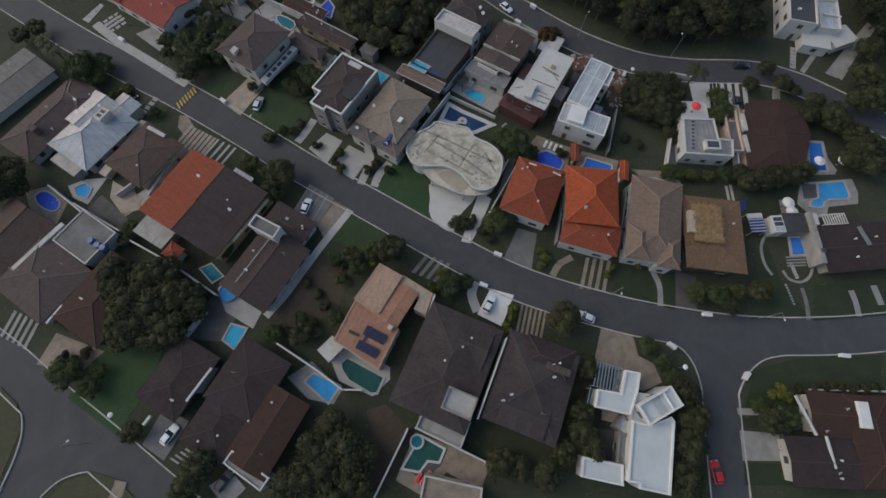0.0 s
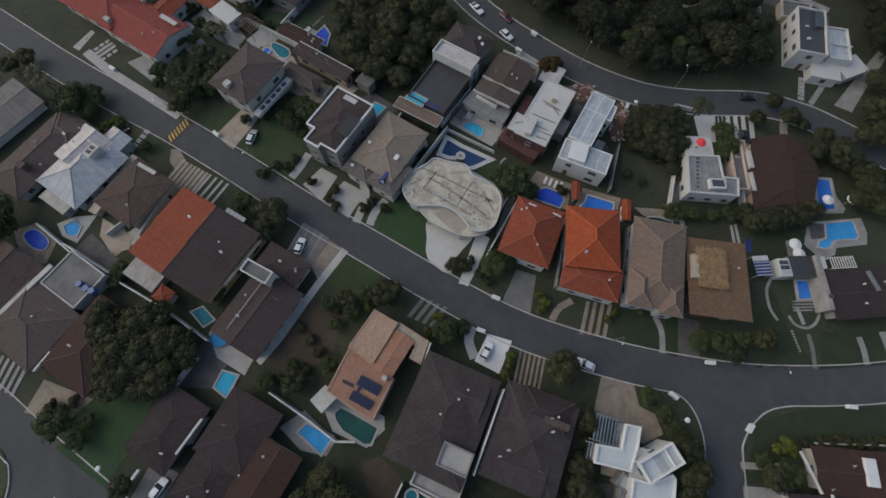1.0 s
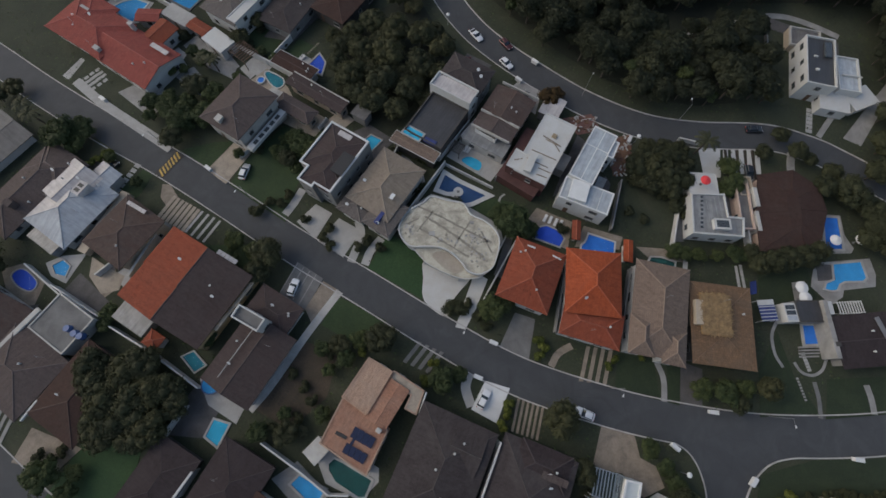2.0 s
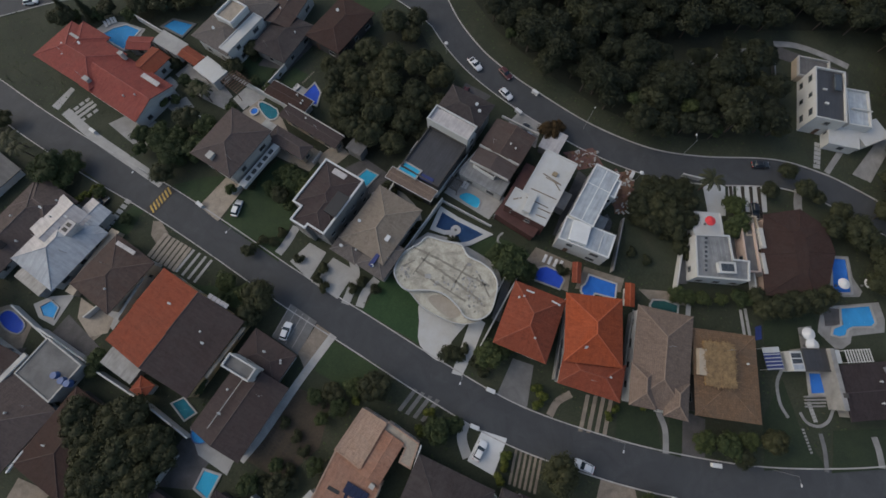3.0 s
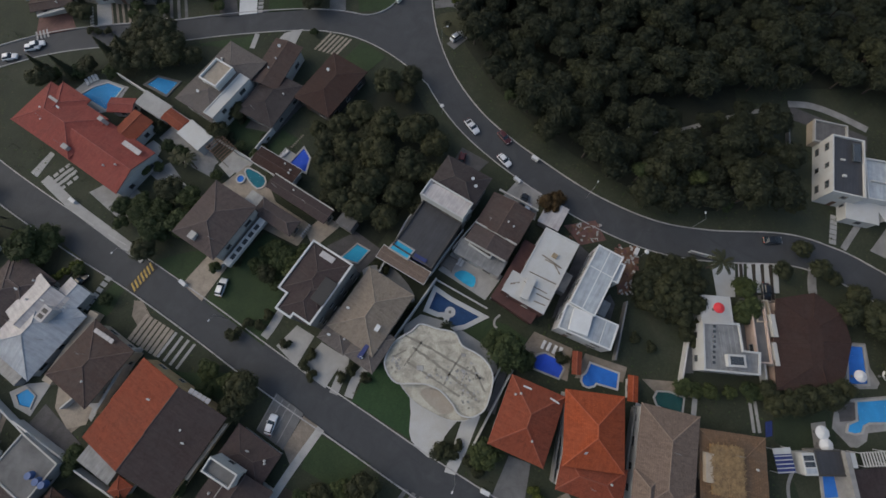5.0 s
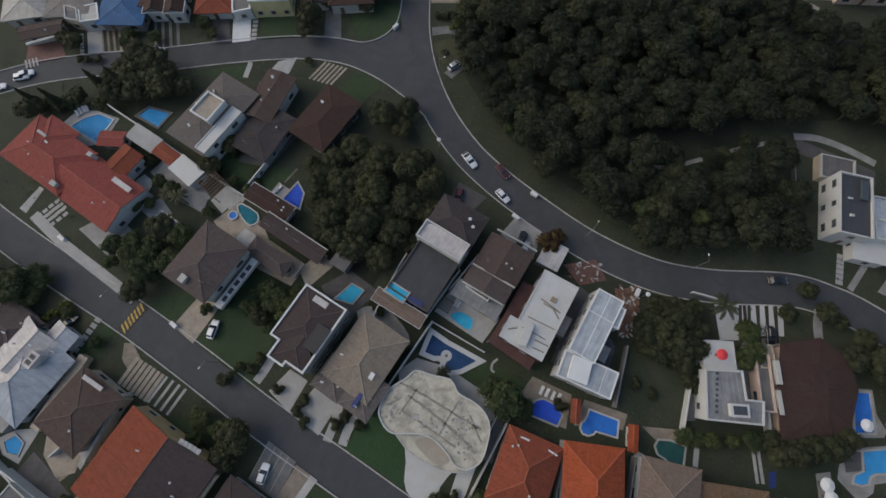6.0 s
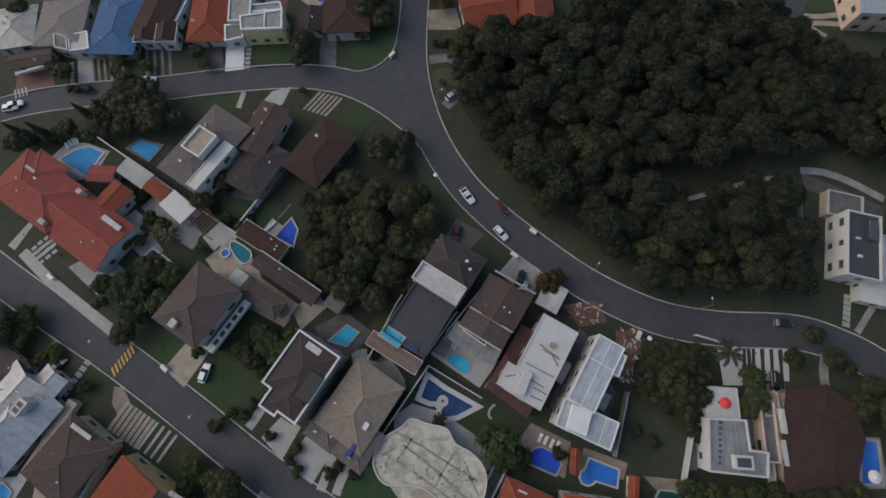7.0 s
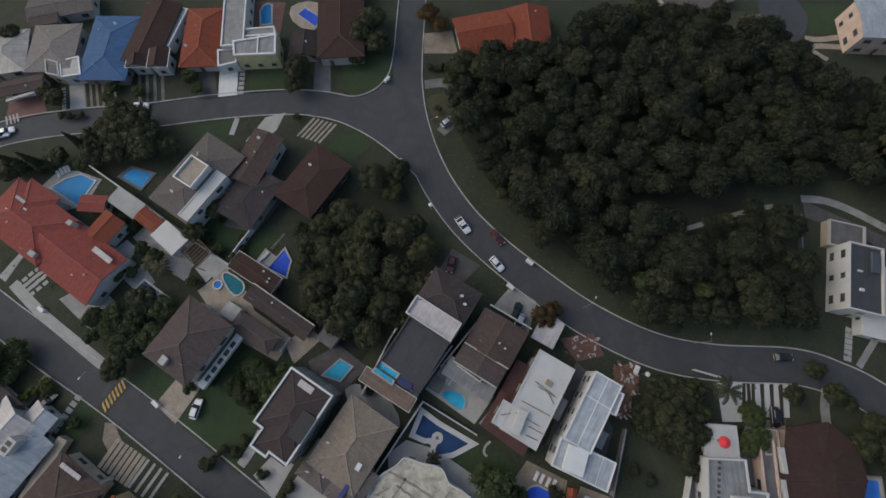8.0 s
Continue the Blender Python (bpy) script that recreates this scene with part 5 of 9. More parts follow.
roof_box(home, 92.6, 98.0, -11.5, 1.6, 4.6, 5.5, 6.0, 'window_glass', 'roof_light', 'dark glazed roof strip', False)
roof_box(home, 89.4, 96.2, -11.5, 0.9, 0.4, 5.4, 5.75, 'white', 'roof_vent', 'small white roof vent', False)
roof_box(home, 88.9, 92.2, -11.5, 0.8, 0.6, 5.4, 5.8, 'white', 'roof_vent', 'small white roof vent', False)

home = house('long grey-roofed house with a white side wall', -109.67, 58.17, 56.86)
block(home, -109.67, 58.17, 56.86, 29.05, 12.03, 2.4, kind='gable', roof='felt_roof', wall='white', pitch=7, door=True)

home = house('house with a dark plum-brown hipped roof', -92.4, 53.3, -29.53)
block(home, -92.9, 52.6, -29.53, 10.6, 21.0, 2.6, roof='plum_tile', wall='offwhite', pitch=16, door=True)
block(home, -88.6, 58.6, -29.53, 12.4, 9.4, 2.5, roof='plum_tile', wall='offwhite', pitch=16)
roof_box(home, -93.4, 48.6, -29.5, 1.9, 1.3, 3.4, 5.1, mat='plum_tile', name='chimney', label='small brown roof chimney')

home = house('house with a pale blue sheet roof, west slopes coloured as warmly lit', -81.5, 49.7, -31)
# pale_sheet puts the low western glow into the colour of the north-west slopes
block(home, -81.4, 49.2, -31, 12.9, 15.6, 2.9, roof='pale_blue_sheet', two='pale_sheet', wall='offwhite', pitch=19, along='y', door=True)
block(home, -82.0, 54.0, -31, 11.6, 9.6, 2.95, kind='gable', roof='pale_sheet', wall='offwhite', pitch=19, along='y')
block(home, -77.4, 55.2, -31, 6.2, 9.0, 2.95, kind='gable', roof='pale_blue_sheet', two='pale_sheet', wall='offwhite', pitch=14, along='y')
roof_box(home, -85.6, 41.2, -31, 7.9, 2.4, 0.2, 2.3, mat='zinc_sheet', name='porch', label='low grey-blue porch roof', lid=False)
roof_box(home, -74.2, 46.4, -111.5, 15.6, 2.2, 0.2, 1.9, 'beige_wall', 'ledge', 'beige flat ledge along the eaves', False)
tank = roof_box(home, -78.3, 52.4, -27.8, 2.0, 3.0, 3.2, 5.9, mat='pale_sheet', name='roof_turret', label='small pale roof turret')
part("louvre", boxes((-0.6, -1.0, 6.0, 0.6, -0.2, 6.06), (-0.6, 0.2, 6.0, 0.6, 1.0, 6.06)), "dark_wall", tank)

home = house('house with a brown hipped tile roof and beige walls', -67.2, 43.44, -31.23)
block(home, -67.2, 43.44, -31.23, 11.38, 13.09, 4.4, roof='brown_tile', wall='beige_wall', pitch=10, door=True)
skylights(home, -65.31, 48.76, -26.8, 4.99, 0.85, 5.2, 5)

home = house('gabled house with one orange and one dark brown roof slope', -51.5, 32.4, -28.4)
block(home, -51.5, 32.4, -28.4, 21.2, 17.0, 4.2, kind='gable', roof='cocoa_tile', two='rust_tile', wall='ochre_wall', pitch=10, along='y', over=0.15, door=True)
block(home, -49.6, 35.9, -28.4, 21.4, 9.4, 4.45, kind='gable', roof='cocoa_tile', two='rust_tile', wall='ochre_wall', pitch=10, along='y', over=0.15, base=3.9, sides='')
skylights(home, -43.6, 38.6, -27.13, 4.6, 0.97, 5.3, 5, tilt=(0, 10))
roof_box(home, -41.0, 28.9, 60.5, 11.6, 0.7, 3.2, 3.7, 'beige_wall', 'verge_wall', 'beige wall ledge along the eaves', False)
block(home, -61.2, 25.9, -28.4, 7.6, 4.4, 2.7, kind='deck', roof='zinc_sheet', wall='grey_wall', rim=0.1, sides='')
block(home, -56.0, 21.4, -28.4, 3.6, 3.2, 3.0, roof='rust_tile', wall='offwhite', pitch=16, sides='')

home = house('dark-roofed house with a white-rimmed roof terrace', -35.9, 19.3, -28.5)
block(home, -36.2, 18.7, -28.5, 11.6, 15.4, 3.2, kind='gable', roof='cocoa_tile', wall='offwhite', pitch=12, along='y', door=True)
block(home, -33.2, 28.2, -28.5, 10.4, 7.4, 3.1, roof='cocoa_tile', wall='offwhite', pitch=9)
block(home, -36.1, 26.1, -25.5, 6.1, 2.7, 7.4, kind='flat', roof='grey_concrete', wall='white', trim='white')
roof_box(home, -38.3, 20.0, 61.5, 11.5, 0.14, 4.35, 4.55, 'offwhite', 'roof_rib', 'pale mortar line down the roof', False)

home = house('salmon-coloured house with pale roof terraces and solar panels', -11.62, 8.95, -29.12)
walled(home, [(-6.3, 0.7), (4.2, 0.2), (5.1, -8.1), (-5.3, -8.2)], 4.0, wall='pink_wall', roof='coral_tile', trim='salmon_tile', rim=0.12, thick=0.25)
walled(home, [(-6.2, 9.2), (-0.8, 9.4), (-0.6, 0.6), (-6.4, 0.6)], 4.7, wall='pink_wall', roof='salmon_tile', trim='salmon_tile', rim=0.12, thick=0.25)
block(home, -8.3, 11.7, -29.12, 4.6, 8.4, 4.4, kind='gable', roof='coral_tile', wall='pink_wall', pitch=6, along='y')
walled(home, [(-0.75, 9.7), (6.2, 9.6), (7.2, 5.2), (4.7, 5.0), (4.4, 7.6), (-0.7, 7.8)], 4.1, wall='pink_wall', roof='beige_paving', trim='salmon_tile', rim=0.12, thick=0.25)
block(home, -20.9, 2.9, -41.26, 2.9, 3.4, 2.8, kind='deck', roof='offwhite', wall='white', rim=0.1)
roof_solar(home, turned(-12.3, 5.7, -25), 4, 1, 4.2, 3, (1.12, 2.0))
roof_solar(home, turned(-13.5, 3.0, -25), 4, 1, 4.2, 3, (1.12, 1.8))
roof_box(home, -16.4, 5.9, -22, 2.3, 0.6, 3.9, 4.15, 'black_plastic', 'pipe_box', 'dark pipe box beside the solar panels', False)
roof_box(home, -14.3, 4.6, 65, 3.4, 0.5, 3.9, 4.12, 'solar_cell', 'pipe_box', 'dark pipe box beside the solar panels', False)
roof_box(home, -9.4, 7.1, -29, 0.8, 0.7, 3.9, 5.4, 'offwhite', 'chimney', 'small pale chimney')
roof_box(home, -1.7, 12.1, 74, 4.2, 0.3, 3.8, 4.4, 'white', 'verge_wall', 'white wall edge', False)

home = house('large house with dark grey hipped roof and roof terrace', 1.97, 0.72, -18.48)
block(home, 1.95, 0.6, -21, 15.0, 20.2, 4.5, roof='dark_tile', wall='grey_wall', pitch=9, along='y', door=True)
block(home, 6.6, 4.3, -21, 6.0, 9.2, 4.6, kind='gable', roof='dark_tile', wall='grey_wall', pitch=11, along='x', sides='')
block(home, 4.23, -6.01, -20.32, 5.64, 4.06, 6, kind='flat', roof='pale_concrete', wall='grey_wall', trim='grey_wall')
block(home, 1.46, -9.95, -21.33, 8.91, 4.91, 3.4, kind='flat', roof='concrete', wall='offwhite', trim='offwhite')

home = house('house with a dark brown hipped roof', 17.35, -2.3, -17.46)
block(home, 17.7, -2.5, -19, 14.0, 17.2, 4.4, roof='dark_tile', wall='grey_wall', pitch=9, along='x', door=True)
block(home, 16.0, -7.2, -19, 9.0, 7.0, 4.75, kind='gable', roof='dark_tile', wall='grey_wall', pitch=8, along='x', sides='')
block(home, 20.6, 2.6, -19, 9.6, 6.4, 4.7, roof='mauve_tile', wall='grey_wall', pitch=12, sides='')
skylights(home, 22.4, 0.6, -19, 4.79, 1.3, 5.45, 5, mat='plum_tile', tilt=(10, 0))

home = house('white modern house of several flat-roofed wings', 38.5, -12.5, 0)
walled(home, [(-2.9, 4.7), (0.3, 4.0), (4.2, 5.6), (4.7, 4.8), (2.3, -7.0), (-2.9, -6.2), (-2.7, -5.4), (-4.8, -5.2)], 4.8, wall='white', roof='white_roof', trim='bright', rim=0.4)
walled(home, [(-3.1, 13.5), (-0.4, 13.1), (-1.3, 9.6), (-3.0, 5.6), (-9.4, 6.8), (-8.6, 9.9), (-4.4, 9.3)], 4.5, wall='white', roof='white_roof', trim='bright', rim=0.35)
walled(home, [(-3.0, 5.7), (-1.3, 9.6), (1.2, 9.3), (3.0, 6.3), (0.3, 4.1), (-2.8, 4.8)], 3.9, wall='white', roof='white_roof', trim='white', rim=0.15, windows=False)
walled(home, [(-11.9, -1.7), (-4.8, -2.8), (-5.1, -6.1), (-12.4, -4.9)], 3.4, wall='white', roof='white_roof', trim='bright', rim=0.3)
block(home, 40.4, -5.0, 29, 7.3, 3.7, 6.2, kind='flat', roof='white_roof', wall='white', trim='bright', rim=0.7)
roof_box(home, 40.4, -5.0, 29, 1.7, 3.2, 5.4, 5.6, 'glassy_sheet', 'roof_light', 'pale glazed roof strip', False)
roof_box(home, 42.0, -4.1, 29, 0.2, 3.2, 5.4, 6.1, 'bright', 'roof_rib', 'white roof rib', False)
block(home, 34.3, -12.7, -12, 2.1, 5.4, 3, kind='flat', roof='zinc_sheet', wall='grey_wall', sides='w')
block(home, 34.9, -8.9, -40, 2.6, 2.6, 2.9, kind='flat', roof='glassy_sheet', wall='grey_wall', sides='')
pergola(32.4, -0.3, -14, 5.3, 4.9, 2.9, n=9, mat='white', label='white steel pergola with a clear glass roof', glass_top=True)
pergola(28.9, -4.9, -16, 1.8, 5.0, 2.6, n=3, mat='white', label='white steel frame with a clear glass roof', glass_top=True)

home = house('grey-brown hipped house with a flat terrace', -81.3, 14.82, -31.63)
block(home, -81.3, 14.82, -31.63, 15.52, 13.19, 3, roof='plum_tile', wall='offwhite', pitch=12, door=True)
block(home, -75.17, 23.84, -30.44, 9.8, 8.34, 3.3, kind='flat', roof='grey_concrete', wall='offwhite', trim='offwhite', rim=0.2)
roof_box(home, -83.73, 21.20, -123.2, 12.54, 1.1, 3.1, 3.55, 'offwhite', 'ledge', 'pale flat ledge along the eaves', False)
roof_box(home, -75.85, 7.37, -116.0, 4.20, 0.4, 2.9, 3.35, 'white', 'verge_wall', 'white wall edge along the roof', False)
part("water_tank", tube(bmesh.new(), (0, 0, 2.9), (0, 0, 4.0), 0.75, 0.65, 16), "tank_plastic", home, "round blue water tank").matrix_basis = home.matrix_world.inverted() @ turned(-73.17, 22.81, 0)
part("water_tank", tube(bmesh.new(), (0, 0, 2.9), (0, 0, 4.0), 0.75, 0.65, 16), "tank_plastic", home, "round blue water tank").matrix_basis = home.matrix_world.inverted() @ turned(-71.47, 21.89, 0)
part("water_tank", tube(bmesh.new(), (0, 0, 2.9), (0, 0, 4.0), 0.75, 0.65, 16), "tank_plastic", home, "round blue water tank").matrix_basis = home.matrix_world.inverted() @ turned(-70.17, 21.44, 0)

home = house('house with a brown tile roof', -90.9, 23.18, -27.72)
block(home, -90.9, 23.18, -27.72, 13.32, 13.75, 3, kind='gable', roof='brown_tile', wall='offwhite', pitch=16, door=True)

home = house('house with a dark red-brown hipped roof', -67.14, 11.07, -28.73)
block(home, -67.14, 11.07, -28.73, 12.26, 16.12, 3.2, roof='umber_tile', wall='dark_wall', pitch=12, sides='', door=True)

home = house('house with a low dark hipped roof beside the drive', -48.9, -3.4, -27)
block(home, -48.9, -3.4, -27, 9.6, 13.2, 3, roof='mauve_tile', wall='dark_wall', pitch=7, sides='', door=True)
roof_box(home, -44.5, -4.6, 61, 7.0, 0.45, 2.8, 3.3, 'white', 'verge_wall', 'white wall edge along the roof', False)
roof_box(home, -52.6, -11.2, 62, 1.8, 0.5, 2.8, 3.3, 'white', 'verge_wall', 'white wall edge along the roof', False)

home = house('house with two dark hipped roofs', -37.2, -6.5, -26)
block(home, -35.6, -3.4, -26, 11.2, 12.6, 3.2, roof='mauve_tile', wall='dark_wall', pitch=8, sides='', door=True)
block(home, -39.6, -11.0, -26, 9.2, 11.6, 2.8, roof='mauve_tile', wall='dark_wall', pitch=8, sides='')
roof_box(home, -33.4, -9.2, 62, 3.4, 0.35, 2.9, 3.3, 'white', 'verge_wall', 'white wall edge along the roof', False)

home = house('house with a red-brown gabled roof and pale flat porch', -29.6, -11.23, -25.96)
block(home, -30.3, -12.0, -25.96, 8.8, 14.4, 3.2, kind='gable', roof='umber_tile', wall='offwhite', pitch=9, sides='', door=True)
block(home, -32.97, -18.63, -29.38, 8.44, 2.42, 3.4, kind='flat', roof='concrete', wall='white', trim='white', rim=0.3)

home = house('beige house with a flat concrete roof', 2.79, -24.24, -9.05)
block(home, 2.79, -24.24, -9.05, 10.37, 10.63, 3.6, kind='flat', roof='tan_paving', wall='beige_wall', trim='offwhite', door=True)

home = house('house with brown tile roofs and a white wall edge', 73.84, -5.44, -2.59)
block(home, 73.84, -5.44, -2.59, 9.14, 7.99, 3.2, kind='gable', roof='umber_tile', wall='offwhite', pitch=9, door=True)
block(home, 69.9, -13.56, -0.34, 12.39, 8.33, 3, kind='gable', roof='mauve_tile', wall='offwhite', pitch=9)
block(home, 80.42, -9.62, -0.8, 8.66, 15.74, 3.4, roof='umber_tile', wall='offwhite', pitch=9)
roof_box(home, 78.69, -5.25, -3.53, 1.91, 4.65, 3.3, 4.3, mat='bright', name='roof_panel', label='bright white roof panel', lid=False)
roof_box(home, 68.27, -5.68, -71.4, 7.19, 0.4, 3.3, 3.7, 'white', 'verge_wall', 'white wall edge along the roof', False)
roof_box(home, 71.30, -11.78, -86.6, 5.34, 0.4, 3.3, 3.7, 'white', 'verge_wall', 'white wall edge along the roof', False)

home = house('large house with red hipped tile roofs', -89.53, 98.51, -26.64)
block(home, -91.2, 98.0, -29.5, 19.6, 12.6, 4.2, roof='red_tile', wall='offwhite', pitch=13, door=True)
block(home, -92.5, 100.6, -29.5, 9.6, 12.4, 4.2, roof='red_tile', wall='offwhite', pitch=13, along='y')
block(home, -78.0, 90.1, -30.4, 19.2, 12.4, 3.7, roof='red_tile', wall='white', pitch=15, kind='gable', over=0.3)
block(home, -73.6, 97.6, -30.4, 6.2, 6.6, 3.6, roof='rust_tile', wall='white', pitch=15, kind='gable', along='y')
roof_box(home, -86.6, 90.3, -30, 1.6, 1.0, 3.4, 5.3, 'pale_concrete', 'chimney', 'pale chimney block')
roof_box(home, -79.9, 97.6, -30, 1.2, 0.9, 4.0, 5.9, 'pale_concrete', 'chimney', 'pale chimney block')
skylights(home, -93.2, 102.6, -29.5, 3.0, 0.7, 5.35, 1, mat='pale_concrete')
block(home, -78.67, 103.37, 0.12, 6.35, 4.15, 3, roof='red_tile', wall='offwhite', pitch=10, kind='gable')
skylights(home, -71.28, 90.92, -30.48, 5.55, 1.21, 5, 3)

home = house('low outbuilding with a pale sheet roof', -71.04, 104.01, -29.82)
block(home, -71.04, 104.01, -29.82, 8.14, 3.79, 3, kind='deck', roof='pale_concrete', wall='white', rim=0.1, door=True)

home = house('low outbuilding with a red-brown tile roof', -64.73, 100.16, -32.35)
block(home, -64.73, 100.16, -32.35, 6.28, 3.53, 3, kind='gable', roof='rust_tile', wall='white', pitch=8, door=True)

home = house('low outbuilding with a white flat roof', -58.93, 96.16, -36.38)
block(home, -58.93, 96.16, -36.38, 7.01, 4.27, 3.2, kind='deck', roof='white', wall='white', rim=0.1, door=True)

home = house('low outbuilding with a brown tile roof beside the pool', -38.36, 89.33, -28.3)
block(home, -38.36, 89.33, -28.3, 11.95, 4.24, 3, kind='gable', roof='umber_tile', wall='offwhite', pitch=6, sides='', trim='white', door=True)
pergola(-52.05, 93.14, -37.17, 6.16, 4.65, 2.7, n=8, mat='wood', label='dark wooden pergola over a courtyard')

home = house('white house with a tall terrace tower and grey tile roofs', -54.78, 110.65, -28.78)
block(home, -54.78, 110.65, -28.78, 5.17, 6.26, 7.4, kind='flat', roof='beige_paving', wall='white', trim='bright', door=True)
block(home, -54.53, 110.34, -30.18, 11.77, 19.91, 5, roof='grey_tile', wall='white', pitch=9)
block(home, -52.08, 105.69, -30.24, 2.89, 12.94, 5.6, kind='flat', roof='white', wall='white', trim='white', rim=0.15)

home = house('house with a dark brown roof', -42.53, 116.39, -19.37)
block(home, -42.53, 116.39, -19.37, 7.77, 13.7, 4.2, kind='gable', roof='brown_tile', wall='offwhite', pitch=9, door=True)
block(home, -42.55, 106.88, -25.55, 10.11, 13.38, 3.6, roof='dark_tile', wall='grey_wall', pitch=9)

home = house('house with a dark red-brown hipped roof', -28.36, 111.4, -30.59)
block(home, -28.36, 111.4, -30.59, 10.59, 15.65, 3.8, roof='umber_tile', wall='dark_wall', pitch=9, door=True)

home = house('house with ash-grey tile roofs and a pale balcony wing', -101.0, 145.0, 0)
block(home, -101.0, 145.2, 6, 12.4, 14.6, 3.3, roof='ash_tile', wall='offwhite', pitch=8, over=0.7, door=True)
block(home, -106.6, 154.8, 15, 7.6, 5.2, 3.2, kind='gable', roof='plum_tile', wall='offwhite', pitch=10)
walled(home, [(3.0, -3.9), (7.6, -2.3), (9.7, -7.6), (4.9, -8.7)], 3.5, wall='white', roof='offwhite', trim='bright', rim=0.2)
walled(home, [(-0.8, -3.4), (2.9, -4.4), (4.7, -8.6), (0.9, -7.9)], 3.7, wall='beige_wall', roof='grey_concrete', trim='offwhite', rim=0.25)

home = house('pale house with a grey sheet roof', -112.82, 142.71, 12.99)
block(home, -113.2, 143.2, 12.99, 11.35, 13.27, 3.2, roof='zinc_sheet', wall='offwhite', pitch=9, over=0.9, door=True)
block(home, -106.2, 134.0, 17, 11.0, 4.6, 2.8, kind='gable', roof='brown_tile', wall='offwhite', pitch=12)
roof_box(home, -105.4, 131.2, 24, 8.0, 0.8, 2.0, 2.5, 'offwhite', 'ledge', 'pale ledge along the porch', False)

home = house('long low house with grey tiles', -103.43, 158.78, 16.23)
block(home, -103.43, 158.78, 16.23, 17.17, 7.57, 3.2, kind='gable', roof='grey_tile', wall='offwhite', pitch=12, door=True)

home = house('house with a bright blue sheet roof', -86.21, 146.67, 3.56)
# grey wall colour stands in for the shade below the wide eaves
block(home, -86.3, 146.0, 1.5, 12.6, 19.8, 3.2, roof='blue_sheet', wall='grey_wall', pitch=9, over=0.9, door=True)

home = house('house with a dark maroon roof and white gables', -76.0, 150.0, 0)
block(home, -76.3, 151.0, -8, 9.6, 19.6, 3.6, kind='gable', roof='umber_tile', wall='white', pitch=12, along='y', door=True)
block(home, -77.6, 141.6, 6, 5.6, 3.4, 3.9, kind='gable', roof='umber_tile', wall='white', pitch=24, along='y', trim='bright')
block(home, -72.2, 142.6, 6, 5.2, 5.6, 4.2, kind='gable', roof='umber_tile', wall='white', pitch=22, along='y', trim='bright')
block(home, -71.2, 153.4, -11, 2.2, 12.2, 3.2, kind='flat', roof='offwhite', wall='white', trim='bright', rim=0.2)

home = house('house with a red-orange hipped tile roof', -63.09, 150.51, 4.64)
block(home, -63.09, 150.51, 4.64, 10.2, 18.53, 3, roof='rust_tile', wall='white', pitch=14, over=0.9, door=True)

home = house('white house of pale flat roofs round a pool court', -52.0, 152.0, 0)
walled(home, [(-7.5, 14.0), (-1.5, 14.0), (0.8, -4.6), (-4.8, -5.5)], 4.6, wall='white', roof='concrete', trim='bright', rim=0.3)
walled(home, [(-1.5, -4.5), (9.1, -1.9), (10.0, -7.8), (-0.4, -8.8)], 5.5, wall='yellow_wall', roof='zinc_sheet', trim='bright', rim=0.3, thick=0.4)
walled(home, [(-1.5, 0.2), (7.5, 1.7), (8.4, -0.7), (-0.9, -2.2)], 4.2, wall='white', roof='concrete', trim='bright', rim=0.3, thick=0.35)
walled(home, [(-6.2, -5.6), (-1.2, -4.8), (-0.6, -9.1), (-5.1, -10.6)], 3.4, wall='white', roof='grey_concrete', trim='bright', rim=0.25, thick=0.35)
roof_box(home, -47.0, 147.2, 8, 0.35, 5.6, 5.2, 5.55, 'bright', 'roof_divider', 'white wall across the roof', False)

home = house('house with a dark brown roof', -27.82, 157.93, 6.73)
block(home, -27.82, 157.93, 6.73, 12.11, 25.43, 3.6, roof='umber_tile', wall='offwhite', pitch=10, door=True)
block(home, -36.36, 149.69, 2.71, 7.51, 7.86, 3, kind='gable', roof='mauve_tile', wall='offwhite', pitch=12)

home = house('house with a long red clay tile roof', 9.45, 154.25, 15.19)
block(home, 9.45, 154.25, 15.19, 14.1, 12.6, 3.8, kind='gable', roof='rust_tile', wall='offwhite', pitch=16, door=True)
block(home, 20.64, 156.72, 6.21, 11.09, 11.98, 3.9, kind='gable', roof='rust_tile', wall='offwhite', pitch=16)

home = house('low house with a dull mauve roof', 6.43, 140.6, 18.84)
block(home, 9.0, 141.6, 12, 5.8, 12.6, 3, kind='gable', roof='mauve_tile', wall='grey_wall', pitch=10, along='y', door=True)
roof_box(home, 7.6, 140.0, 102, 9.0, 0.25, 3.1, 3.45, 'offwhite', 'verge_wall', 'pale wall edge along the roof', False)

home = house('white building with walls coloured pink by low warm light and a pale metal roof', 108.63, 160.9, 0.11)
# the evening glow on the white walls is put in as pink wall colour
block(home, 108.63, 160.9, 0.11, 14.89, 12.06, 6.5, kind='gable', roof='pale_blue_sheet', wall='pink_wall', pitch=8, door=True)

home = house('low building with a grey roof', 64.19, 169.51, 19.85)
block(home, 64.19, 169.51, 19.85, 18.34, 9.29, 3, kind='gable', roof='grey_tile', wall='offwhite', pitch=10, door=True)

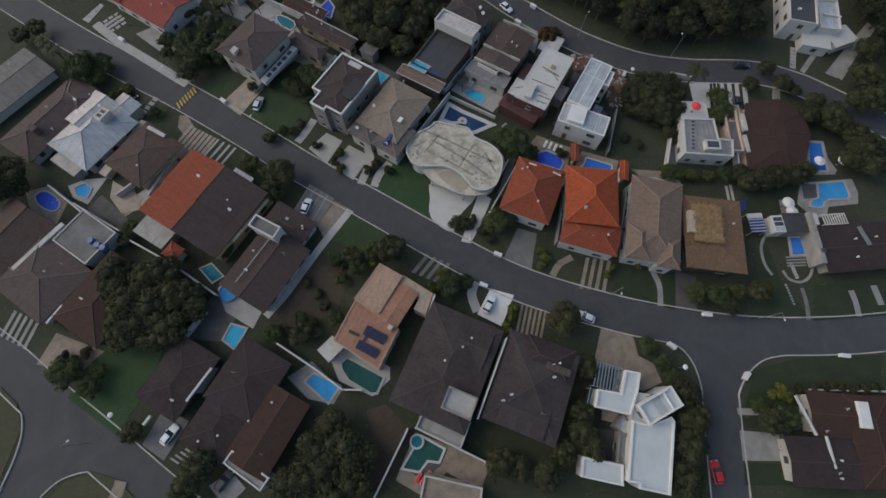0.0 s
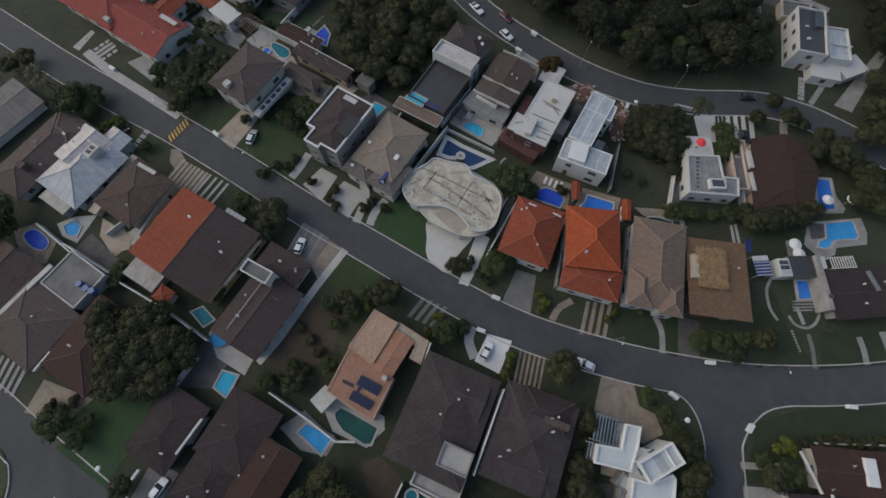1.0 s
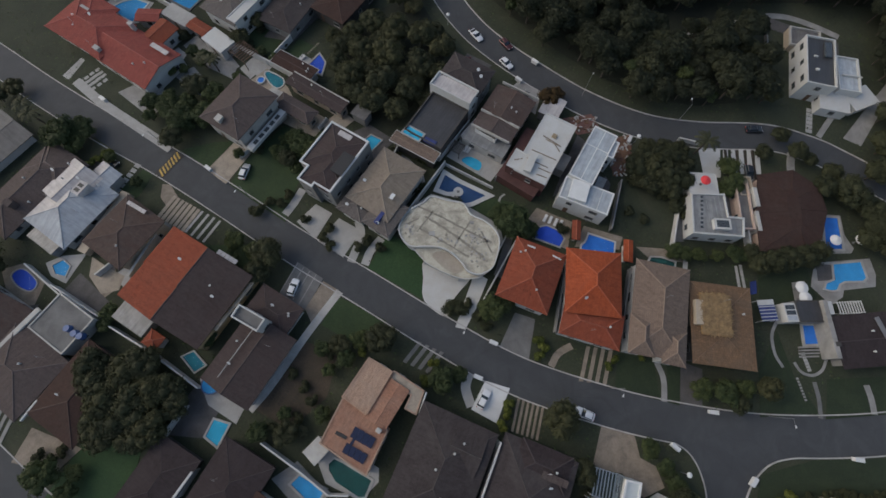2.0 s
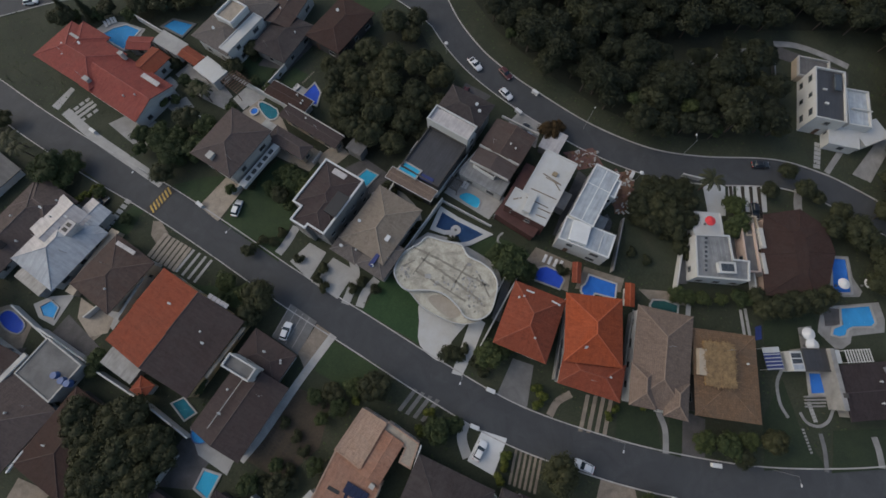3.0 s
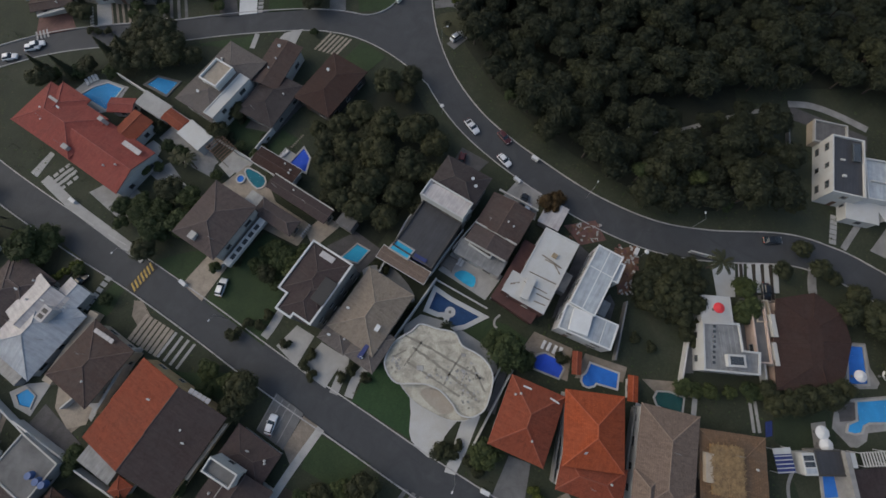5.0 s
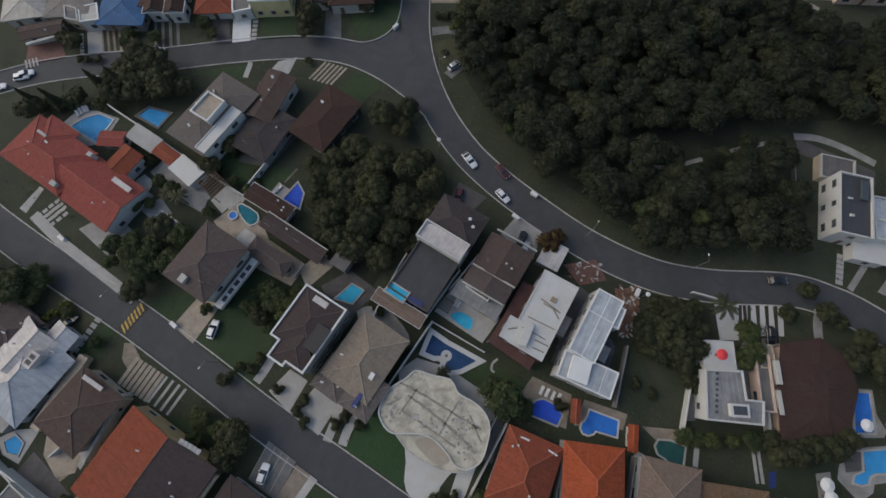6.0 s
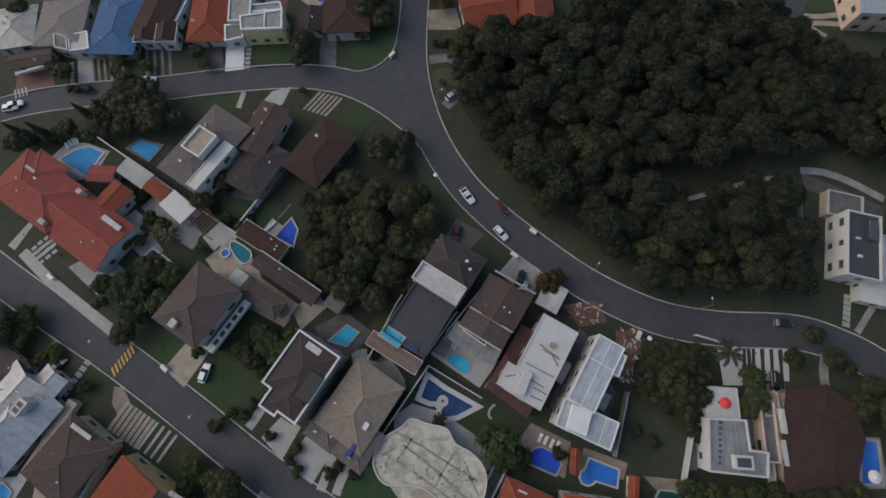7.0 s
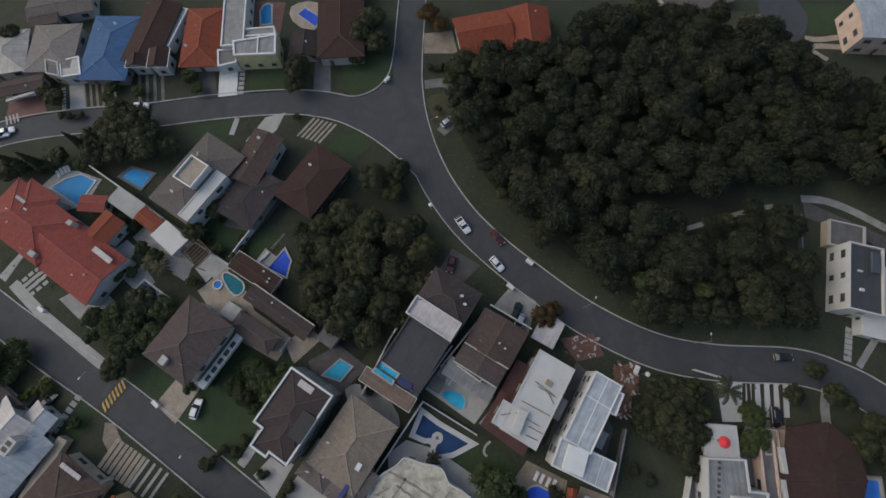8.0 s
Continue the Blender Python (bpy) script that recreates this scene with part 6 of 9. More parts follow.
# the free-form white house
shape = smooth_loop([(-9, 47.3), (-7.2, 51.1), (-4.2, 53.2), (-2.4, 54.8), (0.9, 54.1), (4.7, 53.4), (6.3, 51), (9.1, 49.7), (11.4, 47.9), (12.6, 45.2), (12, 41.4), (10.9, 38.9), (8.5, 37.6), (6.1, 38.1), (4.8, 39.8), (2.3, 42.1), (-0.4, 43.1), (-3.1, 43.1), (-6, 43), (-8, 44.5)], 4)
porch = smooth_loop([(-6.4, 44.2), (-3.9, 41), (-2.1, 39.5), (1, 38), (4.1, 36.9), (7.2, 36.9), (9.5, 38.1), (5.1, 40.9), (0.9, 44), (-3.8, 44.6)], 3)
cx, cy = sum(p[0] for p in shape) / len(shape), sum(p[1] for p in shape) / len(shape)
shape = [(px - cx, py - cy) for px, py in shape]
porch = [(px - cx, py - cy) for px, py in porch]
home = thing("house", turned(cx, cy, 0, GROUND - 0.04), "free-form white house with a stained flat roof terrace", "house", "houses of the quarter")
part("wall", prism(grown(shape, -0.5), 0.0, 3.8), "white", home)
part("roof", prism(shape, 3.8, 4.15), "stained_deck", home, "stained pale concrete roof deck")
part("parapet", ring(grown(shape, 0.05), grown(shape, -0.2), 3.7, 4.45), "white", home)
part("porch_rim", ring(grown(porch, 0.04), grown(porch, -0.1), 3.25, 3.42), "white", home)
part("porch_roof", prism(porch, 2.9, 3.3), "stained_deck", home, "stained curved porch roof")
for u, v in ((0.15, 0.2), (0.4, 0.35), (0.62, 0.3), (0.85, 0.25)):
    k = int(u * len(porch)) % len(porch)
    part("column", tube(bmesh.new(), (porch[k][0] * 0.97, porch[k][1] * 0.97, 0), (porch[k][0] * 0.97, porch[k][1] * 0.97, 2.92), 0.18, n=12), "white", home)
for k in range(4, len(shape), 9):
    a, b = Vector(shape[k]), Vector(shape[(k + 1) % len(shape)])
    m = turned((a.x + b.x) / 2 * 0.965, (a.y + b.y) / 2 * 0.965, math.degrees(math.atan2((b - a).y, (b - a).x)) + 180)
    window_on(home, m @ pose(0, 0.0, 1.5), 1.3)

local = lambda pts: [(px - cx, py - cy) for px, py in pts]
for k, (pts, width) in enumerate((([(-5.4, 52.4), (-0.1, 50.1), (5.2, 47.4), (10.9, 44.7)], 0.42), ([(-3.6, 50.1), (0.7, 47.5), (6.0, 43.9), (9.3, 41.3)], 0.5),
                                  ([(-4.6, 47.3), (0.3, 44.6), (6.2, 41.3)], 0.4), ([(6.4, 49.5), (4.0, 45.4), (3.0, 43.2)], 0.35), ([(-1.8, 51.4), (-5.0, 46.4)], 0.35),
                                  ([(-7.6, 48.0), (-4.8, 49.4)], 0.3), ([(8.6, 47.2), (11.0, 42.4)], 0.3))):
    seam(home, local(pts), width, 30 + k)
part("stain", prism(local(smooth_loop([(-0.6, 42.4), (2.0, 42.3), (3.9, 40.7), (5.2, 38.6), (3.0, 37.9), (0.8, 39.2), (-1.4, 41.2)], 4)), 3.28, 3.312), "rust_stain", home, "rust-brown stain on the porch roof")
rng = random.Random(12)
for spot, spread, many in (((7.2, 45.6), (2.2, 1.5), 42), ((8.0, 41.2), (1.8, 1.6), 26), ((-6.6, 47.0), (1.4, 1.6), 26), ((1.0, 45.2), (2.4, 1.2), 16)):
    for k in range(many):
        a = rng.uniform(0.1, 0.28)
        ob = part("gravel_lump", soft_box(-a, -a * 0.7, 0, a, a * 0.7, rng.uniform(0.06, 0.14), 0.03), rng.choice(("concrete", "mossy_seam", "pale_concrete")), home)
        ob.matrix_basis = pose(spot[0] - cx + rng.gauss(0, spread[0] / 1.6), spot[1] - cy + rng.gauss(0, spread[1] / 1.6), 4.145, 0, 0, rng.uniform(0, 180))
roof_box(home, -1.86, 46.21, 5, 1.3, 0.91, 4.12, 4.35, 'pale_concrete', "roof_hatch", "pale roof hatch", False)
roof_box(home, 6.60, 49.12, 0, 0.9, 0.63, 4.12, 4.35, 'concrete', "roof_vent", "", False)
roof_box(home, 9.9, 44.9, 0, 0.4, 0.4, 4.12, 4.5, 'dark_wall', "roof_vent", "", False)

# drives, terraces, lawns and paths
slab('terrace', [(-6.2, 54.6), (-2.7, 57.3), (2.2, 56.2), (6.4, 54.3), (11.2, 51.6), (13.4, 48.9), (14.0, 46.4), (12, 45), (-4.9, 44.9)], 'pale_concrete', 'pale terrace behind the free-form house', 'terrace')
slab('driveway', [(-3, 41.4), (-3.3, 37.4), (-2.8, 32.4), (2.2, 29.2), (3.7, 33.5), (7, 37.9), (5.5, 39.9)], 'white', 'white curved concrete driveway', 'driveway', curve=3)
slab('driveway', [(4, 27.2), (6.1, 26.8), (8.1, 31), (10.6, 37.7), (7.8, 39.3)], 'white', 'pale concrete driveway', 'driveway')
slab('lawn', [(-15.4, 39), (-11.6, 47.6), (-3.7, 42), (-3.2, 32.7)], 'lawn_fresh', 'mown green lawn', 'lawn', h=0.025)
slab('lawn', [(5.5, 55.6), (11.1, 57), (15.6, 56.2), (21.2, 52.5), (18, 48.1), (12.5, 47.8)], 'lawn_green', 'mown green lawn', 'lawn', h=0.025)
slab('driveway', [(-32.5, 49), (-28.8, 53.5), (-24.8, 51.4), (-27.7, 45.1)], 'pale_concrete', 'pale concrete driveway', 'driveway')
slab('driveway', [(-27.2, 44.7), (-23.1, 50.3), (-17.7, 47.5), (-21.1, 41.2)], 'pale_concrete', 'pale concrete driveway', 'driveway')
strip("garden_path", [(-35.4, 50.6), (-33.9, 53.3), (-32.3, 57.1)], 1.8, 'pale_concrete', 'narrow pale garden path', "path")
strip("garden_path", [(-19.3, 40.2), (-18.2, 44), (-17.8, 47), (-18.7, 49.8)], 1.8, 'pale_concrete', 'narrow pale garden path', "path")
strip("garden_path", [(-16.2, 39.7), (-15.2, 43), (-13.1, 46)], 1.8, 'pale_concrete', 'narrow pale garden path', "path")
slab('driveway', [(-55.4, 61), (-50.5, 68.7), (-46, 65.9), (-50.3, 57.5)], 'beige_paving', 'beige paved driveway', 'driveway')
strip("garden_path", [(-93.9, 84.3), (-85, 77.9), (-74.8, 71.8), (-65.2, 66.1)], 2.3, 'pale_concrete', 'pale pavement strip along the kerb', "path")
slab('driveway', [(-82.3, 81.4), (-77.5, 84.8), (-71.8, 83.2), (-67.8, 80.3), (-72.5, 74.5)], 'concrete', 'pale concrete driveway', 'driveway')
slab('lawn', [(-49.4, 57.4), (-47, 63.8), (-39.3, 73.8), (-30.1, 69.9), (-33.9, 57.4), (-35.1, 48.8)], 'lawn_green', 'mown green lawn', 'lawn', h=0.025)
slab('lawn', [(-62.7, 65.9), (-55.4, 68.4), (-50.6, 68.9), (-55.4, 61)], 'lawn_green', 'mown green lawn', 'lawn', h=0.025)
slab('driveway', [(13.3, 23.8), (16.4, 30.8), (20.6, 29.6), (19.1, 21)], 'grey_concrete', 'grey concrete driveway', 'driveway')
for i in range(4):
    ox, oy = 31.02 + i * 1.542, 24.55 + i * -0.129
    slab("paving_strip", [(ox, oy), (ox + 0.77, oy + -0.06), (ox + -1.08, oy + -7.00), (ox + -1.85, oy + -6.93)], 'tan_paving', 'parallel pale concrete wheel tracks in the grass', "paving")
strip("garden_path", [(23.6, 20.2), (25.2, 22.8), (28, 24.5)], 1.4, 'tan_paving', 'narrow pale garden path', "path")
slab('lawn', [(37.4, 23.5), (44.5, 22.6), (45, 14.7), (36.2, 16.5)], 'lawn_deep', 'dark mown grass', 'lawn', h=0.025)
slab('driveway', [(50.0, 22.4), (54.2, 21.1), (53.2, 14.0), (48.9, 14.2)], 'dark_paving', 'dark grey paved driveway', 'driveway')
slab('lawn', [(47.1, 21.4), (49.9, 22.1), (48.7, 13.9), (46.6, 14.4)], 'lawn_deep', 'dark mown grass', 'lawn', h=0.025)
strip("garden_path", [(45.1, 22.0), (46.1, 18.8), (45.8, 14.5)], 1.1, 'concrete', 'narrow pale garden path', "path")
slab('lawn', [(65.5, 21.6), (70.8, 29.6), (72.5, 20.7), (76.1, 13.4), (64.3, 12.5)], 'lawn_deep', 'dark mown grass', 'lawn', h=0.025)
slab('lawn', [(79, 20.3), (94.7, 21.6), (92.5, 14.5), (77.1, 12.7)], 'lawn_deep', 'dark mown grass', 'lawn', h=0.025)
strip("garden_path", [(86.6, 19.5), (86.9, 17), (86.8, 14.0)], 1.2, 'concrete', 'narrow pale garden path', "path")
strip("garden_path", [(91.7, 20.8), (92.2, 16.6)], 1.4, 'concrete', 'narrow pale garden path', "path")
strip("garden_path", [(76.3, 19.6), (76.5, 16.6), (76.1, 12.8)], 0.8, 'grey_concrete', 'narrow pale garden path', "path")
strip("garden_path", [(71.2, 31.6), (69.6, 28.6), (69.5, 24.8), (70.6, 22.2)], 0.6, 'concrete', 'narrow pale garden path', "path")
strip("garden_path", [(73.1, 23.3), (74.1, 21.5), (76.3, 20.9), (78.4, 22.0), (79.8, 24.2)], 0.55, 'concrete', 'narrow pale garden path', "path")
stepping_stones((75.2, 25.4), (75.9, 21.6), 6, 0.8, 'pale_concrete')
stepping_stones((73.0, 20.4), (73.9, 15.8), 8, 0.55, 'concrete')
slab('terrace', [(82.0, 44.8), (94.3, 46.4), (94.7, 42.7), (93.9, 40.0), (88.7, 39.2), (86.9, 38.9), (86.3, 37.4), (84.3, 36.1), (82.9, 36.1), (80.0, 39.4), (80.7, 41.5)], 'concrete', 'pale stone terrace round the pool', 'terrace')
slab('lawn', [(69.2, 43.4), (80, 45.3), (80.5, 36.8), (74.8, 33.8), (68.4, 36.2)], 'lawn_deep', 'dark mown grass', 'lawn', h=0.025)
slab('terrace', [(76, 40.1), (78.9, 40.6), (78.7, 35.6), (75.8, 35.2)], 'concrete', 'pale paved terrace', 'terrace')
slab('terrace', [(18, 50.1), (21.5, 55), (29.4, 51.9), (28.1, 45.3), (22.5, 47.3)], 'tan_paving', 'tan paved pool terrace', 'terrace')
slab('terrace', [(29.7, 46.1), (32, 51.1), (40.5, 48.8), (39.5, 45.8)], 'tan_paving', 'tan paved pool terrace', 'terrace')
slab('terrace', [(0.4, 67.3), (4.0, 72.6), (14.6, 66.6), (10.9, 61.1)], 'pale_concrete', 'pale paved terrace', 'terrace')
pergola(2.74, 68.5, -28, 2.9, 2.9, 2.1, n=9, mat='dark_wall', label='dark slatted shade beside the pool')
lounger(4.9, 69.4, -28)
lounger(5.6, 69.1, -28)
slab('driveway', [(14.3, 85.6), (17.9, 90.2), (23.5, 86.8), (21.7, 80)], 'concrete', 'pale concrete driveway', 'driveway')
slab('terrace', [(-16.3, 66.2), (-10.6, 67.6), (-4.7, 61.9), (-5.5, 58.1), (-12.2, 60.9)], 'concrete', 'pale round courtyard paving', 'terrace', curve=3)
slab('driveway', [(60.5, 72.1), (65.7, 72.4), (64.7, 64.8), (60.8, 64.6)], 'white', 'pale concrete driveway', 'driveway')
for x0, x1 in ((66.5, 67.2), (69.2, 69.8), (71.1, 71.7), (72.9, 73.5)):
    slab('planting_strip', [(x0, 72.3), (x1, 72.3), (x1 - 0.4, 64.6), (x0 - 0.4, 64.6)], 'soil', 'dark planting strip between the pale tracks', 'planting', h=0.1)
for i in range(5):
    ox, oy = 66.40 + i * 1.885, 72.29 + i * 0.076
    slab("paving_strip", [(ox, oy), (ox + 1.13, oy + 0.05), (ox + 0.37, oy + -6.42), (ox + -0.76, oy + -6.47)], 'white', 'parallel pale concrete wheel tracks in the grass', "paving")
slab('terrace', [(62.2, 58.6), (65.5, 64.5), (68.7, 65.3), (67.5, 53.9), (63.8, 53.1)], 'grey_concrete', 'pale paved terrace', 'terrace')
strip("garden_path", [(82.6, 72.1), (81.7, 68.7), (81.4, 64.9)], 1.8, 'concrete', 'narrow pale garden path', "path")
slab('terrace', [(85.6, 56.5), (90.3, 56.4), (90.1, 51.6), (91.4, 48.6), (90.6, 47.4), (84.1, 47.0), (84.0, 50.3)], 'concrete', 'pale paved terrace', 'terrace')
stepping_stones((89.8, 85.1), (88.0, 78.0), 6, 1.5, 'pale_concrete')
strip("garden_path", [(94.8, 83), (90.1, 77)], 1.3, 'concrete', 'narrow pale garden path', "path")
slab('driveway', [(96, 76.9), (104.4, 86.5), (111.9, 94.6), (113.6, 92.7), (105.6, 82.8), (99.8, 74.9)], 'concrete', 'pale concrete driveway', 'driveway')
slab('terrace', [(84.8, 114), (101.9, 106), (101, 101.9), (98.1, 104.4), (84.8, 109.8)], 'dark_paving', 'dark paved yard', 'terrace')
strip("garden_path", [(84.6, 114.4), (90, 114.1), (95.9, 111.8), (102.4, 108)], 1.8, 'concrete', 'curved pale wall-side path', "path")
for i in range(7):
    ox, oy = -61.52 + i * 1.020, 54.16 + i * -0.497
    slab("paving_strip", [(ox, oy), (ox + 0.73, oy + -0.36), (ox + -1.92, oy + -5.85), (ox + -2.65, oy + -5.49)], 'beige_paving', 'parallel pale concrete wheel tracks in the grass', "paving")
for i in range(4):
    ox, oy = -54.38 + i * 1.483, 50.68 + i * -0.709
    slab("paving_strip", [(ox, oy), (ox + 0.52, oy + -0.25), (ox + -2.24, oy + -5.49), (ox + -2.76, oy + -5.24)], 'pale_concrete', 'parallel pale concrete wheel tracks in the grass', "paving")
slab('terrace', [(-64.9, 56.8), (-63, 56.8), (-60.5, 53.7), (-62.6, 51.3), (-64.5, 53.5)], 'tan_paving', 'pale paved terrace', 'terrace')
slab('lawn', [(-58.2, 43.8), (-50.7, 42.6), (-41.6, 43), (-34.7, 40.4), (-40.6, 37.2), (-50.4, 41.2)], 'lawn_green', 'mown green lawn', 'lawn', h=0.025)
stepping_stones((-75.1, 54.2), (-71.7, 61.9), 6, 1.4, 'pale_concrete')
slab('lawn', [(-84.6, 68.6), (-72.7, 61.4), (-75, 54.7), (-83.4, 60)], 'lawn_dry', 'mown green lawn', 'lawn', h=0.025)
slab('lawn', [(-74.4, 54.4), (-70.3, 60.5), (-67.6, 59.5), (-69.4, 53.7), (-71.3, 52)], 'lawn_green', 'mown green lawn', 'lawn', h=0.025)
strip("garden_path", [(-82.5, 59.3), (-79.7, 65.3)], 1.5, 'tan_paving', 'narrow pale garden path', "path")
slab('driveway', [(-33.7, 32.6), (-30.9, 39.7), (-24.8, 36.2), (-27.7, 29.2)], 'grey_concrete', 'grey paved parking place', 'driveway')
for i in range(4):
    ox, oy = -30.88 + i * 1.454, 39.38 + i * -0.794
    slab("paving_strip", [(ox, oy), (ox + 0.17, oy + -0.10), (ox + -2.52, oy + -6.56), (ox + -2.70, oy + -6.46)], 'concrete', 'pale joint line in the paving', "paving")
slab('terrace', [(-27.7, 29.5), (-24.7, 35.7), (-21.2, 33.8), (-25.7, 26.2)], 'tan_paving', 'tan gravel bed', 'terrace')
strip("garden_path", [(-20.9, 33.6), (-26.6, 24.2), (-32.2, 14), (-35.6, 9.1)], 1.6, 'offwhite', 'narrow pale garden path', "path")
slab('lawn', [(-21.9, 32.7), (-10.4, 27.8), (-16.1, 22.7), (-23.8, 26.3)], 'lawn_green', 'mown green lawn', 'lawn', h=0.025)
for i in range(4):
    ox, oy = -6.42 + i * 1.527, 19.72 + i * -0.588
    slab("paving_strip", [(ox, oy), (ox + 0.76, oy + -0.29), (ox + 3.74, oy + 3.94), (ox + 2.97, oy + 4.23)], 'grey_concrete', 'parallel pale concrete wheel tracks in the grass', "paving")
strip("garden_path", [(7.1, 18), (6.5, 15.3), (7.7, 11.8)], 1.9, 'pale_concrete', 'narrow pale garden path', "path")
slab('driveway', [(7.7, 11.3), (10.4, 16.8), (15.3, 15.6), (12.7, 9)], 'bright', 'white concrete parking place', 'driveway')
for i in range(6):
    ox, oy = 15.47 + i * 0.945, 7.71 + i * -0.264
    slab("paving_strip", [(ox, oy), (ox + 0.47, oy + -0.13), (ox + 1.89, oy + 6.13), (ox + 1.42, oy + 6.26)], 'tan_paving', 'parallel pale concrete wheel tracks in the grass', "paving")
slab('driveway', [(33.0, 9.4), (39.3, 8.3), (40.0, 4.2), (42.9, 2.8), (44.1, -0.7), (40.0, -2.6), (36.4, 1.3), (30.8, 1.9)], 'tan_paving', 'beige stone driveway', 'driveway')
slab('terrace', [(29.9, -9.7), (36.3, -9.5), (35.1, -16.3), (32.6, -15.4)], 'dark_paving', 'dark paved yard', 'terrace')
slab('terrace', [(31.8, -6.4), (35.0, -6.8), (34.6, -8.6), (31.6, -8.0)], 'beige_paving', 'beige paved doorstep', 'terrace')
slab('lawn', [(62.8, 2.4), (73, 5.3), (89.1, 6.3), (87, -0.4), (69.2, -1.1), (59.7, -4.6)], 'lawn_deep', 'dark mown grass', 'lawn', h=0.025)
slab('driveway', [(57.8, -8.9), (66.3, -9.2), (66.5, -13.8), (57.4, -14.1)], 'concrete', 'pale concrete driveway', 'driveway')
strip("garden_path", [(58, -5.5), (62.3, -5.5), (65.5, -5.4)], 1.2, 'concrete', 'narrow pale garden path', "path")
slab('lawn', [(58.3, -6.5), (63.7, -6.3), (64.4, -8.2), (58.1, -8.3)], 'lawn_deep', 'dark mown grass', 'lawn', h=0.025)
slab('lawn', [(57.6, -14.5), (66.2, -14.4), (65.9, -17.9), (57, -18.2)], 'lawn_deep', 'dark mown grass', 'lawn', h=0.025)
slab('lawn', [(-70.6, -8), (-66.1, 2.3), (-54.7, 2.1), (-55.1, -4.9), (-59.6, -14.1)], 'lawn_fresh', 'mown green lawn', 'lawn', h=0.025)
slab('driveway', [(-54.2, -15.6), (-51.8, -9.1), (-46.5, -11.2), (-49.5, -18.1)], 'grey_concrete', 'grey concrete driveway', 'driveway')
for i in range(4):
    ox, oy = -48.58 + i * 0.782, -17.70 + i * 0.551
    slab("paving_strip", [(ox, oy), (ox + 0.31, oy + 0.22), (ox + 2.09, oy + -0.67), (ox + 1.78, oy + -0.89)], 'concrete', 'parallel pale concrete wheel tracks in the grass', "paving")
slab('driveway', [(-40.4, -21.8), (-36.8, -19.4), (-33.7, -22), (-36.6, -25.3)], 'concrete', 'pale concrete driveway', 'driveway')
slab('terrace', [(-78.7, -2.1), (-76.9, 4.1), (-66.2, 0.9), (-69.9, -3.5)], 'tan_paving', 'pale paved terrace', 'terrace')
for i in range(5):
    ox, oy = -87.92 + i * 1.337, 3.06 + i * -0.546
    slab("paving_strip", [(ox, oy), (ox + 0.67, oy + -0.27), (ox + 1.62, oy + 5.02), (ox + 0.95, oy + 5.30)], 'concrete', 'parallel pale concrete wheel tracks in the grass', "paving")
slab('lawn', [(-84.2, -6.5), (-79.9, -9.4), (-77.4, -13.8), (-78.2, -22.3)], 'lawn_dry', 'mown green lawn', 'lawn', h=0.025)
slab('lawn', [(-68.5, -25.1), (-66.4, -22.1), (-61.8, -20.4), (-57.4, -21.4), (-52.9, -24.5)], 'lawn_dry', 'mown green lawn', 'lawn', h=0.025)
strip("garden_path", [(-56.3, -21.7), (-56.8, -25.1)], 2.2, 'tan_paving', 'narrow pale garden path', "path")
slab('terrace', [(-46.6, 14.4), (-44.8, 17.2), (-36.2, 10.9), (-37.7, 6.5), (-43.9, 9.7)], 'pale_concrete', 'pale paved terrace', 'terrace')
slab('terrace', [(-29.3, -2.6), (-24.9, 0.6), (-18.3, -4.5), (-19.7, -7.2), (-24.7, -6.4)], 'concrete', 'pale paved terrace', 'terrace')
slab('terrace', [(-22.3, 2.9), (-20.2, 5.7), (-9.4, 0.1), (-9.2, -2.2), (-12.3, -5.5), (-19.1, -2.9)], 'pale_concrete', 'pale paved pool terrace', 'terrace')
slab('terrace', [(-6.8, -19.7), (-3.7, -11.5), (10.5, -16.3), (8.6, -20.9), (2.4, -18), (-1.5, -22.2)], 'tan_paving', 'pale paved terrace', 'terrace')
slab('terrace', [(-4.9, -17.8), (-2.3, -11.9), (2.5, -14.2), (1.3, -17.1), (-2.2, -19.5)], 'dark_paving', 'pale paved terrace', 'terrace')
slab('terrace', [(-85.4, 36.8), (-82.2, 38.6), (-77.2, 39.3), (-79.6, 32.5), (-83.3, 34)], 'pale_concrete', 'pale paved terrace', 'terrace')
slab('terrace', [(-94.4, 34.9), (-89.9, 36.6), (-84.1, 32.6), (-84.7, 27.1), (-89.9, 27.5)], 'tan_paving', 'pale paved terrace', 'terrace')
slab('terrace', [(-75.1, 34.4), (-70.8, 37.4), (-67.6, 32.6), (-70.6, 29.7)], 'tan_paving', 'pale paved terrace', 'terrace')
slab('terrace', [(-79.7, 30.7), (-77.2, 35), (-67.5, 27.8), (-67.8, 24.5)], 'dark_paving', 'pale paved terrace', 'terrace')
slab('terrace', [(-96.3, 106.2), (-92, 112.4), (-87.1, 112.5), (-80.9, 110.6), (-83, 103.6), (-87.5, 102.3)], 'pale_concrete', 'pale paved terrace', 'terrace')
slab('terrace', [(-51.7, 85), (-46.4, 90.5), (-40.2, 85), (-38.2, 81.4), (-28.6, 75.8), (-31.5, 71), (-43.5, 76.2)], 'beige_paving', 'beige paved courtyard', 'terrace')
slab('terrace', [(-66.2, 94.1), (-61.6, 99.8), (-53.6, 90.8), (-56.2, 88)], 'concrete', 'pale paved terrace', 'terrace')
slab('terrace', [(-69.7, 87.2), (-65.2, 90.1), (-61.7, 86.4), (-64.8, 83.6)], 'concrete', 'pale paved terrace', 'terrace')
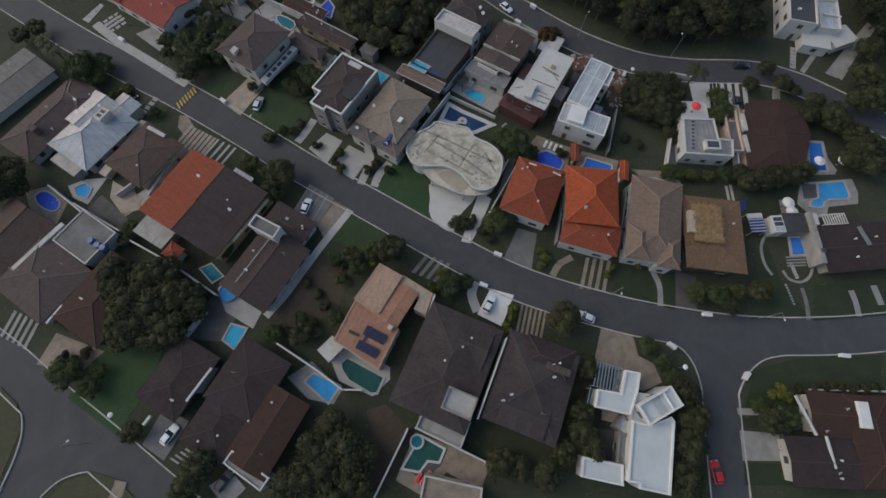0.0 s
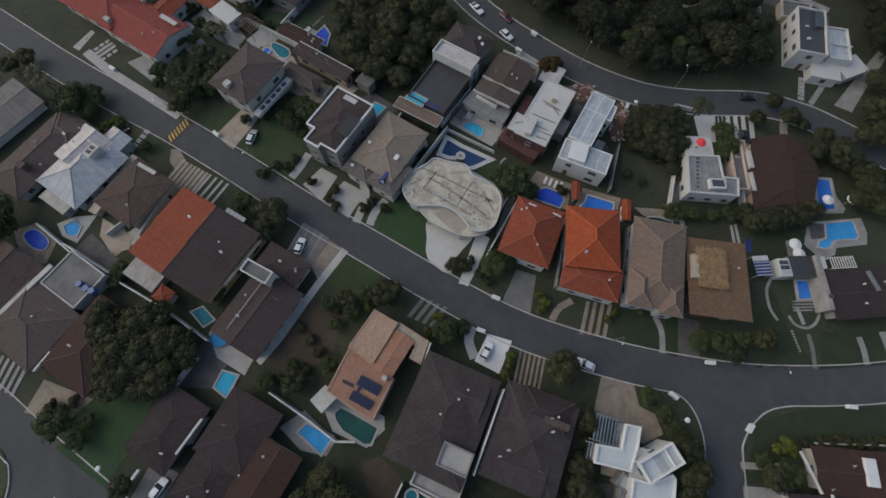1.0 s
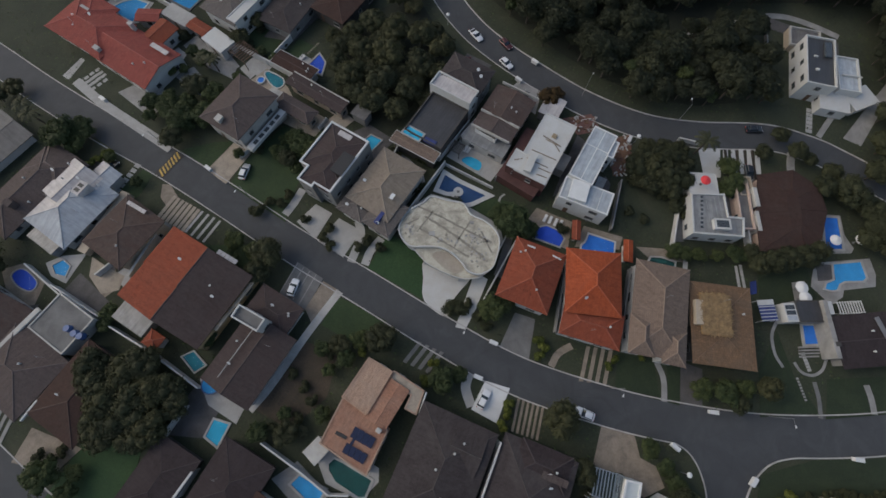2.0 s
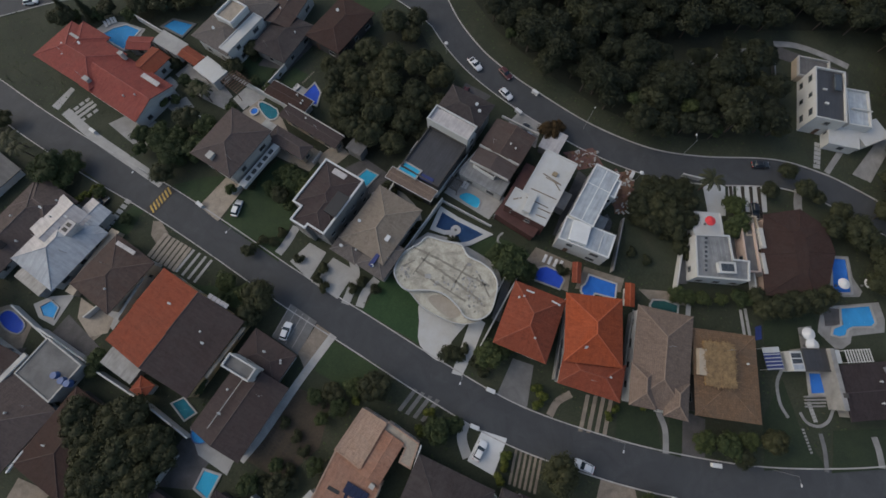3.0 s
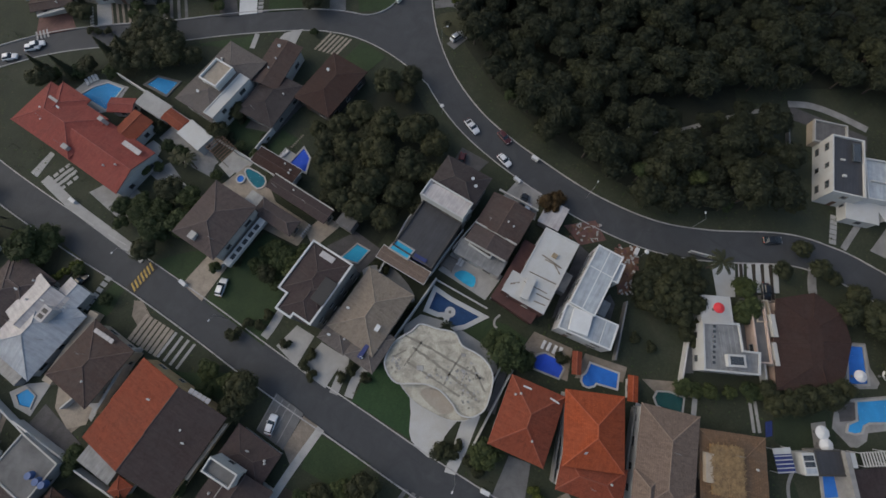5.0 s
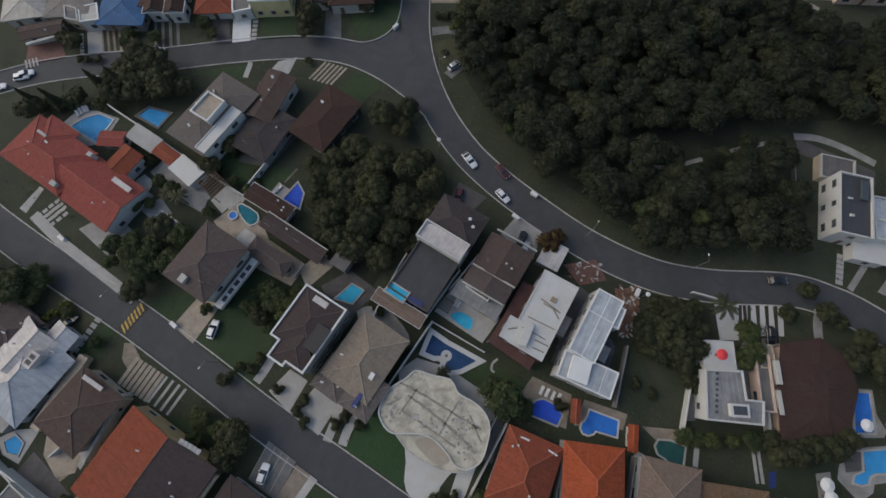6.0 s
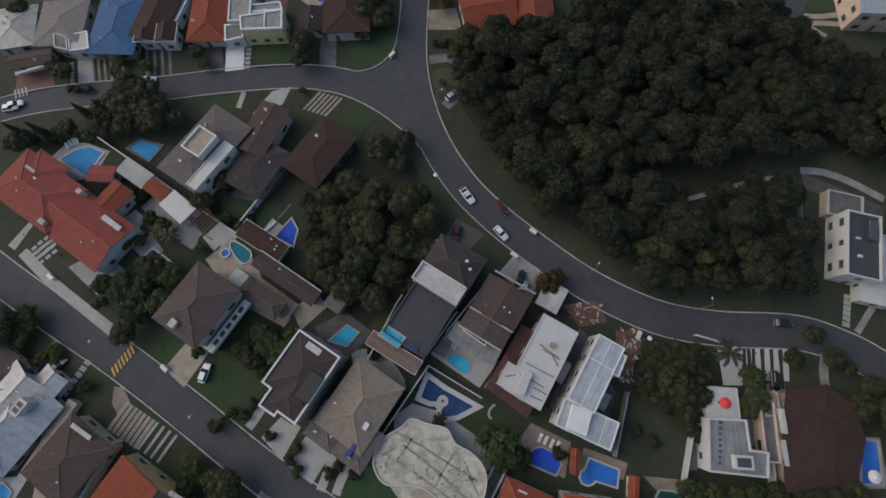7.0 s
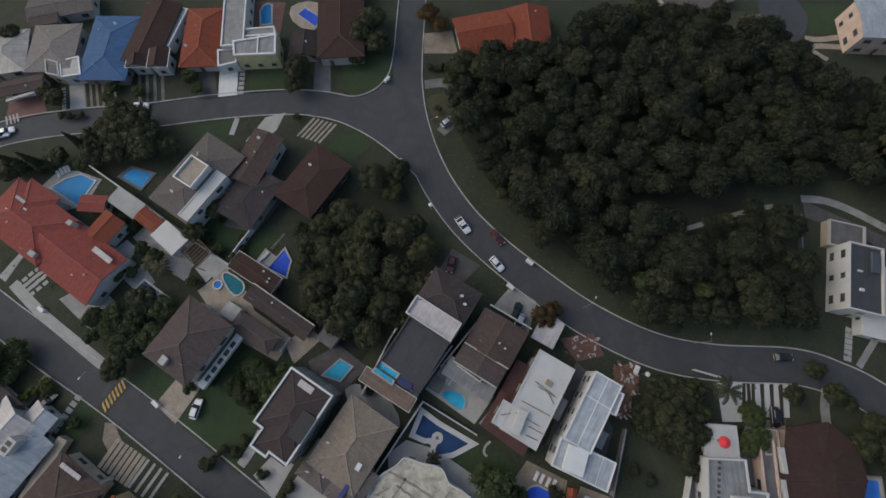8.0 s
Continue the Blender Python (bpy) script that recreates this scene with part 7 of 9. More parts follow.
slab('terrace', [(-53.4, 90.1), (-50.4, 94.3), (-47.1, 91.1), (-50.2, 87)], 'offwhite', 'pale paved terrace', 'terrace')
slab('terrace', [(-41.2, 90.4), (-38.2, 95.6), (-35.3, 93.8), (-37.1, 89.1)], 'pale_concrete', 'pale paved terrace', 'terrace')
slab('driveway', [(-47.9, 122.6), (-44.1, 129.5), (-39.4, 131.1), (-40.7, 126.2), (-45.4, 120.4)], 'pale_concrete', 'pale concrete driveway', 'driveway')
for i in range(6):
    ox, oy = -32.05 + i * 1.111, 130.12 + i * -0.319
    slab("paving_strip", [(ox, oy), (ox + 0.56, oy + -0.16), (ox + -2.96, oy + -5.53), (ox + -3.52, oy + -5.37)], 'beige_paving', 'parallel pale concrete wheel tracks in the grass', "paving")
slab('lawn', [(-27.4, 122.1), (-23.2, 127.8), (-16.4, 123.5), (-21.3, 117.9)], 'lawn_green', 'mown green lawn', 'lawn', h=0.025)
stepping_stones((-51.2, 128.8), (-51.8, 124.3), 6, 1.3, 'pale_concrete')
slab('lawn', [(-67.5, 124.5), (-51.1, 128.5), (-53, 123.2), (-61.8, 124.3)], 'lawn_green', 'mown green lawn', 'lawn', h=0.025)
slab('terrace', [(-54.0, 165.2), (-44.8, 165.4), (-44.6, 154.2), (-53.0, 154.0)], 'red_paving', 'dull red paved pool court', 'terrace')
slab('driveway', [(-57.3, 134.8), (-58.7, 143.8), (-54.0, 144.5), (-52.6, 135.7)], 'bright', 'pale concrete driveway', 'driveway')
stepping_stones((-52.6, 143.9), (-51.8, 135.7), 6, 1.4, 'pale_concrete')
slab('lawn', [(-49.7, 136.3), (-50.6, 144.9), (-42.6, 146.1), (-40.4, 137.6)], 'lawn_green', 'mown green lawn', 'lawn', h=0.025)
slab('lawn', [(-25.1, 137.5), (-27.1, 147.7), (-14.7, 150.1), (-13.3, 143.2), (-18, 138.7)], 'lawn_green', 'mown green lawn', 'lawn', h=0.025)
slab('driveway', [(-33.2, 137.6), (-34.2, 148.3), (-30.2, 148.6), (-28.7, 137.4)], 'grey_concrete', 'pale concrete driveway', 'driveway')
for i in range(6):
    ox, oy = -90.90 + i * 1.560, 130.13 + i * 0.132
    slab("paving_strip", [(ox, oy), (ox + 0.62, oy + 0.05), (ox + -2.29, oy + 8.01), (ox + -2.91, oy + 7.96)], 'tan_paving', 'parallel pale concrete wheel tracks in the grass', "paving")
for i in range(4):
    ox, oy = -77.53 + i * 1.979, 132.45 + i * 0.181
    slab("paving_strip", [(ox, oy), (ox + 0.79, oy + 0.07), (ox + -1.64, oy + 8.98), (ox + -2.43, oy + 8.91)], 'grey_concrete', 'parallel pale concrete wheel tracks in the grass', "paving")
slab('driveway', [(-62.5, 134), (-64, 142.5), (-60, 143.2), (-57.5, 134.8)], 'dark_paving', 'pale concrete driveway', 'driveway')
slab('driveway', [(-94.4, 129.3), (-96.8, 136.4), (-93.5, 138.3), (-90.7, 130.1)], 'pale_concrete', 'pale concrete driveway', 'driveway')
stepping_stones((-98.2, 135.7), (-95.8, 128.8), 7, 1.0, 'pale_concrete')
slab('driveway', [(-109.9, 125.1), (-111.6, 134.1), (-104.7, 136.2), (-99.9, 128)], 'red_paving', 'dull red paved forecourt', 'driveway')
for i in range(4):
    ox, oy = -109.25 + i * 0.844, 123.99 + i * 0.326
    slab("paving_strip", [(ox, oy), (ox + 0.42, oy + 0.16), (ox + -0.83, oy + 2.55), (ox + -1.25, oy + 2.39)], 'pale_concrete', 'parallel pale concrete wheel tracks in the grass', "paving")
slab('terrace', [(-43.1, 164.0), (-38.6, 166.1), (-34.0, 164.6), (-32.9, 160.6), (-36.2, 156.3), (-42.0, 159.2)], 'beige_paving', 'sand-coloured pool terrace', 'terrace', curve=2)
slab('driveway', [(-6.3, 156.8), (1.2, 158), (3, 150.9), (-5.8, 150.5)], 'tan_paving', 'pale concrete driveway', 'driveway')
slab('lawn', [(-4.2, 136.9), (0.7, 138.8), (3.1, 135.6), (1.9, 131.5), (-1.6, 131.3)], 'lawn_dry', 'mown green lawn', 'lawn', curve=3, h=0.025)
strip("garden_path", [(-4.9, 141), (0.6, 141.6), (4.4, 137.3), (4.2, 132.4), (-0, 127.4)], 2.6, 'grey_concrete', 'narrow pale garden path', "path")
slab('driveway', [(83.7, 173.9), (91.8, 173.3), (95.1, 166.9), (92.6, 160.4), (89.4, 158.5), (85.9, 158.9), (82.9, 163.6)], 'asphalt', 'dark asphalt turning place', 'driveway', curve=3)
strip("garden_path", [(93.2, 159.9), (96.8, 159.7), (102.4, 160.7)], 1.6, 'beige_paving', 'narrow pale garden path', "path")
strip("garden_path", [(92.8, 157.1), (96.4, 157.6), (101.8, 157.5)], 1.6, 'beige_paving', 'narrow pale garden path', "path")
strip("garden_path", [(93.4, 156.9), (95.9, 154.8), (97.8, 153.5)], 1.2, 'beige_paving', 'narrow pale garden path', "path")
slab('lawn', [(53.2, 159.5), (75.3, 161.4), (79.1, 168), (53.9, 168.8)], 'lawn_dry', 'mown green lawn', 'lawn', h=0.025)
slab('lawn', [(94.9, 161.4), (101.5, 161.7), (106.2, 171.1), (94.5, 171.5)], 'lawn_green', 'mown green lawn', 'lawn', h=0.025)
slab('terrace', [(77.4, 166.1), (82.7, 167.3), (85.1, 158.3), (81, 159.9)], 'clay_soil', 'bare clay soil bank', 'terrace')
slab('terrace', [(39.4, 74), (44.7, 75.4), (43.8, 69.7), (41.2, 64.1), (39.5, 64)], 'clay_soil', 'reddish building plot with rubble', 'terrace')
slab('terrace', [(28.3, 79.2), (35.5, 80.8), (37.7, 76.2), (31.8, 74.7)], 'red_paving', 'pale paved terrace', 'terrace')
slab('lawn', [(40.9, 69.6), (45.8, 73.2), (56.2, 73.3), (52.3, 50.5), (42, 49.8)], 'ground_grass', 'rough dark grass plot between the houses', 'lawn', h=0.03)
strip("garden_path", [(44.5, 105.3), (49.2, 104.4), (54.3, 104.6), (62.2, 107.2), (72.8, 110.9), (78.1, 112.2)], 1.1, 'concrete', 'pale concrete footpath through the wood', "path")
slab('terrace', [(0.9, 91.2), (4.4, 97.9), (10.9, 94.3), (7.3, 90.3)], 'dark_paving', 'pale paved terrace', 'terrace')
stepping_stones((-97.3, 85.4), (-94.3, 91.2), 8, 1.1, 'pale_concrete')
stepping_stones((-93.1, 84.6), (-89.9, 82.2), 3, 1.2, 'pale_concrete')
stepping_stones((-92.1, 85.8), (-88.9, 83.4), 3, 1.2, 'pale_concrete')
stepping_stones((-91.1, 87.1), (-87.9, 84.7), 3, 1.2, 'pale_concrete')
stepping_stones((-90.0, 88.3), (-86.8, 85.9), 3, 1.2, 'pale_concrete')
stepping_stones((-96.3, 84.8), (-94.1, 90.9), 8, 1.1, 'pale_concrete')
stepping_stones((-92.8, 83.1), (-89.4, 80.6), 3, 1.2, 'pale_concrete')
stepping_stones((-91.7, 84.4), (-88.3, 81.8), 3, 1.2, 'pale_concrete')
stepping_stones((-90.6, 85.7), (-87.1, 83.1), 3, 1.2, 'pale_concrete')
stepping_stones((-89.5, 87.0), (-86.0, 84.4), 3, 1.2, 'pale_concrete')
slab('terrace', [(-50.7, 89.6), (-48.8, 93), (-45.2, 91.2), (-47.6, 87.2)], 'offwhite', 'pale paved terrace', 'terrace')
slab('terrace', [(-24.8, 71.4), (-18.7, 75.2), (-12.1, 70.9), (-17.4, 65), (-22.4, 66.9)], 'dark_paving', 'dark tiled pool terrace', 'terrace')
slab('terrace', [(-30.3, 74.8), (-26, 79), (-22.5, 76.2), (-27.8, 70.6)], 'beige_paving', 'pale paved terrace', 'terrace')
slab('terrace', [(24.8, 27), (27.9, 41.6), (29.4, 41), (26.2, 26.4)], 'concrete', 'narrow pale side passage', 'terrace')
slab('terrace', [(38.2, 25.6), (41.8, 42.2), (43.3, 41.5), (39.6, 25.4)], 'pale_concrete', 'narrow pale side passage', 'terrace')
slab('terrace', [(11.9, 38.8), (15.3, 50), (16.6, 49.2), (13.5, 38.1)], 'grey_concrete', 'narrow grey side passage', 'terrace')
slab('terrace', [(43.3, 46.7), (53.4, 46.4), (54.3, 43.5), (45.9, 44.1)], 'tan_paving', 'pale paved terrace', 'terrace')
strip("garden_path", [(64.6, 43.3), (64.6, 37.7)], 0.6, 'pale_concrete', 'narrow pale garden path', "path")
strip("garden_path", [(65.6, 43.6), (65.7, 37.7)], 0.6, 'pale_concrete', 'narrow pale garden path', "path")
strip("garden_path", [(53.9, 44.4), (53, 39.9)], 1, 'pale_concrete', 'narrow pale garden path', "path")
slab('terrace', [(-49.1, 100.5), (-41.7, 115.3), (-33.8, 111), (-41.2, 99.2)], 'dark_paving', 'dark paved yard between the brown roofs', 'terrace')
slab('terrace', [(33.7, 60.5), (37.8, 63.9), (38.8, 61.8), (35.6, 52.4), (32.3, 52.2)], 'dark_paving', 'pale paved terrace', 'terrace')
slab('terrace', [(29.3, 68.9), (31.8, 74.7), (34.1, 72.5), (27.4, 59), (25.2, 57.9)], 'dark_paving', 'dark narrow yard between the houses', 'terrace')
slab('terrace', [(52.4, 58), (55.6, 58.8), (54, 48.4), (51.7, 48.2)], 'grey_concrete', 'pale paved terrace', 'terrace')
slab('terrace', [(69.4, 65.4), (73.4, 65.8), (70.4, 48.1), (67.2, 47.9)], 'tan_paving', 'pale paved terrace', 'terrace')
slab('terrace', [(-47, 13.4), (-48.7, 10.4), (-50.6, 4), (-43.7, 3.7), (-41.4, 8.9)], 'dark_paving', 'dark paved back yard', 'terrace')
slab('terrace', [(-96, 24), (-89.6, 26.9), (-83.7, 27.8), (-86.9, 19.2)], 'dark_paving', 'pale paved terrace', 'terrace')
slab('lawn', [(-13.2, -8.0), (-9.6, -6.8), (-4.2, -11.6), (-8.2, -20.6), (-12.8, -21.0), (-10.8, -14.8)], 'dry_earth', 'dry brown bare plot', 'lawn', h=0.025)
slab('lawn', [(-33.3, 16.4), (-27.1, 22.9), (-19.5, 20.7), (-20.9, 12.1), (-27.1, 6), (-34.5, 9.2)], 'dry_earth', 'dark overgrown vegetable garden', 'lawn', h=0.025)
stepping_stones((-31.6, 16.5), (-33.8, 12.1), 7, 0.7, 'soil')
stepping_stones((-29.7, 15.4), (-32.0, 11.2), 7, 0.7, 'soil')
stepping_stones((-27.9, 14.4), (-30.2, 10.2), 7, 0.7, 'soil')
stepping_stones((-26.1, 13.4), (-28.4, 9.2), 7, 0.7, 'soil')
stepping_stones((-24.3, 12.4), (-26.7, 8.2), 7, 0.7, 'soil')
slab('woodland_floor', [(-28.1, 80.7), (-27.7, 90.9), (-22.9, 108.9), (-10.3, 117.7), (-1, 100.3), (-2, 92.6), (-8.3, 81.9), (-13.4, 72)], 'wood_floor', 'dark ground under the garden trees', 'woodland floor', h=0.02)
slab('lawn', [(-55.7, 100.1), (-50.4, 107.2), (-42.3, 100.1), (-46.4, 93.8)], 'lawn_green', 'mown green lawn', 'lawn', h=0.025)
slab('lawn', [(-43.7, 93.3), (-39.7, 100.3), (-34.6, 97.8), (-38.2, 95.6), (-40.7, 91.5)], 'lawn_green', 'mown green lawn', 'lawn', h=0.025)
slab('terrace', [(-69.9, 34.8), (-67.7, 36.9), (-63.8, 42.6), (-63.3, 46.5), (-60.7, 47.2), (-67, 32.2)], 'pale_concrete', 'pale passage between the tiled roofs', 'terrace')
slab('terrace', [(-75.7, 38.6), (-71.9, 36.6), (-67.5, 34.7), (-67.9, 31.6), (-71.4, 30.6), (-75.1, 34.4)], 'beige_paving', 'pale paved terrace', 'terrace')
slab('terrace', [(-69.5, 96.6), (-66.9, 100.2), (-60.3, 94.4), (-54.2, 90.7), (-54.6, 86.8), (-62, 90.3)], 'concrete', 'grey court beside the outbuildings', 'terrace')
slab('terrace', [(-72.8, 93.7), (-70.7, 95.9), (-67.9, 94), (-69.1, 89.9), (-71.3, 89.8)], 'pale_concrete', 'pale paved terrace', 'terrace')

# pools
pool([(76.3, 30.9), (80.2, 31.0), (79.9, 27.4), (76.0, 27.0)], floor='pool_royal', rim=0.5, label='small blue pool beside the white wall')
navy = pool([(0.3, 62.3), (3.4, 60.4), (9.8, 57.4), (6.6, 55.6), (4.4, 55.1), (3.2, 55.9), (3.6, 56.9), (2.2, 58.0), (1.0, 57.9), (-1.0, 58.6)], floor='pool_navy', rim=1.0, coping='white', label='dark blue free-form pool with broad white coping')
disc = part("island", tube(bmesh.new(), (0, 0, 0.02), (0, 0, 0.36), 1.15, n=24), "white", navy, "round white island with a grid")
disc.matrix_basis = navy.matrix_world.inverted() @ turned(3.5, 58.1, 0, 0.02)
part("grid", boxes((-0.3, -0.3, 0.36, 0.3, 0.3, 0.38)), "grey_concrete", disc)
pool([(20.9, 49.2), (22.4, 50.3), (23.7, 50.6), (26.5, 49.4), (27.3, 47.8), (26.3, 45.9), (20.7, 47.8)], floor='pool_cobalt', rim=0.35, label='bright blue pool in a tan terrace')
pool([(32.5, 47.9), (33, 49.1), (38.5, 47.4), (38, 44.5), (33.9, 45.4), (33.4, 44.8), (32.4, 44.5), (31.5, 44.8), (31.1, 45.6), (31.3, 46.5), (32, 47)], floor='pool_royal', rim=0.35, label='bright blue pool with a rounded bay and white coping', coping='white')
pool([(45.6, 43.2), (46.3, 44.3), (48.6, 44.3), (51.3, 43.4), (50.4, 39.4), (48.9, 39.5), (47.4, 41.1), (46.0, 41.9)], floor='pool_green', rim=0.35, coping='pale_concrete', label='dark teal pool with pale coping')
pool([(85.9, 44.6), (92.0, 45.4), (92.3, 42.0), (91.5, 41.2), (87.4, 40.9), (86.2, 40.3), (85.5, 39.0), (84.2, 38.7), (82.9, 39.0), (83.4, 40.2), (85.3, 41.0)], floor='pool_azure', rim=0.4, label='large blue free-form pool with pale stone coping')
pool([(86.4, 55.7), (89.4, 55.6), (88.8, 48.3), (85.1, 48.0)], floor='pool_royal', rim=0.5, label='long blue pool beside the brown-roofed house')
pool([(4.0, 66.1), (4.9, 67.2), (6.5, 67.3), (8.7, 65.9), (8.4, 64.0), (7.3, 63.9)], floor='pool_sky', rim=0.3, curve=2)
pool([(-46.6, 88.6), (-45.8, 89.4), (-42.0, 87.4), (-41.6, 85.4), (-43.1, 84.6), (-45.2, 86.4)], floor='pool_teal', rim=0.3, curve=2, coping='white', label='teal pool with white coping in the beige court')
pool([(-47.3 + 0.85 * math.cos(a / 8 * math.pi), 86.6 + 0.85 * math.sin(a / 8 * math.pi)) for a in range(16)], floor='pool_royal', rim=0.3, coping='white', label='round whirlpool beside the teal pool', z=0.2)
stepping_stones((-36.9, 95.6), (-34.4, 99.4), 8, 0.5, 'tan_paving')
pool([(-21.2, 68.8), (-18, 72.1), (-15.4, 70.8), (-17.5, 67.9)], floor='pool_sky', rim=0.3, label='turquoise pool beside the dark-roofed house')
pool([(-65.3, 84.9), (-64.1, 86.6), (-57.4, 82.6), (-58.8, 80.6)], floor='pool_navy', rim=0.4, coping='white', label='dark blue pool with white coping in the trees')
pool([(-76.3, 111.6), (-74.1, 113.8), (-68.6, 112.5), (-70.6, 108.8)], floor='pool_azure', rim=0.6, coping='grey_concrete', label='blue pool with grey coping')
pool([(-92.2, 107.7), (-89.3, 110.2), (-86.2, 111.4), (-82.3, 110), (-83.7, 106.4), (-84.7, 103.7), (-88.4, 105.7)], floor='pool_azure', rim=0.4, coping='white')
pool([(-36.6, 91.1), (-33.7, 95.5), (-32, 93), (-32.4, 89.3)], floor='pool_cobalt', rim=0.4)
pool([(-51.0, 162.0), (-50.5, 163.7), (-49.6, 164.3), (-48.6, 164.1), (-47.6, 158.1), (-50.1, 157.6)], floor='pool_azure', rim=0.5)
pool([(-40.7, 161.5), (-39.1, 163.5), (-34, 160.3), (-35.5, 157.7)], floor='pool_cobalt', rim=0.4)
pool([(25.8, 154.5), (29.5, 156.1), (28.6, 151.1), (25.7, 150.1)], floor='pool_azure', rim=0.3)
pool([(-91.5, 33.6), (-90.6, 35), (-88.8, 34.8), (-86, 32.8), (-85.7, 31.3), (-86.8, 30.6), (-89.5, 31.6)], floor='pool_cobalt', rim=0.3, curve=3, label='oval blue pool in a paved terrace')
pool([(-83.6, 36.3), (-81.7, 37.6), (-79.8, 36.3), (-80.1, 34.1), (-82.4, 34.5)], floor='pool_azure', rim=0.3, label='small angular blue pool with pale coping')
pool([(-51, 18.6), (-49, 19.7), (-46.1, 17.2), (-47.9, 15.8)], floor='pool_teal', rim=0.3)
pool([(-43.1, 4.1), (-42.1, 7.1), (-39.1, 6.4), (-40.5, 2.5)], floor='pool_sky', rim=0.4)
pool([(-25.5, -3.3), (-24.1, -1.8), (-19, -3.9), (-20.7, -6.8)], floor='pool_azure', rim=0.4)
pool([(-18.7, -0.6), (-18.9, 0.4), (-18.0, 1.3), (-16.6, 0.8), (-10.6, -2.0), (-11.6, -4.7), (-12.7, -4.8), (-17.2, -2.5)], floor='pool_green', rim=0.45, label='dark green pool with pale coping')
pool([(-5.5, -17.6), (-2.5, -12.3), (1.7, -14.3), (0.9, -16.3), (-1.2, -16.1), (-2.6, -18)], floor='pool_green', rim=0.4, coping='white', label='dark teal pool with white coping')
pool([(-3.3 + 1.0 * math.cos(a / 8 * math.pi), -13.1 + 1.0 * math.sin(a / 8 * math.pi)) for a in range(16)], floor="pool_teal", rim=0.35, coping="white", label="round white whirlpool beside the pool", z=0.25)
pool([(-43.9 + 1.75 * math.cos(a / 10 * math.pi), 13.6 + 1.75 * math.sin(a / 10 * math.pi)) for a in range(20)], floor="pool_azure", rim=0.2, coping="tank_plastic", label="round blue above-ground paddling pool", z=0.5)

# garden walls
garden_wall((-60.4, 46.8), (-64.8, 34.2), 2.8, thick=0.5, mat='offwhite', label='broad pale side wall beside the brown roof')
garden_wall((0.2, 64.9), (-4.6, 56.9), 2.2)
garden_wall((-4.6, 56.9), (-10.7, 46.9), 2.2)
garden_wall((0.1, 64.9), (11.4, 59.2), 1.1, thick=0.16)
garden_wall((-80.8, 31.7), (-68.5, 25.4), 2.2)
garden_wall((-66.4, 23.8), (-56.8, 19.2), 2)
garden_wall((-56.8, 19.2), (-45.7, 12.8), 2)
garden_wall((-31.7, 3.6), (-23.3, -1.1), 2)
garden_wall((-23.3, -1.1), (-17.9, -4.5), 2)
garden_wall((-5.0, -10.8), (-10.2, -22.3), 2)
garden_wall((-3.7, -10.6), (10.2, -16.2), 2)
garden_wall((13.0, 6.1), (7.6, -8.6), 4.7)
garden_wall((-45.2, 92.7), (-40.9, 100.6), 2)
garden_wall((-1.1, 66.0), (5.5, 76.3), 2)
garden_wall((7.8, 77.8), (12.6, 84.3), 2)
garden_wall((3.4, 71.8), (7.8, 77.8), 2)
garden_wall((-43.0, -1.4), (-45.2, -6.1), 2.8)
garden_wall((53.3, 56.8), (50.5, 46.1), 1.8)
garden_wall((-60.0, 115.2), (-48.2, 107.5), 2)
garden_wall((-62.0, 100.8), (-46.2, 91.4), 2)
garden_wall((-50.6, 3.7), (-47.5, 9.5), 2)
garden_wall((-14.3, -4.4), (-17.9, -4.5), 1.8)
garden_wall((67.6, 59.0), (67.5, 52.4), 2.0, thick=0.2)
garden_wall((67.5, 52.4), (67.3, 45.4), 2.0, thick=0.2)
garden_wall((55.7, 74.4), (60.8, 73.2), 1.2)
garden_wall((-12.4, 65.4), (-7.7, 76.9), 1.8)
garden_wall((-7.7, 76.9), (0.3, 92.1), 1.8)
garden_wall((24.3, 27.0), (26.9, 40.6), 2, mat='grey_wall', label='grey plastered boundary wall between the gardens')
garden_wall((37.5, 26.2), (40.9, 41.2), 2, mat='grey_wall', label='grey plastered boundary wall between the gardens')
garden_wall((11.9, 61.3), (22.0, 74.1), 2, mat='grey_wall', label='grey plastered boundary wall between the gardens')
garden_wall((37.5, 50.0), (40.7, 62.2), 2, mat='grey_wall', label='grey plastered boundary wall between the gardens')
garden_wall((83.1, 110.0), (82.0, 101.9), 1.2, mat='grey_wall', label='grey plastered boundary wall between the gardens')
garden_wall((-83.4, 113.3), (-68.3, 104.6), 2, mat='white', thick=0.22, label='thin white rendered wall between the lots')
garden_wall((-68.3, 104.6), (-55.9, 97.0), 2, mat='white', thick=0.22, label='thin white rendered wall between the lots')
garden_wall((-55.9, 97.0), (-41.3, 88.9), 2, mat='white', thick=0.22, label='thin white rendered wall between the lots')
garden_wall((-41.2, 88.9), (-38.0, 86.7), 2.2, mat='white', thick=0.22, label='thin white rendered wall between the lots')
garden_wall((-10.3, 70.5), (-1.1, 65.8), 2, mat='white', thick=0.22, label='thin white rendered wall between the lots')
garden_wall((17.0, 47.4), (9.0, 31.7), 1.6, mat='white', thick=0.22, label='thin white rendered wall between the lots')
garden_wall((14.4, 47.4), (10.8, 39.9), 1.4, mat='white', thick=0.22, label='thin white rendered wall between the lots')
garden_wall((-48.1, 64.1), (-39.0, 76.1), 1.2, mat='white', thick=0.22, label='thin white rendered wall between the lots')
garden_wall((-88.3, 36.1), (-76.9, 28.6), 1.8, mat='white', thick=0.22, label='thin white rendered wall between the lots')
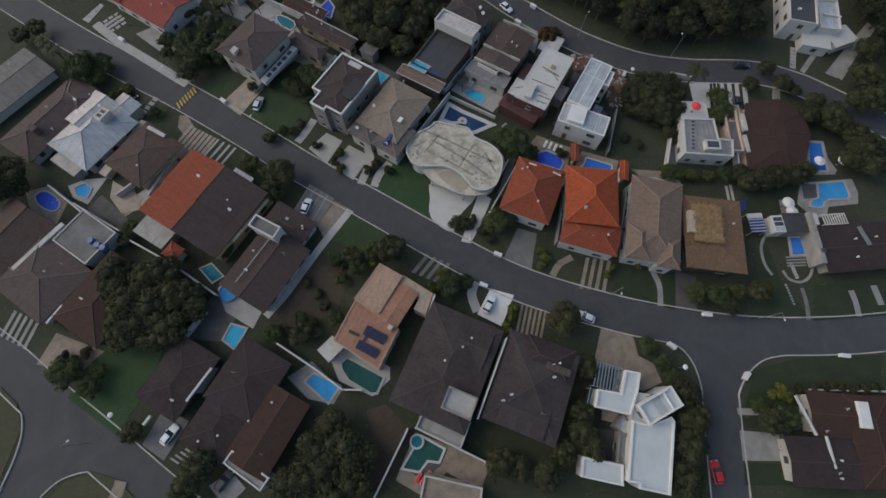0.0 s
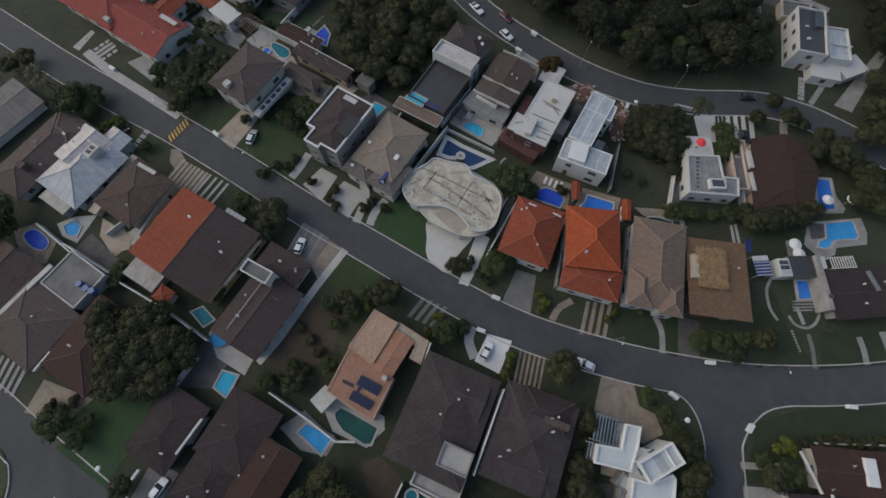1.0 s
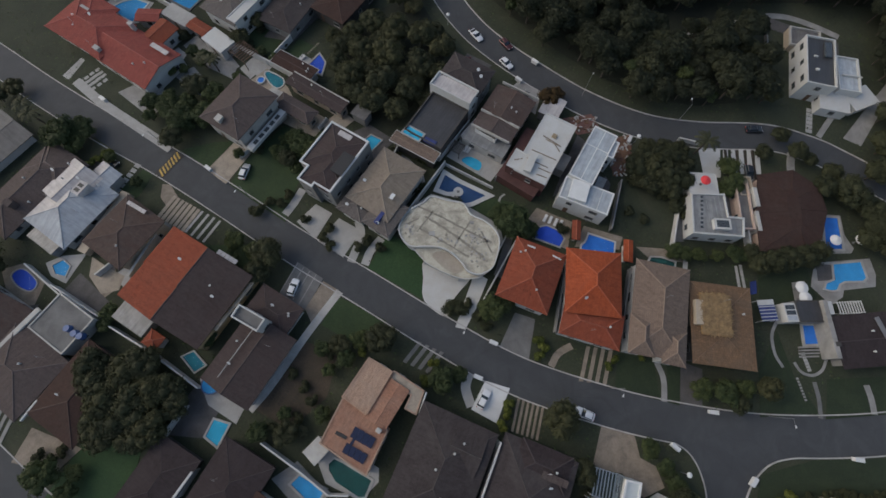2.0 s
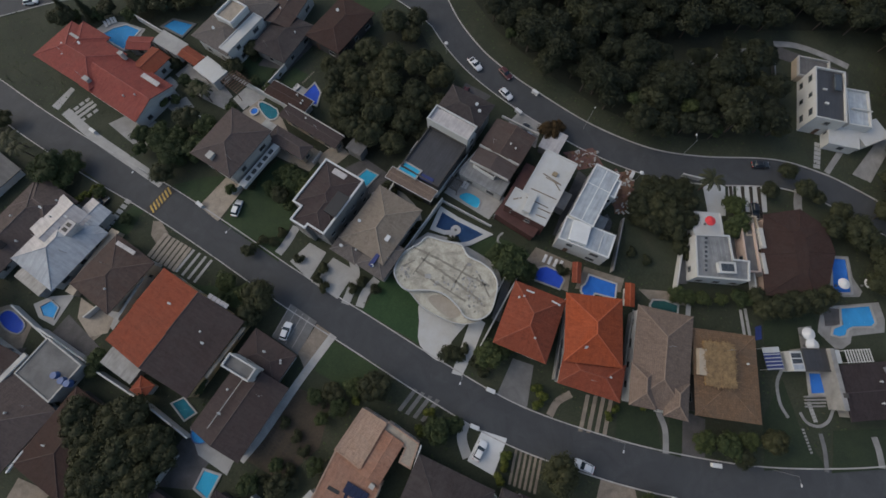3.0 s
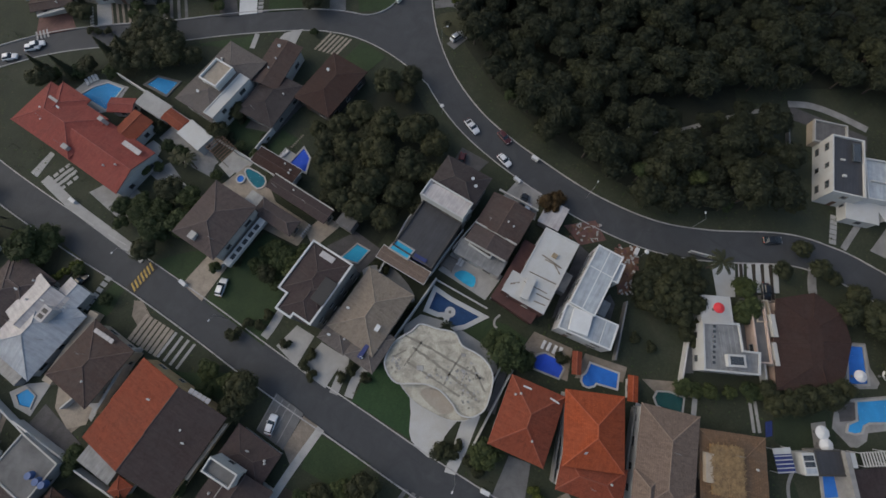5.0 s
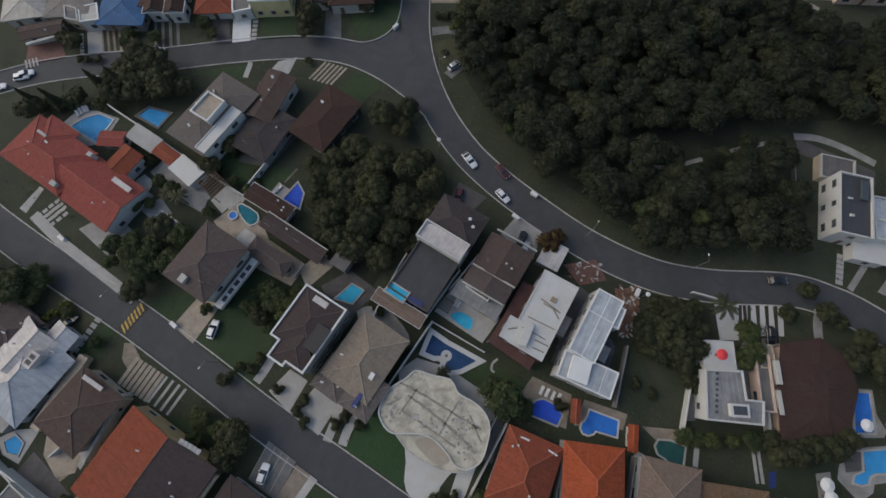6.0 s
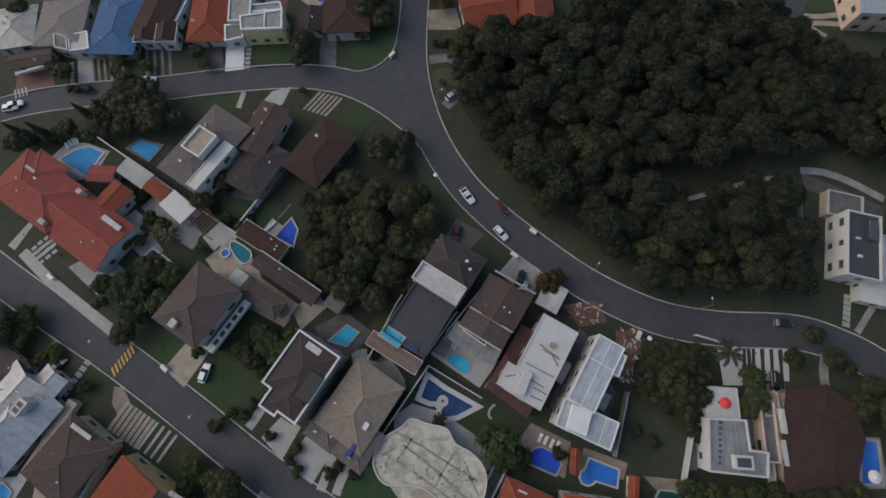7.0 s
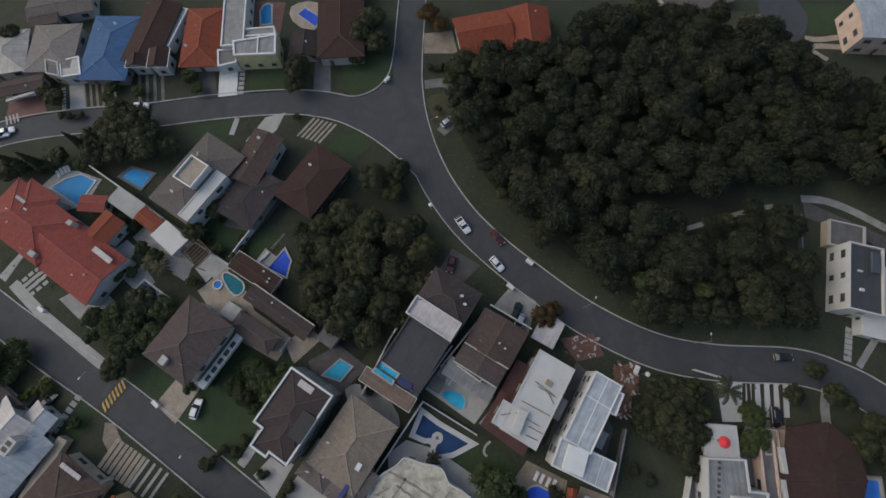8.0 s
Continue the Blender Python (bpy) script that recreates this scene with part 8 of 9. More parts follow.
garden_wall((-72.8, 34.4), (-70.2, 37.3), 1.6, mat='white', thick=0.22, label='thin white rendered wall between the lots')
garden_wall((71.8, -1.0), (86.9, -0.8), 1.1, mat='offwhite', label='low pale garden wall along the lawn')
strip("garden_path", [(14.2, 58.1), (13.2, 57.1), (13, 55.9), (13.6, 55.3)], 0.45, 'pale_concrete', 'short curved pale kerb in the lawn', "path")

# small things
rubble(41.8, 69.6, 5, 11, 130, 4, ["clay_soil", "offwhite", "red_paving"], "heap of loose bricks and rubble on bare clay")
rubble(33.0, 77.7, 7, 4, 60, 5, ["clay_soil", "offwhite", "wood"], "loose boards and rubble beside the red paving")

slab('terrace', [(82.2, 44.7), (85.7, 44.5), (85.7, 41.2), (81.8, 40.7)], 'dark_paving', 'dark timber pool deck', 'terrace', h=0.09)
pergola(84.7, 34.6, 6, 5.5, 2.6, 2.7, n=10, mat='white', label='white slatted pergola beside the pool')
slab('terrace', [(-64.3, 86.0), (-59.1, 84.1), (-59.3, 80.5), (-64.0, 82.6)], 'blue_tarp', 'dark blue cover over a small garden pool', 'tarpaulin', h=0.12)
striped_shelter(68.0, 33.3, 6, 3.4, 4.4)
slab('terrace', [(67.1, 39.8), (68.4, 40.2), (68.0, 37.3), (66.7, 37.0)], 'blue_tarp', 'blue tarpaulin lying on the lawn', 'tarpaulin', h=0.12)
parasol(86.0, 49.6, 0.06, "white_cloth", 1.2, "open pale parasol beside the long pool")
parasol(91.6, 49.9, 0.06, "white_cloth", 1.2, "open pale parasol beside the long pool")
parasol(76.3, 38.6, 0.06, "white_cloth", 1.3, "open white parasol beside the pool")
parasol(76.6, 36.4, 0.06, "white_cloth", 1.3, "open white parasol beside the pool")
lounger(-2.7, -19.1, -30, 0.0, "red_cloth", "red sun lounger beside the teal pool")
lounger(-1.7, -19.4, -30, 0.0, "red_cloth", "red sun lounger beside the teal pool")
lounger(-1.0, -18.7, -30, 0.0, "red_cloth", "red sun lounger beside the teal pool")
lounger(23.3, 52.4, -25)
lounger(24.4, 52.0, -25)
lounger(25.6, 51.5, -25)
lounger(26.7, 51.2, -25)
lounger(-37.8, 93.9, -35)
lounger(-38.6, 93.1, -35)
lounger(-91.5, 111.2, 35)
lounger(-90.9, 111.9, 35)
lounger(-90.2, 112.4, 35)
lounger(-89.5, 112.7, 35)
bin_box(8.9, 17.4, -19)
bin_box(11.9, 24.3, -21)
bin_box(54.9, 13.0, -4)
bin_box(46.7, 6.4, -40)
bin_box(60.6, 1.1, -129)
bin_box(21.8, 95.6, -37)
bin_box(-14.6, 141.7, 54)
bin_box(81.1, 5.8, -5)
bin_box(-8.7, 118.9, -42)
bin_box(17.6, 89.8, -39)
bin_box(-85.0, 78.9, -30)
bin_box(-54.9, 61.1, -35)
bin_box(44.0, 73.7, 65)
globe_lamp(-59.3, -10.5)
globe_lamp(47.3, 2.1)
globe_lamp(-1.0, 107.0)
globe_lamp(-7.7, 116.0)
globe_lamp(45.0, 72.9)
street_lamp(65.8, 12.7, -90)
street_lamp(35.6, 16.5, 250)
street_lamp(33.5, 86.1, 60)
street_lamp(56.6, 79.9, 90)
street_lamp(-66.7, 66.7, 240)
street_lamp(-43.5, 54.0, 240)
street_lamp(6.0, 26.6, 250)
street_lamp(-64.0, -15.7, 45)
street_lamp(-2.1, 127.0, 20)
street_lamp(-13.4, 166.1, 180)

hump = thing("speed_hump", turned(-64.65, 61.93, 59.4, 0.0), "raised street hump with yellow and black stripes", "speed hump")
bm = bmesh.new()
prof = [(-1.3, 0.004), (-0.7, 0.09), (0.7, 0.09), (1.3, 0.004)]
rows = [[bm.verts.new((sx * 3.62, yy, zz)) for yy, zz in prof] for sx in (-1, 1)]
for i in range(3):
    bm.faces.new((rows[0][i], rows[1][i], rows[1][i + 1], rows[0][i + 1]))
bmesh.ops.recalc_face_normals(bm, faces=bm.faces[:])
part("mound", bm, "black_paint", hump)
for i in range(7):
    u = -3.22 + (i + 0.5) * 6.44 / 7
    bm = bmesh.new()
    q = [bm.verts.new(c) for c in ((u - 0.5, -0.95, 0.062), (u - 0.05, -0.95, 0.062), (u + 0.12, -0.7, 0.096), (u - 0.33, -0.7, 0.096), (u + 0.25, 0.7, 0.096), (u + 0.7, 0.7, 0.096), (u + 0.9, 0.95, 0.062), (u + 0.45, 0.95, 0.062))]
    bm.faces.new((q[0], q[1], q[2], q[3]))
    bm.faces.new((q[3], q[2], q[5], q[4]))
    bm.faces.new((q[4], q[5], q[6], q[7]))
    part("stripe", bm, "yellow_paint", hump)


# cars
put_car('white', 10.05, 13.31, -26, 0.17)
put_car('white', -30.72, 33.84, -13, 0.17)
put_car('white', -49.26, -13.66, -30, 0.17)
put_car('red', 51.81, -16.15, 7, 0)
put_car('white', 29.86, 11.57, 69, 0)
put_car('silver', -46.28, 60.65, -10, 0.17)
put_car('pickup', 6.50, 103.62, -142, 0)
put_car('white', 14.53, 94.78, -137, 0)
put_car('maroon', 14.45, 100.99, -140, 0)
put_car('black', 74.52, 78.09, -87, 0)
put_car('black', 71.04, 66.11, -183, 0.17)
put_car('maroon', 4.36, 94.15, -192, 0.17)
put_car('black', 18.94, 84.45, -21, 0.17)
put_car('silver', 19.63, 82.00, -200, 0.17)
put_car('black', -77.45, 60.20, -32, 0.12)
put_car('white', -76.15, 130.91, -82, 0)
put_car('white', -108.18, 122.04, -65, 0)
put_car('silver', 1.65, 130.27, -48, 0.17)
put_car('black', -37.62, -20.80, -31, 0.17)
put_car('black', 65.65, -10.31, -7, 0.17)
put_car('silver', 65.90, -12.83, -147, 0.17)
put_car('white', -113.99, 117.78, -75, 0)
put_car('white', -109.18, 121.06, -74, 0)

# ---------------------------------------------------------------- plants
PROTO["wood_a"] = make_tree("leaf_dark", 4.2, 10.0, 21, "tall dark green tree of the wood", 22, 2200, 0.36, group="trees of the wood")
PROTO["wood_b"] = make_tree("leaf_dark", 3.4, 8.5, 22, "dark green tree of the wood with an uneven crown", 18, 1700, 0.34, group="trees of the wood")
PROTO["wood_c"] = make_tree("leaf_olive", 3.8, 9.5, 23, "olive-tinged tall tree of the wood", 20, 2000, 0.34, group="trees of the wood")
PROTO["wood_d"] = make_tree("leaf_green", 3.0, 9.0, 24, "slender green tree of the wood", 14, 1500, 0.32, group="trees of the wood")
PROTO["big"] = make_tree("leaf_mid", 4.0, 7.0, 11, "broad dark green garden tree", 24, 2600, 0.3)
PROTO["olive"] = make_tree("leaf_olive", 3.2, 5.5, 12, "olive-brown round garden tree", 18, 2000, 0.27)
PROTO["green"] = make_tree("leaf_green", 3.0, 5.0, 13, "mid-green leafy garden tree", 18, 2000, 0.27)
PROTO["small"] = make_tree("leaf_green", 1.6, 3.0, 14, "small green leafy garden tree", 8, 900, 0.2)
PROTO["bush"] = make_tree("leaf_mid", 1.3, 1.7, 15, "low dark green bush", 8, 700, 0.18, "bush", "bushes")
PROTO["bright"] = make_tree("leaf_bright", 1.3, 2.0, 16, "bright yellow-green leafy bush", 8, 700, 0.18, "bush", "bushes")
PROTO["brown"] = make_tree("leaf_brown", 3.0, 5.0, 17, "brownish thin-leaved street tree", 11, 1500, 0.26)
PROTO["conifer"] = make_conifer("tall narrow dark green conifer beside the street", 1.7, 9.0, 31)
PROTO["palm"] = make_palm("palm tree with long arching fronds", 5.0, 2.7, 3, "leaf_olive")
PROTO["fan"] = make_palm("low palm with spreading fronds", 2.6, 1.9, 5, "leaf_dark")

plant('big', -64.6, 12.4, 1)
plant('big', -59.6, 14.9, 1)
plant('big', -53.7, 11.6, 1)
plant('big', -59.0, 6.4, 1)
plant('big', -52.1, 5.6, 1)
plant('big', -48.7, 9.6, 0.8)
plant('big', -63.3, 6.2, 0.8)
plant('big', -20.9, -14.2, 1)
plant('big', -15.8, -14.9, 1.1)
plant('big', -22.2, -19.2, 1)
plant('big', -14.3, -19.3, 1)
plant('olive', -10.7, 23.8, 1.05)
plant('green', -15.1, 23.7, 0.7)
plant('green', -17.7, 19.9, 0.7)
plant('green', -22.6, 21.5, 0.6)
plant('green', 1.7, 16.5, 0.95)
plant('green', 5.1, 17.8, 0.6)
plant('bright', -1.8, 16.1, 1)
plant('bright', 14.5, 10.9, 1)
plant('bright', 13.7, 8.8, 1)
plant('bright', 15.1, 12.6, 1)
plant('bright', -14.6, 21.5, 1)
plant('bright', -0.2, 19.8, 1)
plant('big', 24.6, 10.2, 1)
plant('green', -89.5, 66.9, 1.4)
plant('green', -85.2, 68.5, 0.8)
plant('green', -71.1, 78.1, 0.7)
plant('small', -67.7, 75.4, 1.1)
plant('green', -65.2, 78.4, 0.6)
plant('small', -63.6, 83.0, 1.0)
plant('small', -71.3, 73.7, 1.2)
plant('green', -64.9, 71.9, 0.6)
plant('small', -62.0, 73.5, 1.0)
plant('green', -65.6, 93.8, 0.6)
plant('small', -61.9, 90.0, 1.1)
plant('green', -69.5, 87.3, 0.65)
plant('small', -66.3, 88.2, 1.0)
plant('small', -57.8, 81.1, 1.2)
plant('small', -48.2, 64.6, 1.0)
plant('bush', -44.2, 66.8, 1.2)
plant('small', -39.5, 65.7, 1.1)
plant('small', -38.2, 69.2, 0.9)
plant('green', -48.3, 94.8, 0.5)
plant('small', -44.4, 92.6, 1.0)
plant('palm', -96.8, 71.3, 1)
plant('palm', -99.6, 73.9, 1)
plant('olive', -106.2, 80.2, 0.8)
plant('olive', -109.4, 77.3, 0.8)
plant('green', -62.7, 72.2, 1.2)
plant('green', -57.5, 74.2, 1.1)
plant('green', -66.9, 75.5, 0.9)
plant('green', -56.7, 80.5, 1)
plant('big', -63.7, 67.8, 0.8)
plant('big', -61.4, 82.2, 0.9)
plant('big', -36.4, 64.0, 0.6)
plant('green', -34.3, 61.6, 0.5)
plant('green', 15.6, 50.3, 1.35)
plant('green', 12.8, 52.3, 0.9)
plant('green', 19.1, 48.9, 0.8)
plant('green', 11.3, 31.0, 1)
plant('green', 14.0, 32.7, 0.8)
plant('bush', 6.1, 32.3, 1)
plant('bush', 5.3, 31.0, 1.3)
plant('bush', 3.3, 30.9, 1.4)
plant('bush', 8.6, 29.8, 1)
plant('bush', 10.5, 27.9, 1)
plant('big', 45.3, 65.3, 0.7)
plant('big', 51.3, 68.0, 0.8)
plant('big', 54.3, 62.4, 0.7)
plant('olive', 47.7, 67.0, 0.7)
plant('big', 86.0, 62.0, 0.8)
plant('big', 91.2, 60.2, 1)
plant('big', 95.0, 53.2, 0.9)
plant('big', 96.1, 48.2, 1)
plant('big', 95.2, 56.4, 0.9)
plant('green', 93.2, 60.1, 0.8)
plant('green', 99.7, 54.9, 0.9)
plant('big', 46.4, -3.1, 0.9)
plant('big', 47.4, -7.0, 0.9)
plant('big', 46.4, -11.8, 0.9)
plant('big', 44.8, -17.3, 0.9)
plant('green', 41.2, 6.1, 0.7)
plant('green', 44.1, 3.0, 0.6)
plant('green', 45.8, -0.0, 0.7)
plant('green', 46.0, -19.0, 0.8)
plant('bright', 66.5, -1.3, 1.3)
plant('bright', 65.2, -2.3, 1.2)
plant('bright', 67.4, -2.2, 1.2)
plant('green', 65.3, -6.3, 0.9)
plant('green', 61.5, -4.5, 0.6)
plant('big', 62.6, -6.9, 0.7)
plant('bush', 70.8, -0.9, 1)
plant('bush', 72.8, -0.8, 1)
plant('bush', 74.8, -0.7, 1)
plant('bush', 76.8, -0.6, 1)
plant('bush', 78.8, -0.6, 1)
plant('bush', 80.7, -0.5, 1)
plant('bush', 82.7, -0.4, 1)
plant('bush', 84.7, -0.3, 1)
plant('green', -70.3, -3.5, 1.1)
plant('green', -65.6, -6.4, 0.7)
plant('green', -65.1, -2.8, 0.6)
plant('bush', -73.6, -0.3, 1)
plant('bush', -71.0, -1.3, 1)
plant('bush', -68.8, 0.4, 1)
plant('big', -55.2, -13.3, 0.6)
plant('big', -41.6, -18.7, 0.9)
plant('big', -42.9, -21.9, 0.8)
plant('big', 27.1, -6.8, 0.7)
plant('big', 27.3, -10.6, 0.8)
plant('big', 28.7, 1.4, 0.7)
plant('big', 28.7, -12.4, 0.8)
plant('bush', 29.1, -2.7, 1)
plant('bush', 28.4, -4.3, 1)
plant('green', -21.1, 9.2, 0.6)
plant('green', -20.9, 17.3, 0.5)
plant('green', -32.8, 5.4, 0.7)
plant('green', -28.3, 8.9, 0.5)
plant('bush', -25.6, 14.1, 1)
plant('bush', -26.0, 8.2, 1)
plant('bush', -28.3, 16.4, 1)
plant('bush', -23.6, 11.8, 1)
plant('bush', -20.5, 20.4, 1)
plant('bush', -30.7, 5.8, 1)
plant('bush', -19.5, 22.3, 1)
plant('olive', -19.1, 22.3, 0.7)
plant('olive', -27.3, 5.6, 0.8)
plant('bright', 20.9, 25.3, 1)
plant('bright', 22.0, 24.0, 1)
plant('bright', 21.3, 22.1, 1)
plant('bright', 41.8, 22.9, 0.7)
plant('bright', 35.0, 20.8, 0.8)
plant('bright', 36.3, 22.1, 0.8)
plant('green', 56.8, 16.7, 0.9)
plant('green', 52.4, 17.3, 0.8)
plant('green', 61.0, 17.7, 0.7)
plant('bright', 57.9, 16.4, 0.9)
plant('big', 65.7, 17.9, 0.7)
plant('big', 59.3, 14.7, 0.6)
plant('big', 11.8, -15.8, 0.8)
plant('big', 15.4, -16.6, 0.7)
plant('big', 20.3, -17.3, 0.8)
plant('big', 23.6, -13.6, 0.7)
plant('green', -44.4, 43.4, 0.8)
plant('green', -40.2, 41.4, 0.7)
plant('green', -44.8, 39.1, 0.7)
plant('big', -36.2, 40.2, 1)
plant('big', -38.1, 36.6, 0.8)
plant('bush', -25.0, 47.7, 1)
plant('bush', -25.4, 45.4, 1)
plant('bush', -23.8, 43.3, 1)
plant('bush', -18.2, 43.5, 1)
plant('bush', -15.8, 45.1, 1)
plant('bush', -12.8, 43.8, 1)
plant('bush', -30.3, 49.8, 1)
plant('green', -67.1, 26.6, 0.7)
plant('green', -67.5, 24.1, 0.6)
plant('green', -49.8, 24.8, 0.7)
plant('green', -46.7, 30.1, 0.6)
plant('green', -45.7, 22.4, 0.7)
plant('green', -38.0, 19.0, 0.5)
plant('big', -95.9, 37.6, 1.2)
plant('big', -96.8, 33.4, 1.2)
plant('big', -93.7, 34.9, 0.8)
plant('bush', 87.9, 63.6, 1.4)
plant('bush', 89.4, 62.5, 1.4)
plant('bush', 90.9, 61.4, 1.4)
plant('bush', 92.3, 60.4, 1.4)
plant('bush', 93.7, 59.4, 1.4)
plant('bush', 95.1, 58.3, 1.4)
plant('big', -8.9, 115.3, 0.8)
plant('big', -14.5, 112.9, 1)
plant('big', -19.8, 103.7, 1)
plant('big', -13.9, 101.4, 1.1)
plant('big', -7.5, 99.7, 1.1)
plant('big', -2.3, 96.2, 1)
plant('big', -22.4, 95.1, 1)
plant('big', -14.8, 93.0, 1.2)
plant('big', -7.3, 90.9, 1.1)
plant('big', -23.8, 87.5, 1)
plant('big', -16.4, 85.5, 1.1)
plant('big', -9.0, 83.6, 1)
plant('big', -18.0, 79.6, 1)
plant('big', -11.9, 77.6, 0.9)
plant('big', -2.3, 88.7, 0.9)
plant('big', -21.8, 81.7, 0.9)
plant('olive', -10.4, 110.3, 0.9)
plant('olive', -4.0, 101.9, 0.9)
plant('olive', -17.8, 97.9, 1)
plant('olive', -11.9, 88.2, 1)
plant('olive', -20.6, 90.2, 1)
plant('olive', -5.3, 81.4, 0.8)
plant('olive', -25.5, 82.6, 0.7)
plant('olive', -76.4, 120.6, 1.4)
plant('olive', -72.8, 122.3, 1.2)
plant('olive', -80.2, 121.9, 1.1)
plant('big', -69.6, 117.8, 1.1)
plant('big', -75.5, 116.8, 1)
plant('big', -82.2, 116.4, 0.9)
plant('big', -65.1, 118.8, 0.8)
plant('conifer', -100.4, 112.4, 0.95)
plant('conifer', -95.1, 112.8, 0.95)
plant('olive', -91.0, 115.0, 0.8)
plant('conifer', -85.6, 118.1, 1.0)
plant('conifer', -80.8, 119.0, 1.0)
plant('big', -100.8, 110.3, 0.9)
plant('green', -99.7, 112.3, 0.7)
plant('green', -93.2, 113.4, 0.7)
plant('green', -85.0, 113.8, 0.7)
plant('green', -71.9, 77.7, 0.8)
plant('green', -67.3, 75.9, 0.9)
plant('green', -63.4, 74.9, 0.9)
plant('green', -67.6, 78.9, 0.8)
plant('green', -62.8, 78.3, 0.8)
plant('palm', -58.4, 88.9, 0.9)
plant('palm', -61.6, 89.9, 0.8)
plant('green', -62.0, 91.9, 0.7)
plant('green', -52.7, 86.8, 0.5)
plant('green', -52.2, 77.2, 0.6)
plant('green', -58.6, 75.7, 0.7)
plant('big', -54.1, 97.9, 0.7)
plant('big', -50.2, 103.5, 0.7)
plant('bush', -49.6, 102.2, 1)
plant('bush', -51.3, 97.3, 1)
plant('bush', -43.6, 95.1, 1)
plant('bush', -43.3, 97.1, 1)
plant('bush', -69.6, 99.1, 1.3)
plant('bush', -72.6, 100.3, 1)
plant('green', -30.2, 65.5, 1.1)
plant('green', -33.4, 67.5, 1)
plant('green', -35.5, 69.5, 0.8)
plant('green', -28.4, 68.9, 0.8)
plant('green', -38.1, 65.0, 0.7)
plant('bush', -39.0, 53.0, 1)
plant('bush', -41.5, 51.3, 1.4)
plant('bush', -35.4, 55.3, 1)
plant('bush', -36.1, 53.2, 1)
plant('big', -27.8, 91.2, 0.8)
plant('big', -27.3, 96.4, 0.8)
plant('big', -30.3, 99.9, 0.6)
plant('big', -25.2, 86.2, 0.8)
plant('big', -24.8, 101.1, 0.8)
plant('green', 50.6, 45.6, 0.7)
plant('green', 53.1, 45.1, 0.6)
plant('green', 55.9, 44.9, 0.6)
plant('green', 63.4, 45.5, 0.7)
plant('green', 65.4, 45.1, 0.6)
plant('green', 60.1, 45.1, 0.5)
plant('big', 51.5, 59.6, 0.7)
plant('big', 50.8, 63.7, 0.9)
plant('big', 48.0, 65.1, 0.9)
plant('big', 44.0, 65.2, 0.8)
plant('big', 52.3, 56.2, 0.5)
plant('brown', 24.5, 83.3, 1)
plant('brown', 26.9, 85.2, 0.7)
plant('brown', -4.9, 160.8, 1.1)
plant('brown', -1.8, 157.8, 0.9)
plant('palm', 59.3, 70.9, 1.2)
plant('green', 65.4, 66.4, 0.9)
plant('green', 65.9, 62.3, 0.9)
plant('green', 64.1, 60.7, 0.8)
plant('big', 82.0, 71.1, 0.7)
plant('big', 79.5, 75.8, 0.6)
plant('big', 85.1, 69.4, 0.5)
plant('big', 74.3, 70.6, 0.6)
plant('big', 53.3, 68.9, 0.75)
plant('big', 49.8, 67.7, 0.8)
plant('big', 46.3, 68.2, 0.75)
plant('big', 53.7, 63.8, 0.65)
plant('big', 47.9, 64.5, 0.7)
plant('olive', 44.2, 67.3, 0.6)
plant('olive', 51.7, 65.7, 0.6)
plant('bush', 43.0, 62.2, 1)
plant('bush', 54.8, 58.8, 1.3)
plant('bush', 53.7, 54.7, 1.2)
plant('bush', 45.1, 53.2, 1)
plant('bush', 49.9, 58.5, 0.9)
plant('bush', 42.0, 55.0, 1)
plant('green', -35.9, 129.3, 0.4)
plant('green', -64.9, 139.3, 0.7)
plant('green', -62.0, 136.1, 0.6)
plant('green', -84.1, 135.0, 0.6)
plant('green', -76.8, 134.6, 0.6)
plant('green', -84.9, 132.5, 0.5)
plant('big', -36.8, 141.5, 1)
plant('big', -37.0, 138.2, 0.8)
plant('big', -32.7, 147.6, 0.6)
plant('big', -21.9, 154.2, 1)
plant('big', -17.2, 151.0, 0.9)
plant('big', -19.3, 157.9, 1)
plant('big', -22.4, 146.4, 0.6)
plant('bright', -23.8, 148.1, 1.1)
plant('bright', -22.5, 149.9, 0.9)
plant('green', 8.8, 145.4, 1.2)
plant('green', 13.0, 147.2, 1.1)
plant('green', 18.6, 145.8, 1.2)
plant('green', 2.0, 142.5, 0.7)
plant('green', 24.2, 144.4, 1)
plant('bush', -3.3, 145.9, 1)
plant('bush', -1.5, 146.0, 1)
plant('bush', 0.2, 146.1, 1)
plant('bush', 1.9, 146.1, 1)
plant('bush', 3.7, 146.2, 1)
plant('bush', 5.4, 146.3, 1)
plant('bright', 0.6, 141.9, 1)
plant('fan', -1.0, 133.3, 0.7)
plant('fan', 3.3, 54.6, 0.9)
plant('fan', 2.8, 53.7, 0.7)
plant('fan', 1.8, 30.6, 0.6)
plant('fan', -21.9, 9.3, 0.8)
plant('fan', -24.2, 5.9, 0.7)
plant('green', -86.5, 70.0, 0.9)
plant('green', -86.1, 65.4, 0.9)
plant('green', -78.0, 62.6, 0.5)
plant('green', -70.2, 56.6, 0.5)
plant('bright', -81.0, 62.3, 0.9)
plant('bright', -79.8, 63.3, 0.9)
plant('bright', -81.9, 61.5, 0.9)
plant('bright', -78.8, 64.2, 0.8)
plant('bright', -82.8, 60.6, 0.9)
plant('bush', -95.0, 126.9, 0.9)
plant('bush', -92.9, 127.2, 0.9)
plant('bush', -90.8, 127.4, 0.9)
plant('big', -113.9, 149.2, 0.8)
plant('big', -96.7, 131.1, 0.7)
plant('big', -100.1, 132.6, 0.6)
plant('bush', 27.1, 50.1, 1.2)
